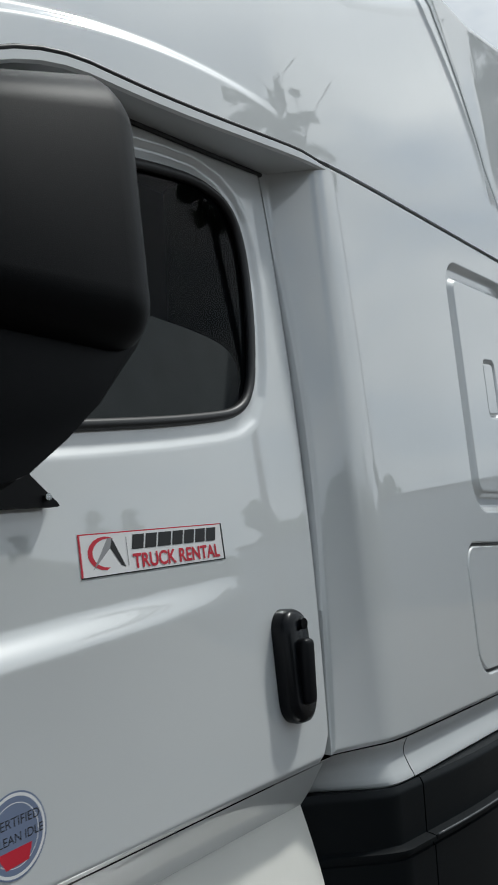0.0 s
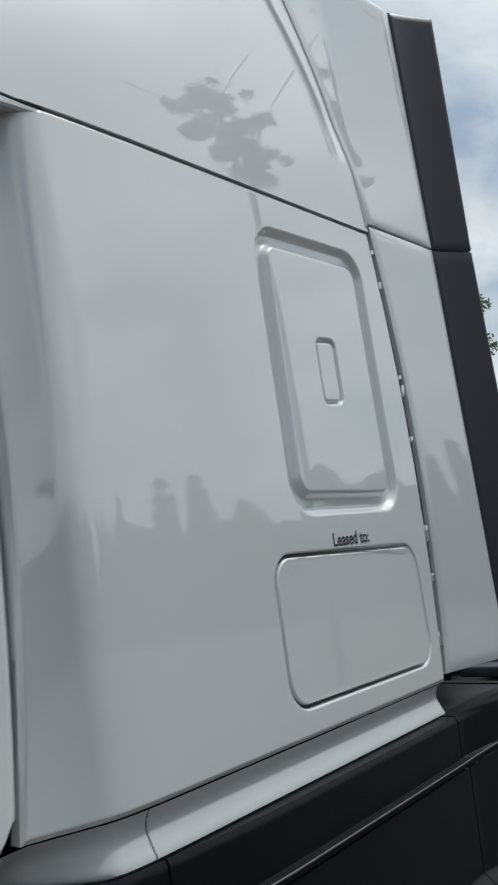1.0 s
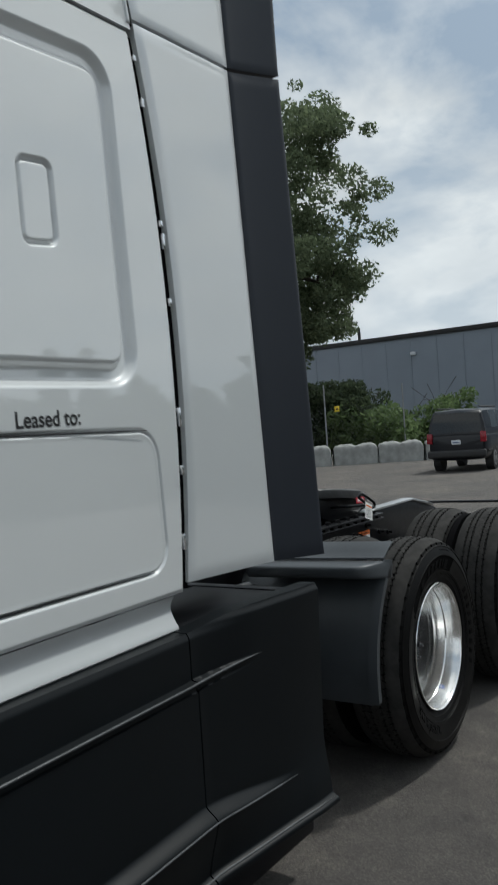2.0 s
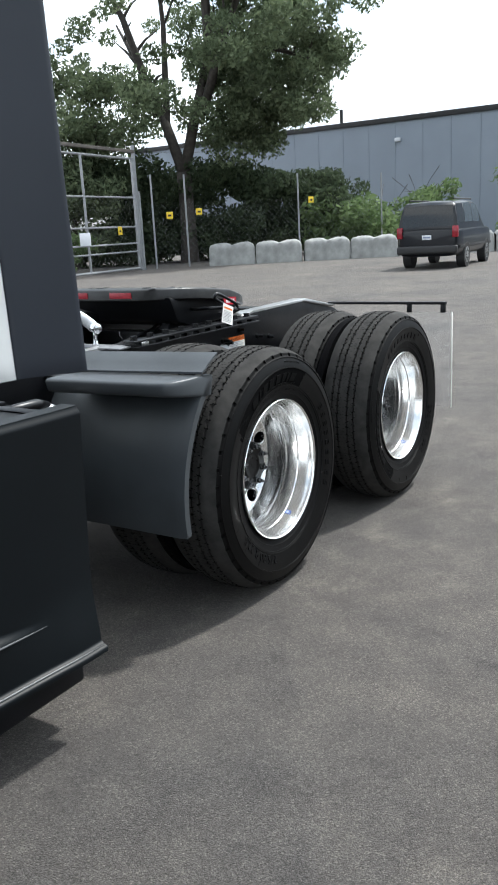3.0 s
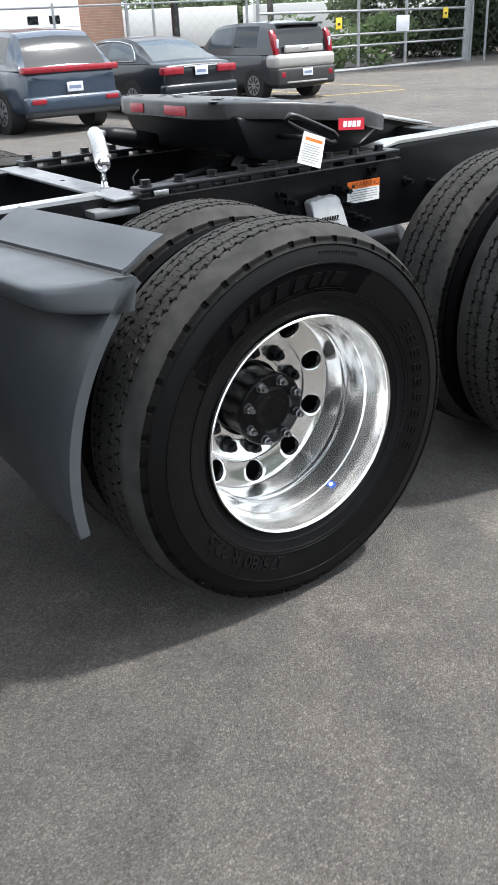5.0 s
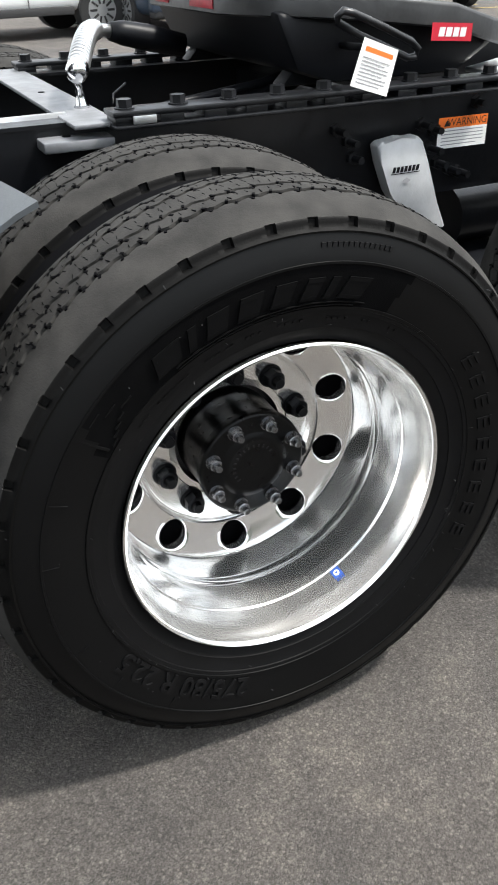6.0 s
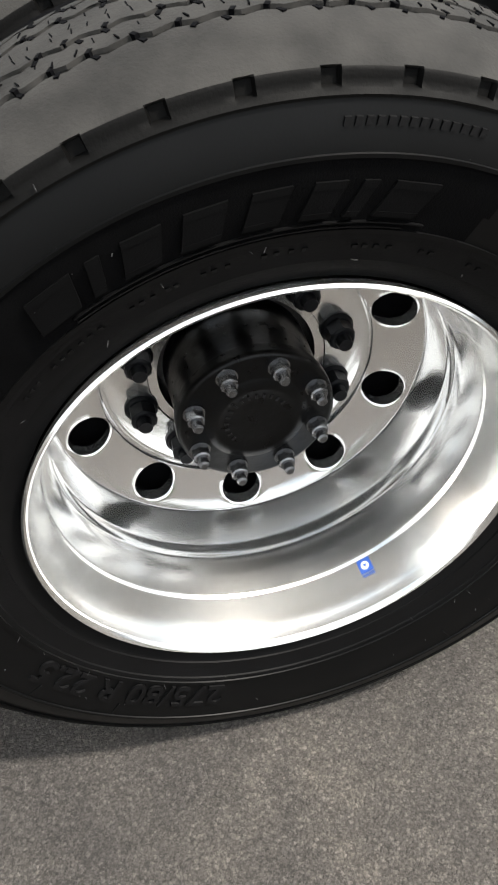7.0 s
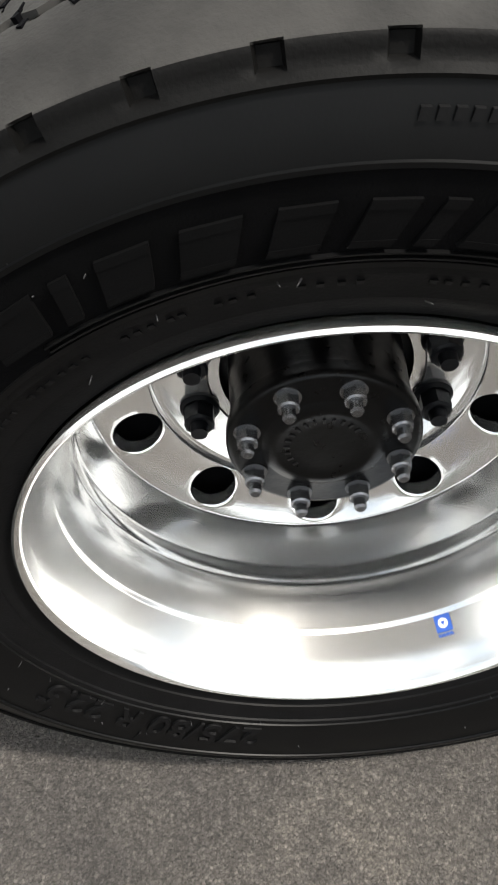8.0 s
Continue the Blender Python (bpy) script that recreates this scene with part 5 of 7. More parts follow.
verts, faces = list(v), list(f)
SECT = 10
for s_i in range(SECT):
    a0 = holes[s_i] - math.pi / SECT
    am = holes[s_i]
    a1 = holes[s_i] + math.pi / SECT
    outer = []
    K = 40
    # outline of a sector, walked in step with the hole
    hr_c = HC
    rin, rout = 0.1905, 0.257
    for k in range(K):
        th = 2 * math.pi * k / K
        dirx, diry = math.cos(th), math.sin(th)
        # ray from the hole's centre to the sector's border, in (r, angle) space
        hw = math.pi / SECT
        tr = ((rout - hr_c) / dirx if dirx > 1e-9 else (rin - hr_c) / dirx if dirx < -1e-9 else 1e9)
        ta = (hw * hr_c / abs(diry) if abs(diry) > 1e-9 else 1e9)
        t_ = min(tr, ta)
        outer.append((hr_c + t_ * dirx, am + t_ * diry / hr_c))
    for r_, sg in ((rin, 1), (rin, -1), (rout, 1), (rout, -1)):
        ca = am + sg * hw
        kk = min(range(K), key=lambda q: math.hypot(outer[q][0] - r_, (outer[q][1] - ca) * hr_c))
        outer[kk] = (r_, ca)
    o = len(verts)
    for lv in range(8):
        for k in range(K):
            th = 2 * math.pi * k / K
            hx = hr_c + HR * math.cos(th)
            ha = am + HR * math.sin(th) / hr_c
            if lv == 0:
                r_, a_, yo = hx, ha, 0.020
            elif lv == 1:
                r_, a_, yo = hx, ha, 0.002
            elif lv == 2:
                r_, a_, yo = hr_c + (HR + 0.0025) * math.cos(th), am + (HR + 0.0025) * math.sin(th) / hr_c, 0.0
            else:
                q_ = (lv - 2) / 5
                r0_, a0_ = hr_c + (HR + 0.0025) * math.cos(th), am + (HR + 0.0025) * math.sin(th) / hr_c
                r_, a_ = r0_ + (outer[k][0] - r0_) * q_, a0_ + (outer[k][1] - a0_) * q_
                yo = 0.0
            verts.append((r_ * math.cos(a_), disc_y(r_) + yo, r_ * math.sin(a_)))
    for lv in range(7):
        for k in range(K):
            k2 = (k + 1) % K
            faces.append((o + lv * K + k, o + lv * K + k2, o + (lv + 1) * K + k2, o + (lv + 1) * K + k))
yf = disc_y(0.1905)
v, f = revolve([(0.1905, yf), (0.1897, yf + 0.0008), (0.1885, yf + 0.0052), (0.1870, yf + 0.0078), (0.1845, yf + 0.0086), (0.1820, yf + 0.0076), (0.1800, yf + 0.0060), (0.1780, yf + 0.0056), (0.150, yf + 0.0058), (0.1240, yf + 0.0060), (0.1225, yf + 0.0085), (0.110, yf + 0.010)], 160)
o = len(verts)
verts += v
faces += [tuple(i + o for i in t_) for t_ in f]
bm = bmesh.new()
bvs = [bm.verts.new(q) for q in verts]
for q in faces:
    try:
        bm.faces.new([bvs[i] for i in q])
    except ValueError:
        pass
bmesh.ops.remove_doubles(bm, verts=bm.verts, dist=0.0009)
for fc in bm.faces:
    c = fc.calc_center_median()
    if math.hypot(c.x, c.z) < 0.2565:
        fc.material_index = 1
wheel0 = part("wheel", bm, polished, None, "", auto=40)
wheel0.data.materials.append(disc_polish)
# hub with axle flange and eight studs
hub_prof = [(0.100, 0.262), (0.099, 0.22), (0.0975, 0.168), (0.0985, 0.161), (0.1030, 0.158), (0.1035, 0.146), (0.1027, 0.141), (0.100, 0.1378), (0.096, 0.137), (0.068, 0.137), (0.065, 0.1358), (0.060, 0.1335), (0.054, 0.1322), (0.050, 0.1324), (0.046, 0.1336), (0.030, 0.134), (0.0, 0.134)]
v, f = revolve(hub_prof, 96)
hub0 = link_mesh("hub", v, f, mat("hub_paint", (0.0020, 0.0021, 0.0024), 0.30, spec=0.20, vary=0.4, scale=20, fine=0.0004, fine_scale=80, rvary=0.1), None, "", auto=40)
bm = bmesh.new()
for k in range(14):
    a = radians(35 + 14 * k)
    m_ = Matrix.Rotation(-a, 4, "Y") @ Matrix.Translation((0.040, 0.1336, 0)) @ Matrix.Diagonal((0.006, 0.002, 0.003, 1))
    bmesh.ops.create_cube(bm, size=1.0, matrix=m_)
caplet0 = part("hub_marks", bm, black_steel)
bm = bmesh.new()
add_cyl(bm, (0, 0.138, 0), (0, 0.1348, 0), 0.0142, 20)
add_cyl(bm, (0, 0.1348, 0), (0, 0.1205, 0), 0.0120, 6)
add_cyl(bm, (0, 0.1205, 0), (0, 0.1185, 0), 0.0112, 12, 0.0095)
add_cyl(bm, (0, 0.1185, 0), (0, 0.108, 0), 0.0070, 14)
add_cyl(bm, (0, 0.108, 0), (0, 0.105, 0), 0.0070, 14, 0.005)
nut0 = part("nut", bm, mat("nut_steel", (0.17, 0.173, 0.18), 0.26, metal=0.85, vary=0.3, scale=40))
bm = bmesh.new()
add_cyl(bm, (0, 0.2425, 0), (0, 0.2385, 0), 0.0235, 24)
add_cyl(bm, (0, 0.2385, 0), (0, 0.2345, 0), 0.0225, 24, 0.0195)
add_cyl(bm, (0, 0.2345, 0), (0, 0.214, 0), 0.0190, 6)
add_cyl(bm, (0, 0.214, 0), (0, 0.2115, 0), 0.0180, 12, 0.0150)
add_cyl(bm, (0, 0.2115, 0), (0, 0.199, 0), 0.0108, 16, 0.0095)
lug0 = part("lug_nut", bm, black_soft)
# blue maker's mark on the barrel
d = Flat()
d.rect(-0.010, 0.004, 0.010, 0.024, decal_blue)
d.poly([(0.0065 * math.cos(0.785 * k), 0.014 + 0.0065 * math.sin(0.785 * k)) for k in range(8)], decal_white)
d.poly([(-0.003, 0.016), (0.0, 0.011), (0.003, 0.016)], decal_blue)
for k in range(4):
    d.rect(-0.009 + 0.0048 * k, -0.0015, -0.0055 + 0.0048 * k, 0.0015, decal_blue)


def on_barrel(u, v, lift):
    a = radians(-61.0) + u / 0.279
    r = 0.2780 - 0.232 * v - lift
    return (r * math.cos(a), 0.034 + v, r * math.sin(a))


mark0 = d.build("maker_mark", on_barrel, None, "small blue maker's mark", step=0.0003)


v, f = revolve([(0.288, 0.0), (0.272, 0.02), (0.255, 0.10), (0.262, 0.20), (0.288, 0.22)], 48)
inner0 = link_mesh("wheel", v, f, black_steel, None)
v, f = revolve([(0.0, 0.262), (0.19, 0.262), (0.205, 0.27), (0.21, 0.42), (0.0, 0.43)], 40)
drum0 = link_mesh("brake_drum", v, f, black_steel, None, auto=40)
inner_used = []


def set_wheel(x, y, outer, first, turn=0.0):
    """One wheel: the polished dish (or its plain inner twin) with tyre, hub and nuts."""
    if outer:
        w = wheel0 if first else new("wheel", wheel0.data)
    else:
        w = new("wheel", inner0.data) if inner_used else inner0
        inner_used.append(w)
    w.parent, w.location = truck, (x, y, ZW)
    tagged(w, "polished aluminium wheel with black hub" if outer else "black inner wheel of the pair")
    kids = [tyre0, sipes0]
    if outer:
        kids += [letters0, blocks0, hairs0, hub0, caplet0, mark0, drum0]
    for k in kids:
        ob = k if first else new(k.name.split(".")[0], k.data)
        if "kind" in k:
            ob["kind"] = k["kind"]
        ob.parent = w
        if first:
            ob.location = (0, 0, 0)
        if k in (tyre0, letters0, blocks0, sipes0, hairs0):
            ob.rotation_euler = (0, turn, 0)
    if outer:
        for k in range(8):
            a = radians(70.5 + 45 * k)
            ob = nut0 if first and k == 0 else new("nut", nut0.data)
            ob.parent, ob.location = w, (0.0845 * math.cos(a), 0, 0.0845 * math.sin(a))
        for k, a in enumerate(holes):
            ob = lug0 if first and k == 0 else new("lug_nut", lug0.data)
            ob.parent, ob.location = w, (0.143 * math.cos(a), 0, 0.143 * math.sin(a))
    return w


set_wheel(0.0, 0.0, True, True)
set_wheel(1.325, 0.0, True, False, radians(-94))
for xx in (0.0, 1.325):
    set_wheel(xx, 0.335, False, False)
    for yy in (2.10, 2.435):
        w = set_wheel(xx, yy, yy > 2.3, False)
        w.rotation_euler = (0, 0, math.pi)

# ---- the yard: materials ----
leaf_dark, n, l, b = mat_base("leaf_dark", (0.05, 0.08, 0.03), 0.65, spec=0.12)
gi = n.new("ShaderNodeNewGeometry")
rl = ramp(n, l, gi.outputs["Random Per Island"], (0.085, 0.112, 0.066), (0.20, 0.245, 0.14), 0.0, 1.0)
l.new(rl.outputs[0], b.inputs["Base Color"])
leaf_pale, n, l, b = mat_base("leaf_pale", (0.09, 0.13, 0.05), 0.65, spec=0.12)
gi = n.new("ShaderNodeNewGeometry")
rl = ramp(n, l, gi.outputs["Random Per Island"], (0.085, 0.130, 0.055), (0.175, 0.240, 0.105), 0.0, 1.0)
l.new(rl.outputs[0], b.inputs["Base Color"])
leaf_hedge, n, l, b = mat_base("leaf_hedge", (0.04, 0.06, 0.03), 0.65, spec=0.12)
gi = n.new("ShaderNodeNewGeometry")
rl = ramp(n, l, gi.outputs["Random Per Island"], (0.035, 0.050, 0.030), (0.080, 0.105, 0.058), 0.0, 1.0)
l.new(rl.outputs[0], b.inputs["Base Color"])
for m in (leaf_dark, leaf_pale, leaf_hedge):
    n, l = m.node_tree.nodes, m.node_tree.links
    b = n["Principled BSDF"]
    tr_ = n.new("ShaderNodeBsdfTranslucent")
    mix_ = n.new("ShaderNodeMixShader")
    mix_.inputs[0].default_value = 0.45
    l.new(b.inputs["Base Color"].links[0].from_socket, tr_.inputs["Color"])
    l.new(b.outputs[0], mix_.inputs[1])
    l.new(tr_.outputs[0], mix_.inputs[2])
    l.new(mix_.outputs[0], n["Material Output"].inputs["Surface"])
bark = mat("bark", (0.055, 0.048, 0.042), 0.9, vary=0.35, scale=5, fine=0.01, fine_scale=20)
concrete = mat("concrete", (0.28, 0.285, 0.275), 0.88, vary=0.28, scale=2.2, fine=0.003, fine_scale=40)
galv = mat("galvanised", (0.31, 0.32, 0.33), 0.45, metal=0.6, vary=0.12, scale=5)
wall_metal = mat("blue_grey_cladding", (0.25, 0.285, 0.335), 0.6, vary=0.05, scale=0.4)
wood_pole = mat("weathered_pole", (0.10, 0.09, 0.08), 0.85, vary=0.25, scale=6)
yellow_sign = mat("yellow_sign", (0.75, 0.55, 0.03), 0.5, vary=0.08)
yellow_paint = mat("yellow_paint", (0.45, 0.33, 0.08), 0.8, vary=0.35, scale=6)
trailer_white = mat("trailer_white", (0.62, 0.62, 0.61), 0.5, vary=0.05, scale=0.6)
car_glass = mat("car_glass", (0.012, 0.014, 0.016), 0.06, vary=0.05, spec=0.5)
car_glass_pale = mat("car_glass_pale", (0.055, 0.07, 0.08), 0.06, vary=0.1, spec=0.6)
car_tyre = mat("car_tyre", (0.014, 0.014, 0.014), 0.8, vary=0.1)
car_rim = mat("car_rim", (0.45, 0.46, 0.47), 0.3, metal=0.8, vary=0.1)
lamp_red = mat("lamp_red", (0.24, 0.012, 0.022), 0.15, vary=0.2, scale=12)
lamp_amber = mat("lamp_amber", (0.7, 0.22, 0.03), 0.2, vary=0.1)
plate_white = mat("plate_white", (0.66, 0.68, 0.72), 0.5, vary=0.05)
trim_black = mat("trim_black", (0.02, 0.02, 0.021), 0.6, vary=0.1)
paint_grey = mat("paint_grey", (0.034, 0.038, 0.044), 0.35, metal=0.2, vary=0.06, coat=0.5)
paint_silver = mat("paint_silver", (0.40, 0.39, 0.375), 0.3, metal=0.3, vary=0.05, coat=0.6)
paint_navy = mat("paint_navy", (0.006, 0.008, 0.012), 0.3, spec=0.3, vary=0.1, coat=0.45)
paint_blue = mat("paint_blue_grey", (0.026, 0.042, 0.068), 0.3, metal=0.2, vary=0.08, coat=0.8)
paint_black = mat("paint_black", (0.005, 0.006, 0.009), 0.3, spec=0.25, vary=0.1, coat=0.3)
paint_white = mat("paint_white", (0.76, 0.76, 0.75), 0.35, vary=0.03, coat=0.5)
brick_red = mat("brick", (0.34, 0.19, 0.13), 0.85, vary=0.18, scale=3, fine=0.002, fine_scale=60)
mortar = mat("mortar", (0.36, 0.31, 0.27), 0.9, vary=0.1)


# ---- trees and shrubs ----
def leaves(rng, blobs, count, size, squash=0.75):
    """Leaf sprays scattered through overlapping, uneven clumps: bent pairs of small blades."""
    verts, faces = [], []
    weights = [b_[3] ** 2 for b_ in blobs]
    tot = sum(weights)
    for (cx, cy_, cz, r), wgt in zip(blobs, weights):
        for _ in range(int(count * wgt / tot)):
            u = rng.gauss(0, 1), rng.gauss(0, 1), rng.gauss(0, 1)
            ln = math.sqrt(sum(q * q for q in u)) + 1e-6
            rad = r * (0.35 + 0.75 * rng.random() ** 0.6)
            p = Vector((cx + u[0] / ln * rad, cy_ + u[1] / ln * rad, cz + u[2] / ln * rad * squash))
            s = size * rng.uniform(0.5, 1.35)
            d1 = Vector((rng.gauss(0, 1), rng.gauss(0, 1), rng.gauss(0, 0.7))).normalized()
            d2 = d1.cross(Vector((rng.gauss(0, 1), rng.gauss(0, 1), rng.gauss(0, 1)))).normalized()
            o = len(verts)
            verts += [p - d1 * s, p + d2 * s * 0.45, p + d1 * s, p - d2 * s * 0.45 + Vector((0, 0, -0.15 * s))]
            faces += [(o, o + 1, o + 2), (o, o + 2, o + 3)]
    return verts, faces


def tree(name, label, at, trunk_r, fork_z, limbs, blobs, count, size, leaf, seed):
    rng = random.Random(seed)
    t = thing(name, label, "tree", at=at)
    pts = [(0, 0, -0.2), (0.05, 0, fork_z * 0.35), (0.1, 0.05, fork_z * 0.7), (0.0, 0.0, fork_z)]
    v, f = tube(pts, [trunk_r * 1.25, trunk_r, trunk_r * 0.9, trunk_r * 0.95], 12)
    verts, faces = list(v), list(f)
    for i_, (end, r) in enumerate(limbs):
        e_ = Vector(end)
        s0 = Vector((0, 0, fork_z * 0.97))
        if i_ > 1:
            s0 = s0.lerp(Vector(limbs[i_ % 2][0]), 0.10 + 0.07 * i_)
        mid = s0.lerp(e_, 0.5) + Vector((rng.uniform(-0.4, 0.4), rng.uniform(-0.4, 0.4), 0.5))
        line = [s0, s0.lerp(mid, 0.5) + Vector((0, 0, 0.1)), mid, mid.lerp(e_, 0.6), e_]
        v, f = tube(line, [r, r * 0.85, r * 0.65, r * 0.4, r * 0.15], 8)
        o = len(verts)
        verts += v
        faces += [tuple(i + o for i in q) for q in f]
        for k in range(4):
            b0 = mid.lerp(e_, 0.25 * k)
            b1 = b0 + Vector((rng.uniform(-1.8, 1.8), rng.uniform(-1.8, 1.8), rng.uniform(0.4, 2.0)))
            v, f = tube([b0, b0.lerp(b1, 0.5) + Vector((0, 0, 0.15)), b1], [r * 0.35, r * 0.22, 0.02], 6)
            o = len(verts)
            verts += v
            faces += [tuple(i + o for i in q) for q in f]
    link_mesh("trunk", verts, faces, bark, t)
    v, f = leaves(rng, blobs, count, size)
    link_mesh("crown", v, f, leaf, t, smooth=False)
    return t


rng = random.Random(21)
blobs = []
for k in range(150):
    a = rng.uniform(0, 2 * math.pi)
    h = rng.uniform(0, 1)
    rad = (3.0 + 6.6 * math.sin(math.pi * (0.18 + 0.72 * h))) * math.sqrt(rng.uniform(0.05, 1))
    blobs.append((rad * math.cos(a) * 0.95, rad * math.sin(a), 6.6 + 14.5 * h, rng.uniform(0.4, 1.15)))
for k in range(46):
    off_r = rng.uniform(2.5, 6.5)
    blobs.append((0.6 * off_r + rng.gauss(0, 1.0), -0.8 * off_r + rng.gauss(0, 1.0), rng.uniform(4.6, 9.5) + 0.25 * off_r, rng.uniform(0.5, 1.2)))
for k in range(60):
    off_r = rng.uniform(1.0, 5.6)
    blobs.append((0.6 * off_r + rng.gauss(0, 1.0), -0.8 * off_r + rng.gauss(0, 0.9), rng.uniform(6.0, 19.0), rng.uniform(0.4, 1.0)))
for k in range(64):
    zz = rng.uniform(7.0, 18.0)
    reach = 9.4 - 0.05 * (zz - 14.0) ** 2
    blobs.append((rng.gauss(0.5, 1.2), -rng.uniform(5.0, max(6.0, reach)), zz, rng.uniform(0.45, 0.9)))
limbs = [((1.0, 4.6, 12.5), 0.30), ((2.0, -3.2, 14.0), 0.30), ((0.3, 1.2, 16.0), 0.2), ((-1.5, -5.5, 13.0), 0.26), ((-3, 3, 15.5), 0.25), ((0.5, -1.5, 18), 0.3), ((0, 7.5, 9.0), 0.2), ((1, -7.5, 9.0), 0.2)]
tree("tree", "tall broad leafy tree with a forked dark trunk", (33.5, 25.2, 0), 0.42, 4.6, limbs, blobs, 86000, 0.135, leaf_dark, 4)
# lower willow-like trees behind the gate
rng = random.Random(22)
blobs = [(rng.gauss(0, 1.5), rng.gauss(0, 1.8), rng.uniform(0.8, 9.8), rng.uniform(0.5, 1.2)) for _ in range(110)]
tree("tree", "bushy green tree behind the gate", (29.8, 29.7, 0), 0.22, 2.2, [((1, 2, 6), 0.14), ((-1.5, 1, 7), 0.13), ((0.5, -2, 6.5), 0.13)], blobs, 26000, 0.145, leaf_dark, 6)
# young pale shrub by the long wall
rng = random.Random(23)
for (x, y), hh, sd in (((45.5, 16.6), 4.3, 1), ((46.5, 10.2), 4.8, 2), ((43.0, 20.6), 3.3, 3), ((45.0, 19.0), 2.9, 5)):
    blobs = [(rng.gauss(0, 0.8), rng.gauss(0, 0.9), rng.uniform(0.6, hh - 0.4), rng.uniform(0.5, 0.95)) for _ in range(16)]
    tree("shrub", "young pale green shrub by the long wall", (x, y, 0), 0.07, 0.8, [((0.3, 0.3, hh * 0.7), 0.05), ((-0.3, -0.4, hh * 0.6), 0.05)], blobs, 1800, 0.16, leaf_pale, sd)
# hedge thicket behind the fence
rng = random.Random(24)
blobs = []
for k in range(220):
    t = k / 219
    x, y = 31.0 + 12.5 * t + rng.gauss(0, 1.0), 29.0 - 8.5 * t + rng.gauss(0, 0.8)
    blobs.append((x, y, rng.uniform(0.4, 5.2 - 1.2 * t), rng.uniform(0.5, 1.2)))
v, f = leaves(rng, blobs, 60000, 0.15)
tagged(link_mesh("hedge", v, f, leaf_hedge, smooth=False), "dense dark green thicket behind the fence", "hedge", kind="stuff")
rng = random.Random(25)
blobs = [(rng.uniform(39, 44), rng.uniform(17.5, 21.5), rng.uniform(0.4, 2.6), rng.uniform(0.7, 1.3)) for k in range(26)]
v, f = leaves(rng, blobs, 4200, 0.2)
tagged(link_mesh("undergrowth", v, f, leaf_pale, smooth=False), "pale weedy growth along the fence", "shrubs", kind="stuff")
rng = random.Random(26)
blobs = [(rng.uniform(19.5, 24.5), rng.uniform(24.0, 27.0), rng.uniform(0.2, 1.4), rng.uniform(0.5, 1.0)) for k in range(14)]
v, f = leaves(rng, blobs, 2200, 0.17)
tagged(link_mesh("undergrowth", v, f, leaf_pale, smooth=False), "pale weeds behind the gate", "shrubs", kind="stuff")


def far_woods(name, label, pts, count, seed, hmax, size=0.34, conifer=False, gap=3.0, full=1.0):
    rng = random.Random(seed)
    blobs = []
    for (x0, y0), (x1, y1) in zip(pts, pts[1:]):
        nn = max(3, int(math.hypot(x1 - x0, y1 - y0) / gap))
        for k in range(nn):
            t = k / nn
            x, y = x0 + (x1 - x0) * t + rng.gauss(0, 2), y0 + (y1 - y0) * t + rng.gauss(0, 2)
            h = hmax * rng.uniform(0.45, 1.0)
            if conifer and rng.random() < 0.6:
                for j in range(9):
                    q = j / 9
                    blobs.append((x, y, h * (0.08 + 0.9 * q), 2.1 * (1 - q) ** 0.8 + 0.25))
            else:
                for _ in range(7):
                    blobs.append((x + rng.gauss(0, 1.3), y + rng.gauss(0, 1.3), rng.uniform(0.5, 0.75 * h), full * rng.uniform(0.7, 1.7)))
    v, f = leaves(rng, blobs, count, size, 0.9)
    tagged(link_mesh(name, v, f, leaf_dark, smooth=False), label, "woods", kind="stuff")


far_woods("far_woods", "distant dark treeline behind the white trailers", [(95, 45), (70, 80), (40, 105), (5, 118)], 90000, 31, 9.5, 0.30, gap=1.4, full=1.4)
far_woods("roadside_trees", "conifers and trees across the yard", [(70, -20), (55, -48), (25, -62), (-10, -64), (-50, -50)], 70000, 32, 17.0, 0.7, True)
far_woods("roadside_thicket", "soft broadleaf trees across the yard", [(70, -26), (50, -54), (20, -67), (-15, -69), (-55, -55)], 110000, 35, 15.0, 0.8, gap=1.5, full=1.5)
# lone slender tree across the yard, mirrored in the paint
rng = random.Random(33)
blobs = [(rng.gauss(-0.1, 0.55), rng.gauss(0, 0.55), rng.uniform(11.0, 13.8), rng.uniform(0.14, 0.36)) for _ in range(46)]
tree("tree", "slender tall tree across the yard", (10.3, -6.5, 0), 0.08, 10.6, [((0.6, 0.5, 12.6), 0.05), ((-0.7, 0.4, 13.2), 0.05), ((0.1, -0.6, 14.0), 0.05)], blobs, 3600, 0.10, leaf_dark, 8)

# ---- long warehouse wall ----
bld = thing("warehouse", "long blue-grey metal-clad warehouse with a dark roof edge", "building", at=(54.0, 16.0, 0))
part("wall", box((0, -46, 0), (24, 30, 8.2)), wall_metal, bld)
part("roof_edge", box((-0.12, -46.1, 8.2), (24.1, 30.1, 8.55), 0.03), trim_black, bld)
for yy in (1.2, -20.0):
    part("vent_pipe", cyl((1.0, yy + 9.4, 8.5), (1.0, yy + 9.4, 9.6), 0.12, 10), trim_black, bld)
bm = bmesh.new()
for k in range(38):
    add_box(bm, (-0.03, -46 + 2.0 * k, 0.3), (0.01, -45.97 + 2.0 * k, 8.2))
part("cladding_rib", bm, wall_metal, bld)
part("wall_lamp", box((-0.2, 5.6, 6.9), (0.0, 6.0, 7.15), 0.03), plate_white, bld)

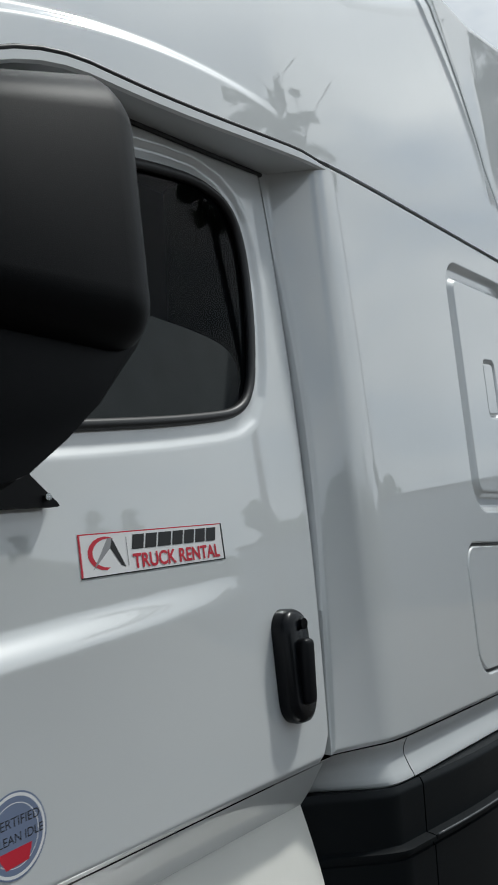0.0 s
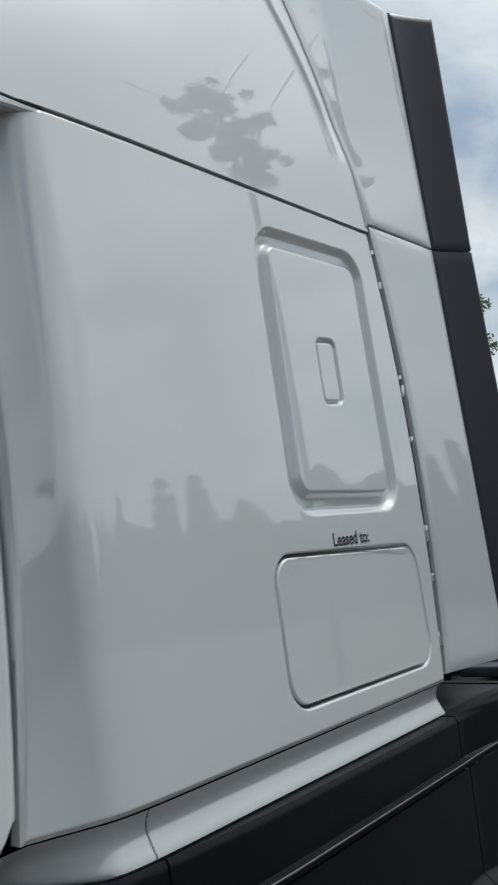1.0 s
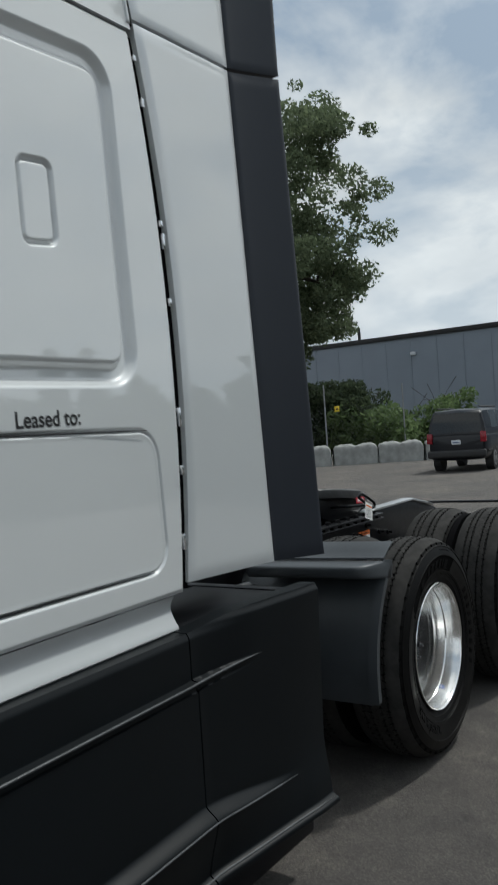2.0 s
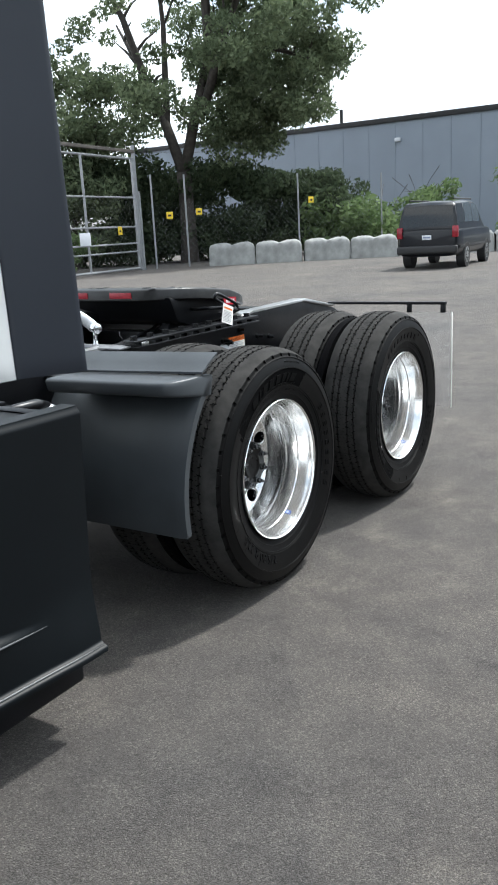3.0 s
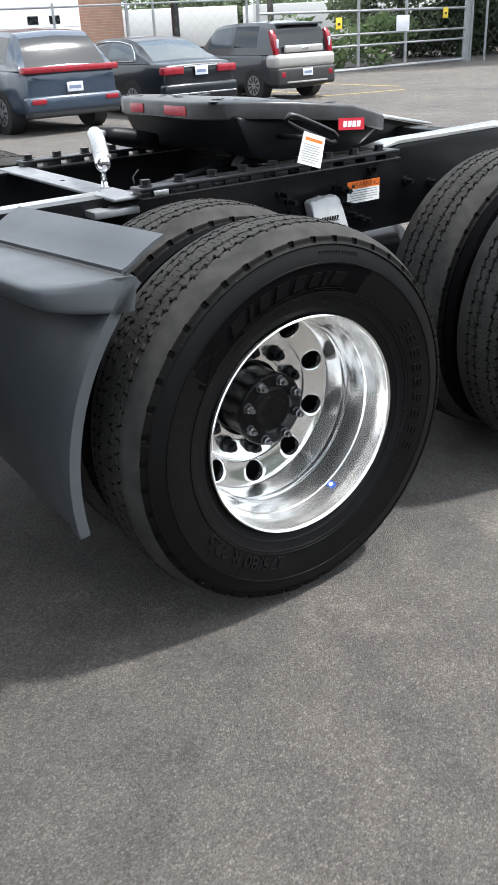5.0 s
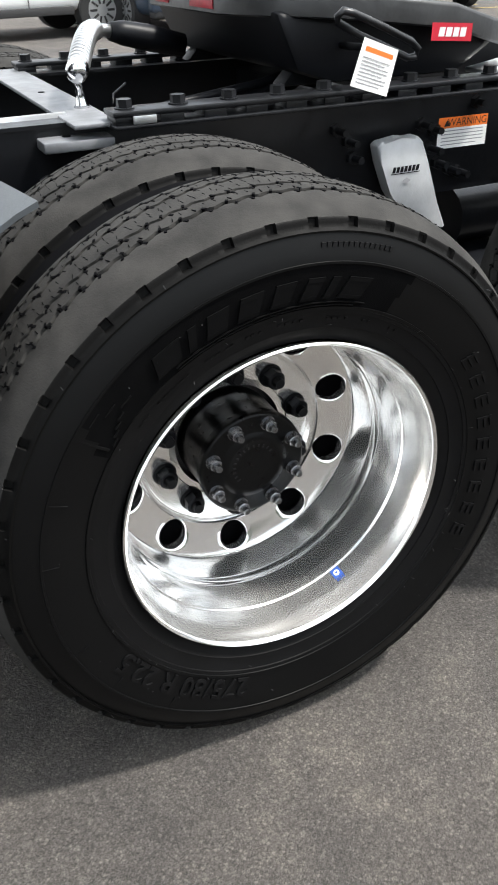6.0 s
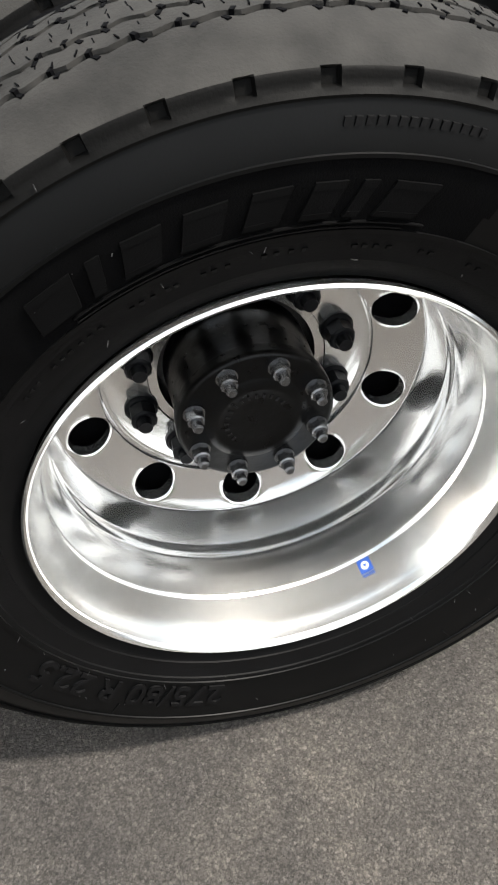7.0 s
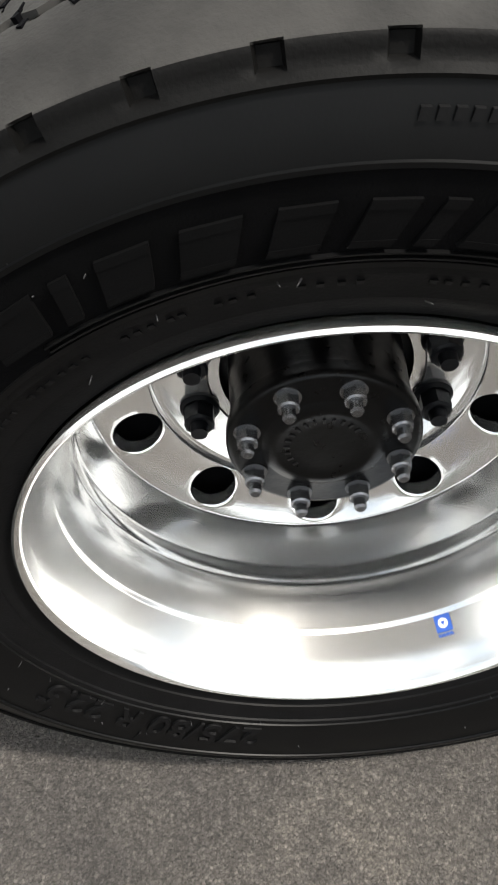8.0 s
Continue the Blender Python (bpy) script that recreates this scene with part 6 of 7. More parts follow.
# ---- concrete barrier blocks ----
blk = thing("concrete_block", "weathered grey concrete barrier block", "barrier", group="barrier row")
L_ = 2.15
bm = bmesh.new()
bmesh.ops.create_grid(bm, x_segments=44, y_segments=16, size=1.0)
rng = random.Random(12)
ph = [rng.uniform(0, 6.28) for _ in range(8)]
for vv in bm.verts:
    u, w_ = vv.co.x, vv.co.y
    # unrolled section: foot, side, rounded shoulder, top with two worn humps, and down again
    q = abs(w_)
    side = min(1.0, (1 - q) / 0.55)
    top = max(0.0, (0.45 - q) / 0.45)
    hump = 0.10 * (0.5 - 0.5 * math.cos(2 * math.pi * (u + 1))) ** 0.6
    end = 1 - max(0.0, (abs(u) - 0.90) / 0.10) ** 2
    yy = (0.39 - 0.04 * side) * (1 - top ** 1.5)
    zz = 0.80 * side + (0.10 + hump) * math.sin(top * math.pi / 2) ** 0.7
    wob = 0.018 * (math.sin(7 * u + ph[0] + 3 * w_) + math.sin(13 * u + ph[1] - 5 * w_) * 0.6 + math.sin(23 * u + 11 * w_ + ph[2]) * 0.4)
    vv.co = Vector((u * (L_ / 2 - 0.02) * (1 - 0.02 * side), math.copysign(yy * (0.80 + 0.20 * end) + 0.5 * wob * side, w_), max(0.0, zz * (0.86 + 0.14 * end) + wob * side)))
ends = [e for e in bm.edges if e.is_boundary]
bmesh.ops.holes_fill(bm, edges=ends, sides=0)
part("block", bm, concrete, blk, auto=50)
bx0, by0, bdx, bdy = 28.75, 20.6, 5.1, -8.5
ln = math.hypot(bdx, bdy)
ang = math.degrees(math.atan2(bdy, bdx))
rng = random.Random(40)
for k in range(9):
    s = (L_ / 2 + L_ * k) / ln
    m = pose(bx0 + bdx * s + rng.uniform(-0.05, 0.05), by0 + bdy * s, 0, 0, 0, ang + rng.uniform(-1.5, 1.5))
    if k == 0:
        blk.matrix_basis = m
    else:
        copy_thing(blk, m)

# ---- fence and gate ----
def chain_link(w, h, pitch=0.30):
    """A sparse diagonal wire net in the XZ plane, w wide and h high."""
    verts, faces = [], []
    r = 0.0022
    k = -h
    while k < w:
        for sgn in (1, -1):
            x0, z0 = (k, 0) if sgn > 0 else (k, h)
            x1, z1 = (k + h, h) if sgn > 0 else (k + h, 0)
            t0 = max(0.0, (0 - x0) / (x1 - x0))
            t1 = min(1.0, (w - x0) / (x1 - x0))
            if t1 > t0:
                a = (x0 + (x1 - x0) * t0, z0 + (z1 - z0) * t0)
                c = (x0 + (x1 - x0) * t1, z0 + (z1 - z0) * t1)
                o = len(verts)
                verts += [(a[0] - r, 0, a[1]), (a[0] + r, 0, a[1]), (c[0] + r, 0, c[1]), (c[0] - r, 0, c[1]), (a[0], r, a[1]), (c[0], r, c[1])]
                faces += [(o, o + 1, o + 2, o + 3), (o + 1, o + 4, o + 5, o + 2), (o + 4, o, o + 3, o + 5)]
        k += pitch
    return verts, faces


gx0, gy0, gx1, gy1 = 15.2, 21.0, 26.2, 22.5
gl = math.hypot(gx1 - gx0, gy1 - gy0)
gate = thing("sliding_gate", "tall galvanised sliding gate with wire mesh and yellow signs", "gate", at=(gx0, gy0, 0), rz=math.degrees(math.atan2(gy1 - gy0, gx1 - gx0)))
for x in (0.0, gl * 0.42, gl * 0.655, gl - 0.1):
    part("upright", cyl((x, 0, 0.08), (x, 0, 4.75 if x > gl * 0.3 else 3.2), 0.055 if x < gl - 1 else 0.08, 10), galv, gate)
part("end_post", cyl((gl + 0.12, 0.05, 0), (gl + 0.12, 0.05, 5.3), 0.085, 12), galv, gate)
part("end_post", cyl((gl + 0.42, 0.1, 0), (gl + 0.42, 0.1, 3.4), 0.07, 12), galv, gate)
for z, r in ((0.12, 0.055), (0.85, 0.035), (1.2, 0.035), (1.9, 0.04), (3.12, 0.04), (4.72, 0.05)):
    part("rail", cyl((0, 0, z), (gl, 0, z), r, 8), galv, gate)
part("overhead_beam", box((-6, -0.07, 4.96), (gl + 0.1, 0.07, 5.09), 0.02), wood_pole, gate)
v, f = chain_link(gl, 3.1)
tagged(link_mesh("wire_mesh", v, f, galv, gate, smooth=False), kind="stuff")
part("sign_board", box((gl * 0.60, -0.06, 1.22), (gl * 0.665, -0.04, 1.72), 0.005), plate_white, gate, "pale blank sign board")
for x, z in ((gl * 0.325, 1.55), (gl * 0.862, 1.75)):
    part("warning_sign", box((x - 0.15, -0.06, z - 0.17), (x + 0.15, -0.045, z + 0.17), 0.004), yellow_sign, gate, "yellow warning sign")
    part("sign_print", box((x - 0.07, -0.064, z - 0.06), (x + 0.07, -0.0605, z + 0.02)), decal_black, gate)
fx0, fy0, fx1, fy1 = 27.0, 22.6, 40.0, 16.8
fl = math.hypot(fx1 - fx0, fy1 - fy0)
fence = thing("mesh_fence", "galvanised wire mesh fence with yellow signs", "fence", at=(fx0, fy0, 0), rz=math.degrees(math.atan2(fy1 - fy0, fx1 - fx0)))
for x in (0.3, 2.0, 8.45, 14.0):
    part("post", cyl((x, 0, 0), (x, 0, 4.1), 0.045, 8), galv, fence)
v, f = chain_link(fl, 2.9)
tagged(link_mesh("wire_mesh", v, f, galv, fence, smooth=False), kind="stuff")
for x, z in ((1.1, 2.33), (2.65, 2.45), (9.2, 2.82)):
    part("warning_sign", box((x - 0.16, -0.08, z - 0.15), (x + 0.16, -0.06, z + 0.15), 0.004), yellow_sign, fence, "yellow warning sign")
    part("sign_print", box((x - 0.08, -0.084, z - 0.05), (x + 0.08, -0.0805, z + 0.03)), decal_black, fence)
# mesh fence to the other side of the gate
f2 = thing("mesh_fence", "galvanised wire mesh fence before the road", "fence", at=(4.0, 24.5, 0), rz=math.degrees(math.atan2(-3.4, 11.0)))
for k in range(5):
    part("post", cyl((2.85 * k, 0, 0), (2.85 * k, 0, 2.4), 0.04, 8), galv, f2)
for z in (0.9, 2.3):
    part("rail", cyl((0, 0, z), (11.5, 0, z), 0.025, 6), galv, f2)
v, f = chain_link(11.5, 2.3)
tagged(link_mesh("wire_mesh", v, f, galv, f2, smooth=False), kind="stuff")

# ---- utility pole ----
pole = thing("utility_pole", "leaning wooden utility pole with crossarm", "pole", at=(23.65, 31.5, 0))
part("pole", cyl((0, 0, 0), (-0.35, 0, 7.2), 0.15, 10, 0.11), wood_pole, pole)
part("crossarm", box((-1.0, -0.06, 6.55), (0.7, 0.06, 6.70), 0.01), wood_pole, pole)
part("brace", cyl((0.0, 0, 5.2), (0.65, 0, 6.5), 0.03, 6), wood_pole, pole)
for xx in (-0.8, 0.5):
    part("insulator", cyl((xx, 0, 6.70), (xx, 0, 6.92), 0.06, 8), trim_black, pole)
for k, zz in enumerate((6.9, 6.6, 6.3)):
    v, f = tube([(-18 + 0.0, 3, zz + 0.5), (-9, 1.5, zz - 0.1), (0, 0, zz), (12, -1.0, zz - 0.2), (26, -3, zz + 0.4)], 0.012, 5)
    link_mesh("wire", v, f, trim_black, pole)

# ---- roadside sign ----
board = thing("road_sign", "white yard sign on two dark posts", "sign", at=(15.6, 28.2, 0), rz=-22)
part("sign_panel", box((-3.4, -0.25, 3.3), (2.2, 0.25, 6.3), 0.02), paint_white, board)
for xx in (-1.7, 0.9):
    part("sign_post", cyl((xx, 0, 0), (xx, 0, 3.3), 0.14, 12), trim_black, board)
for k in range(7):
    part("letter_block", box((-1.9 + 0.52 * k, -0.262, 5.0), (-1.50 + 0.52 * k, -0.25, 5.55)), decal_black, board)
for k in range(11):
    part("letter_block", box((-1.9 + 0.33 * k, -0.262, 4.45), (-1.66 + 0.33 * k, -0.25, 4.82)), decal_red, board)
for k in range(16):
    part("letter_block", box((-2.5 + 0.27 * k, -0.262, 3.75), (-2.31 + 0.27 * k, -0.25, 4.12)), print_grey, board)

# ---- white trailers far behind ----
for k, (x, y, rz) in enumerate(((26.0, 49.5, -20), (39.5, 44.5, -20), (12.5, 54.4, -20))):
    tr = thing("box_trailer", "long white box trailer parked across the road", "trailer", at=(x, y, 0), rz=rz, group="white trailers")
    part("box", box((-6.7, -1.25, 0.75), (6.7, 1.25, 2.95), 0.05), trailer_white, tr)
    part("underframe", box((-6.5, -1.1, 0.55), (6.5, 1.1, 0.74)), trim_black, tr)
    for xx in (-5.6, -4.4, 5.0):
        part("wheel", cyl((xx, -1.24, 0.5), (xx, 1.24, 0.5), 0.5, 16), car_tyre, tr)

# ---- brick office ----
off_b = thing("brick_office", "tan-red brick office with a white garage door", "building", at=(13.4, 26.2, 0), rz=-15)
part("wall", box((-16, 0, 0), (0, 9, 5.2)), brick_red, off_b)
part("roof_edge", box((-16.2, -0.2, 5.2), (0.2, 9.2, 5.5), 0.02), trim_black, off_b)
gd = part("garage_door", box((-4.5, -0.05, 0), (-1.45, -0.003, 2.75), 0.01), paint_white, off_b, "white panelled garage door")
for xx in (-3.15, -2.45):
    part("door_window", box((xx, -0.056, 1.95), (xx + 0.35, -0.0505, 2.2)), car_glass, gd)
for zz in (0.65, 1.3, 1.85, 2.4):
    part("panel_joint", box((-4.48, -0.053, zz), (-1.47, -0.0503, zz + 0.015)), print_grey, gd)
part("downpipe", cyl((0.12, -0.08, 0), (0.12, -0.08, 5.1), 0.06, 10), galv, off_b)
bm = bmesh.new()
for r in range(64):
    z = 0.02 + r * 0.0815
    add_box(bm, (-16, -0.0045, z), (-4.55, 0.001, z + 0.012))
    add_box(bm, (-1.40, -0.0045, z), (0, 0.001, z + 0.012))
tagged(part("mortar_lines", bm, mortar, off_b), kind="stuff")

# painted bay lines
bm = bmesh.new()
for a, c in (((12.2, 14.7), (14.6, 14.2)), ((12.9, 15.4), (12.9, 19.5)), ((15.4, 15.2), (15.6, 19.3))):
    d_ = Vector((c[0] - a[0], c[1] - a[1], 0)).normalized() * 1.0
    nrm = Vector((-d_.y, d_.x, 0)) * 0.05
    q = [bm.verts.new((p[0] + s * nrm.x, p[1] + s * nrm.y, 0.004)) for p, s in ((a, 1), (a, -1), (c, -1), (c, 1))]
    bm.faces.new(q)
tagged(part("bay_lines", bm, yellow_paint), "worn yellow parking lines on asphalt", "road marking", kind="structure")

# ---- parked vehicles: local x is forward, origin on the ground under the rear axle's middle ----
def wheel_part(root, x, y, r, width, side):
    w = part("wheel", cyl((x, y, r), (x, y - side * width, r), r, 24), car_tyre, root)
    bm = bmesh.new()
    add_cyl(bm, (x, y + side * 0.006, r), (x, y - side * 0.03, r), r * 0.64, 22)
    part("rim", bm, car_rim, w)
    bm = bmesh.new()
    for k in range(10):
        a = 2 * math.pi * (k + 0.5) / 10
        add_box(bm, (-0.017, -0.004, r * 0.24), (0.017, 0.004, r * 0.57), 0.0, 2,
                Matrix.Translation((x, y + side * 0.008, r)) @ Matrix.Rotation(a, 4, "Y"))
    part("spoke_gap", bm, car_tyre, w)
    part("wheel_centre", cyl((x, y + side * 0.012, r), (x, y, r), r * 0.12, 12), car_rim, w)
    return w


def vehicle(name, label, at, heading, L, W, r, wb, rear, low, tops, roof, paint, sides=(), back=None, cladding=None):
    """low: sill height; roof: [(x, z, half)] from tail to screen; tops: body deck [(x, z)]; sides, back: glazed stretches (x, x, glass)."""
    root = thing(name, label, "car", at=at, rz=heading)
    hw = W / 2
    x0, x1 = -rear, L - rear
    # body: rounded sections from tail to nose
    st = [x0, x0 + 0.06, x0 + 0.22, x0 + 0.6, -r - 0.05, 0, r + 0.05, wb * 0.35, wb * 0.65, wb - r - 0.05, wb, wb + r + 0.05, x1 - 0.45, x1 - 0.15, x1]
    verts, faces = [], []
    bx, bz = [p[0] for p in tops], [p[1] for p in tops]
    for x in st:
        e_ = min(1.0, (x - x0) / 0.35, (x1 - x) / 0.6)
        k = 0.86 + 0.14 * math.sqrt(max(0.0, e_)) if e_ < 1 else 1.0
        zt = float(np.interp(x, bx, bz))
        zb = low + (0.10 if e_ < 0.1 else 0.0)
        w = hw * k
        ring = [(0, zb), (w * 0.80, zb), (w * 0.96, zb + 0.06), (w, zb + 0.22), (w, (zb + zt) / 2 + 0.05), (w * 0.985, zt - 0.10), (w * 0.95, zt - 0.025), (w * 0.86, zt), (0, zt + 0.015)]
        verts += [(x, y, z) for y, z in ring] + [(x, -y, z) for y, z in ring[::-1][1:-1]]
    m_ = 16
    for i in range(len(st) - 1):
        for k in range(m_):
            k2 = (k + 1) % m_
            faces.append((i * m_ + k, i * m_ + k2, (i + 1) * m_ + k2, (i + 1) * m_ + k))
    faces += [tuple(range(m_))[::-1], tuple((len(st) - 1) * m_ + k for k in range(m_))]
    body = link_mesh("body", verts, faces, paint, root)
    sub = body.modifiers.new("round", "SUBSURF")
    sub.levels = sub.render_levels = 2
    # cabin: paint and panes share one set of sections
    rx, rz, rh = [p[0] for p in roof], [p[1] for p in roof], [p[2] for p in roof]
    panes = [(q, (1, 2), (7, 8)) for q in sides] + [((rx[-2] + 0.06, rx[-1] - 0.05, car_glass), (4, 5), ())]
    if back:
        panes.append((back, (4, 5), ()))
    cuts = set(rx) | {q[k] for q, _, _ in panes for k in (0, 1)}
    for i in range(len(rx) - 1):
        cuts |= {rx[i] + (rx[i + 1] - rx[i]) * k / 4 for k in (1, 2, 3)}
    xs = sorted(cuts)
    ring_at = []
    for x in xs:
        i = min(len(rx) - 2, max(0, int(np.searchsorted(rx, x)) - 1))
        t = (x - rx[i]) / (rx[i + 1] - rx[i])
        m0 = (rz[i + 1] - rz[max(i - 1, 0)]) / (rx[i + 1] - rx[max(i - 1, 0)]) * (rx[i + 1] - rx[i]) if i > 0 else rz[i + 1] - rz[i]
        m1 = (rz[min(i + 2, len(rx) - 1)] - rz[i]) / (rx[min(i + 2, len(rx) - 1)] - rx[i]) * (rx[i + 1] - rx[i]) if i < len(rx) - 2 else rz[i + 1] - rz[i]
        dz = rz[i + 1] - rz[i]
        m0, m1 = (max(-3 * abs(dz), min(3 * abs(dz), m)) for m in (m0, m1))
        z = (2 * t ** 3 - 3 * t * t + 1) * rz[i] + (t ** 3 - 2 * t * t + t) * m0 + (3 * t * t - 2 * t ** 3) * rz[i + 1] + (t ** 3 - t * t) * m1
        h_ = float(np.interp(x, rx, rh))
        zb = min(float(np.interp(x, bx, bz)) - 0.03, z - 0.06)
        ring = [(hw * 0.95, zb), (hw * (0.95 * 0.78 + h_ * 0.22) + 0.012, zb + (z - zb) * 0.22), (hw * (0.95 * 0.42 + h_ * 0.58) + 0.016, zb + (z - zb) * 0.58), (hw * h_ + 0.006, z - 0.085 if z - zb > 0.2 else z - 0.04), (hw * h_ * 0.92, z - 0.018), (0, z + 0.012)]
        ring_at.append([(x, y, zz) for y, zz in ring] + [(x, -y, zz) for y, zz in ring[::-1][1:]])
    m_ = 11
    verts = [p for r_ in ring_at for p in r_]
    taken = {}
    for n_, ((xa, xb, _), k1, k2) in enumerate(panes):
        for i in range(len(xs) - 1):
            if xa - 1e-6 <= xs[i] and xs[i + 1] <= xb + 1e-6:
                for k in k1:
                    taken[(i, k)] = (n_, 0)
                for k in k2:
                    taken[(i, k)] = (n_, 1)
    groups = {}
    for i in range(len(xs) - 1):
        for k in range(m_ - 1):
            groups.setdefault(taken.get((i, k)), []).append((i * m_ + k, i * m_ + k + 1, (i + 1) * m_ + k + 1, (i + 1) * m_ + k))
    groups[None] += [tuple(range(m_)), tuple((len(xs) - 1) * m_ + k for k in range(m_))[::-1]]
    link_mesh("cabin", verts, groups.pop(None), paint, root, auto=35)
    for (n_, _), fs in groups.items():
        used = sorted({i for f in fs for i in f})
        at_ = {i: j for j, i in enumerate(used)}
        nm = "side_window" if n_ < len(sides) else "windscreen" if n_ == len(sides) else "rear_window"
        link_mesh(nm, [verts[i] for i in used], [tuple(at_[i] for i in f) for f in fs], panes[n_][0][2], root, auto=35)
    # arches and wheels
    for x in (0, wb):
        for sd in (1, -1):
            part("wheel_arch", cyl((x, sd * (hw + 0.004), r * 1.04), (x, sd * (hw - 0.25), r * 1.03), r * 1.05, 26), cladding or trim_black, root)
            wheel_part(root, x, sd * (hw + 0.012), r, 0.21, sd)
    return root


def plate_bar(root, x, y, z, w=0.30, h=0.15):
    part("number_plate", box((x - 0.012, y - w / 2, z - h / 2), (x, y + w / 2, z + h / 2), 0.003), plate_white, root)
    part("plate_bar", box((x - 0.0145, y - w * 0.38, z - h * 0.2), (x - 0.012, y + w * 0.38, z + h * 0.15)), decal_slate, root)


HEAD = 94.0
# boxy two-tone hatchback
HB = dict(L=4.14, W=1.80, r=0.33, wb=2.57, rear=0.75)
car = vehicle("hatchback", "boxy grey hatchback with a silver tailgate, parked", (11.65, 15.2, 0), HEAD, low=0.24,
              tops=[(-0.75, 0.90), (-0.68, 0.98), (2.3, 1.02), (2.6, 0.98), (3.39, 0.80)],
              roof=[(-0.66, 1.02, 0.90), (-0.55, 1.50, 0.80), (-0.30, 1.60, 0.79), (0.6, 1.63, 0.80), (1.5, 1.58, 0.80), (2.25, 1.05, 0.86)], paint=paint_grey, sides=((-0.06, 0.76, car_glass), (0.86, 1.74, car_glass_pale)), back=(-0.66, -0.55, car_glass), **HB)
part("tailgate", box((-0.745, -0.58, 0.985), (-0.66, 0.58, 1.13), 0.035, 3), paint_silver, car, "silver tailgate panel")
part("rear_bumper", box((-0.82, -0.905, 0.66), (-0.40, 0.905, 0.965), 0.10, 5), paint_silver, car)
part("lower_bumper", box((-0.83, -0.89, 0.30), (-0.50, 0.89, 0.69), 0.07, 4), trim_black, car)
part("bumper_strip", box((-0.842, -0.62, 0.365), (-0.80, 0.62, 0.40), 0.008), paint_silver, car)
part("spoiler", box((-0.66, -0.64, 1.53), (-0.35, 0.64, 1.58), 0.02), paint_grey, car)
for sd in (1, -1):
    bm = prism([(-0.74, 0.95), (-0.66, 0.94), (-0.60, 1.10), (-0.50, 1.42), (-0.57, 1.46), (-0.66, 1.32), (-0.71, 1.14)], sd * 0.755, sd * 0.875, 0.02)
    part("tail_lamp", bm, lamp_red, car, "tall red tail lamp")
    part("reflector", box((-0.835, sd * 0.72 - 0.06, 0.49), (-0.80, sd * 0.72 + 0.06, 0.60), 0.01), lamp_red, car)
plate_bar(car, -0.832, 0.0, 0.575)
part("tail_badge", box((-0.756, -0.09, 1.03), (-0.744, 0.09, 1.08), 0.004), chrome, car)
for sd in (1, -1):
    part("lamp_core", box((-0.735, sd * 0.785 - 0.022, 1.08), (-0.665, sd * 0.785 + 0.022, 1.26), 0.015), plate_white, car, "pale inner strip of the tail lamp")
# dark sedan
car = vehicle("sedan", "dark navy four-door sedan with chrome rear trim, parked", (8.15, 14.45, 0), HEAD, L=4.87, W=1.83, r=0.33, wb=2.80, rear=1.07, low=0.22,
              tops=[(-1.07, 0.86), (-1.0, 0.97), (-0.5, 1.0), (2.6, 0.98), (3.8, 0.74)],
              roof=[(-0.62, 0.99, 0.88), (0.15, 1.36, 0.74), (0.9, 1.45, 0.74), (1.7, 1.41, 0.74), (2.55, 0.99, 0.86)], paint=paint_navy, sides=((-0.06, 0.95, car_glass_pale), (1.02, 2.0, car_glass)), back=(-0.56, 0.13, car_glass_pale))
for sd in (1, -1):
    part("tail_lamp", box((-1.10, sd * 0.40, 0.76) if sd > 0 else (-1.10, -0.88, 0.76), (-0.92, 0.88, 0.90) if sd > 0 else (-0.92, -0.40, 0.90), 0.03), lamp_red, car, "wide red tail lamp")
    v, f = tube([(x, sd * y, z) for x, y, z in ((2.2, 0.888, 1.01), (-0.02, 0.888, 1.02), (-0.14, 0.878, 1.05), (-0.02, 0.815, 1.18), (0.2, 0.722, 1.30), (0.55, 0.698, 1.36), (0.9, 0.692, 1.387), (1.3, 0.692, 1.378), (1.7, 0.698, 1.345))], 0.010, 6)
    link_mesh("window_chrome", v, f, chrome, car, "bright trim round the side windows")
part("trunk_chrome", box((-1.095, -0.40, 0.88), (-1.06, 0.40, 0.905), 0.004), chrome, car)
part("bumper_chrome", box((-1.13, -0.82, 0.40), (-1.05, 0.82, 0.43), 0.006), chrome, car)
part("rear_bumper", box((-1.12, -0.88, 0.28), (-0.90, 0.88, 0.60), 0.06, 3), paint_navy, car)
plate_bar(car, -1.095, 0.0, 0.81)
# blue-grey crossover
car = vehicle("crossover", "blue-grey crossover with a full-width red lamp, parked", (5.16, 13.65, 0), HEAD, L=4.6, W=1.88, r=0.36, wb=2.69, rear=0.95, low=0.28,
              tops=[(-0.95, 0.95), (-0.85, 1.05), (2.4, 1.05), (3.65, 0.85)],
              roof=[(-0.80, 1.05, 0.90), (-0.45, 1.52, 0.76), (-0.1, 1.62, 0.76), (0.9, 1.66, 0.77), (1.6, 1.60, 0.77), (2.4, 1.06, 0.86)], paint=paint_blue, sides=((-0.30, 0.60, car_glass), (0.67, 1.85, car_glass)), back=(-0.78, -0.45, car_glass))
part("lamp_bar", box((-0.98, -0.90, 0.97), (-0.80, 0.90, 1.07), 0.025), lamp_red, car, "full-width red tail lamp bar")
part("rear_bumper", box((-1.00, -0.90, 0.36), (-0.75, 0.90, 0.62), 0.06, 3), paint_blue, car)
part("lower_bumper", box((-0.98, -0.86, 0.28), (-0.7, 0.86, 0.42), 0.04, 3), trim_black, car)
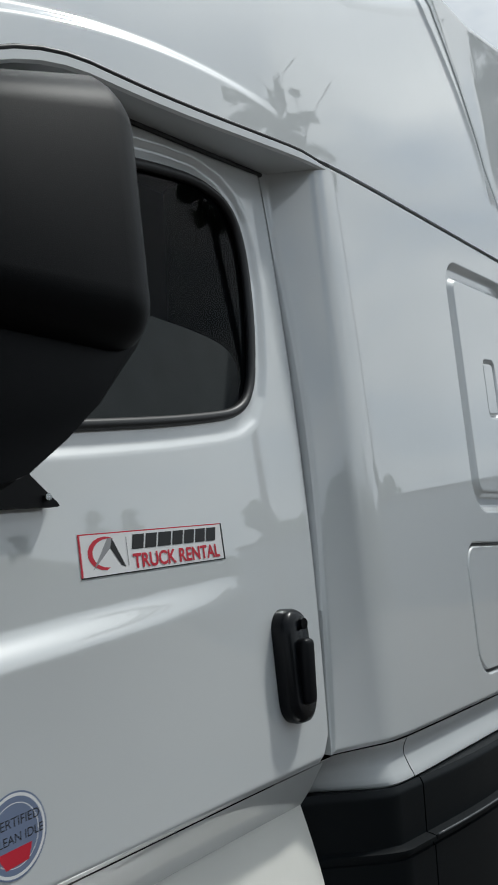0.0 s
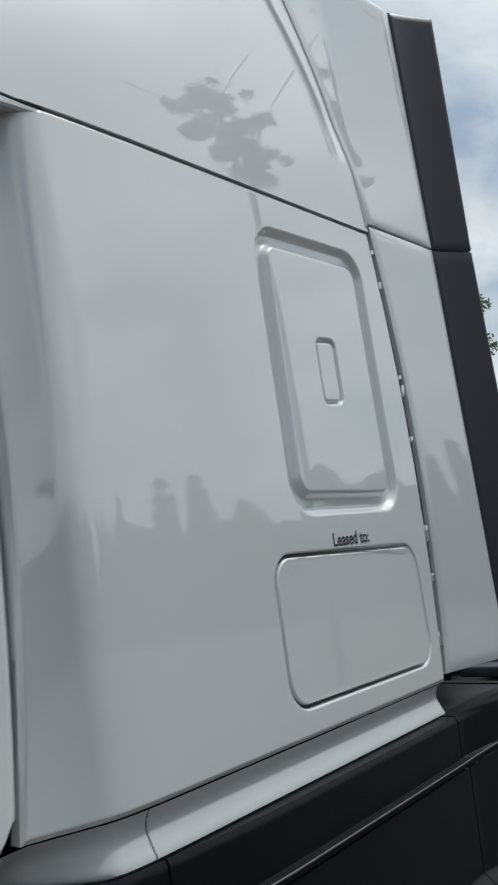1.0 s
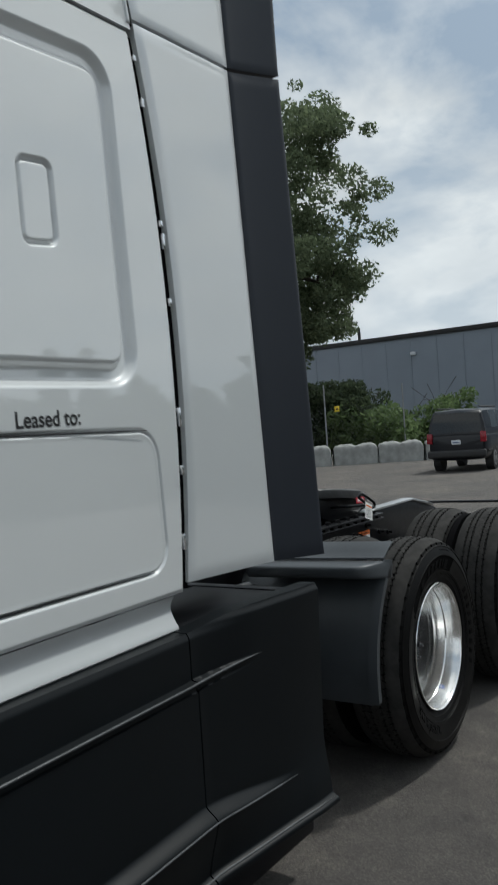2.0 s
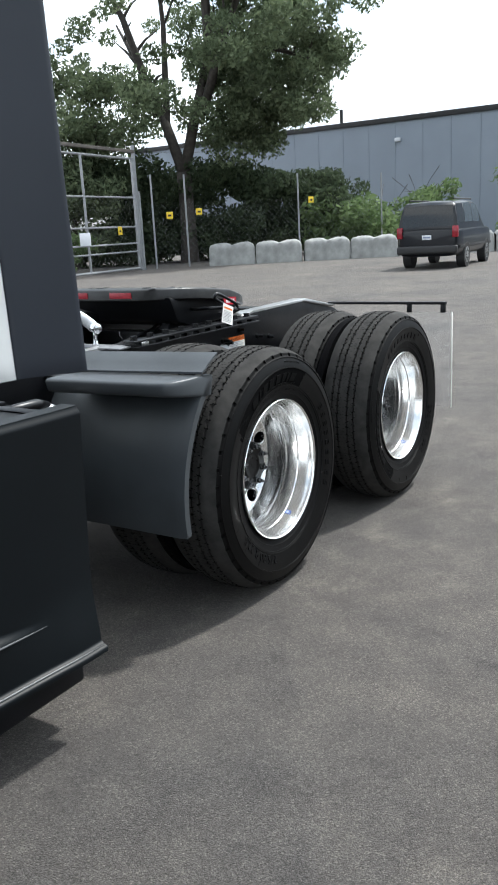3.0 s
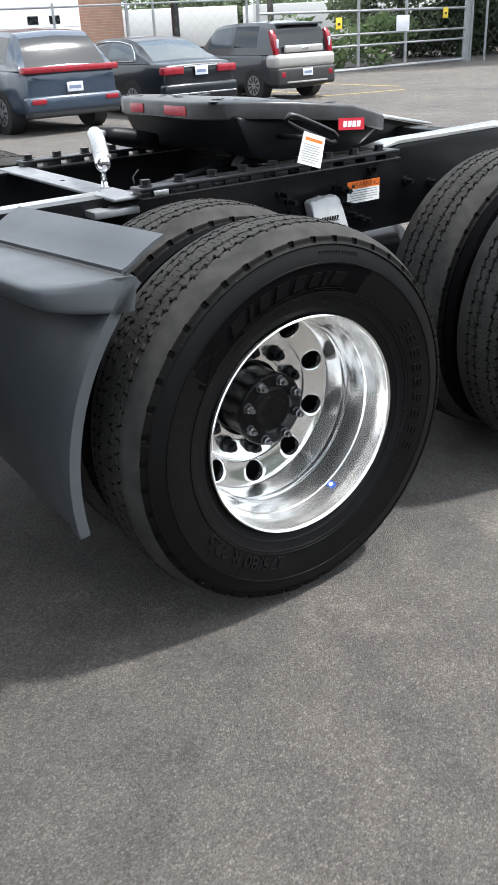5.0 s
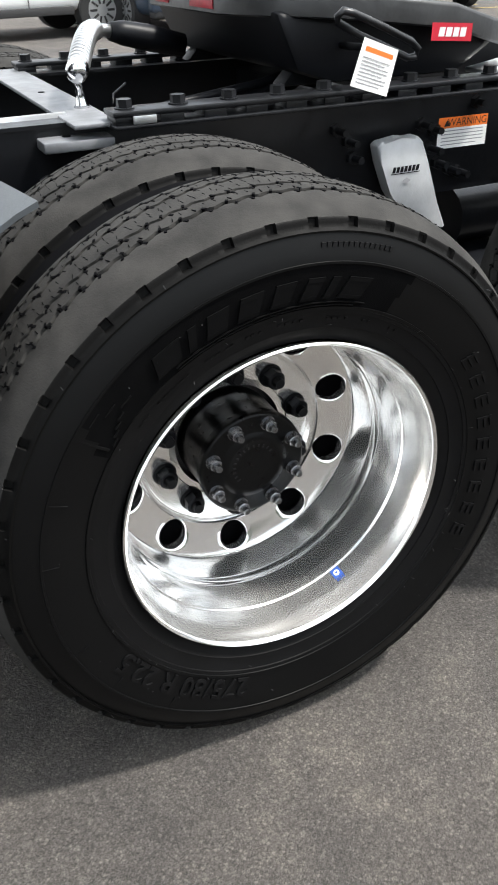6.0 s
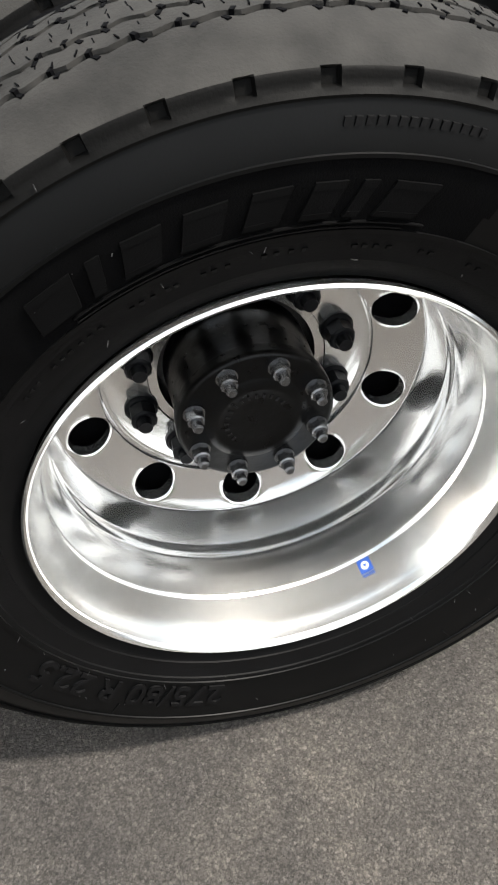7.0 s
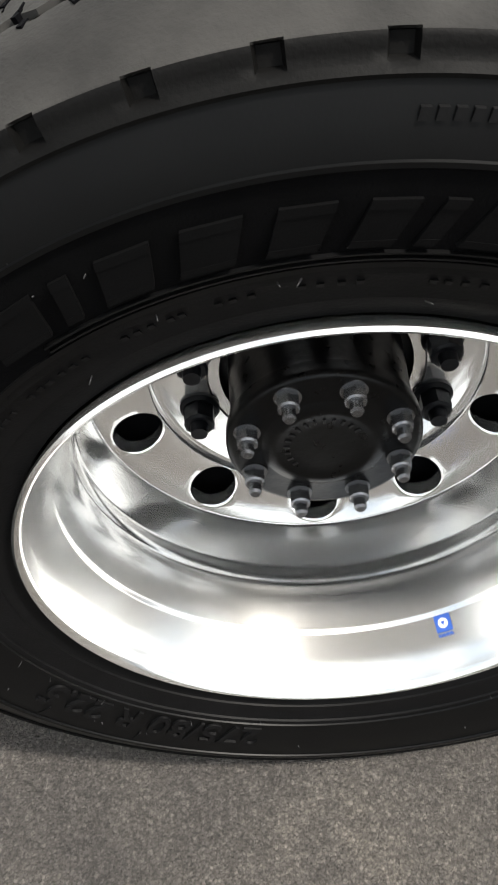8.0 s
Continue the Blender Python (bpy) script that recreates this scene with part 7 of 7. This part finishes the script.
for sd in (1, -1):
    part("reflector", box((-1.01, sd * 0.70 - 0.13, 0.50), (-0.98, sd * 0.70 + 0.13, 0.58), 0.01), lamp_red, car)
plate_bar(car, -0.985, 0.0, 0.74)
# black full-size SUV near the barriers
car = vehicle("suv", "black full-size SUV with dark windows, parked", (23.65, 7.95, 0), 5.0, L=5.1, W=1.98, r=0.39, wb=2.95, rear=1.1, low=0.38,
              tops=[(-1.1, 1.16), (-1.0, 1.24), (3.0, 1.24), (4.0, 1.15)],
              roof=[(-1.04, 1.24, 0.93), (-0.92, 1.94, 0.82), (-0.6, 2.06, 0.82), (1.0, 2.08, 0.82), (1.9, 2.0, 0.82), (2.7, 1.26, 0.9)], paint=paint_black, sides=((-0.82, -0.05, car_glass), (0.02, 1.0, car_glass_pale), (1.08, 2.0, car_glass_pale)), back=(-1.03, -0.92, car_glass))
for sd in (1, -1):
    part("tail_lamp", box((-1.13, sd * 0.88 - 0.09, 0.96), (-0.98, sd * 0.88 + 0.09, 1.30), 0.02), lamp_red, car)
    part("roof_rail", cyl((-0.6, sd * 0.7, 2.12), (1.7, sd * 0.7, 2.12), 0.025, 8), trim_black, car)
    part("rocker_trim", box((-0.9, sd * 0.985, 0.62), (3.6, sd * 0.999, 0.70), 0.004), trim_black, car)
part("rear_bumper", box((-1.2, -0.96, 0.48), (-1.0, 0.96, 0.72), 0.05, 3), trim_black, car)
plate_bar(car, -1.125, 0.0, 0.98, 0.3, 0.14)
# white cargo van
van = vehicle("cargo_van", "white cargo van with black bumper, parked", (0.30, 14.2, 0), 8.0, L=5.7, W=2.0, r=0.38, wb=3.43, rear=1.1, low=0.36,
              tops=[(-1.1, 1.22), (-1.0, 1.25), (3.4, 1.22), (3.9, 1.14), (4.6, 0.98)],
              roof=[(-1.08, 1.25, 0.94), (-1.02, 2.0, 0.88), (-0.8, 2.08, 0.88), (2.0, 2.10, 0.88), (2.6, 2.02, 0.86), (3.5, 1.24, 0.90)], paint=paint_white, sides=((2.25, 3.1, car_glass),))
part("front_bumper", box((4.30, -0.98, 0.38), (4.68, 0.98, 0.66), 0.06, 3), trim_black, van)
part("side_skirt", box((-0.6, -1.006, 0.34), (2.95, -0.98, 0.46), 0.01), trim_black, van)
part("marker_lamp", box((4.35, -1.0, 0.78), (4.58, -0.90, 0.90), 0.02), lamp_amber, van)
part("door_seam", box((2.20, -1.004, 0.45), (2.212, -0.99, 1.25)), trim_black, van)
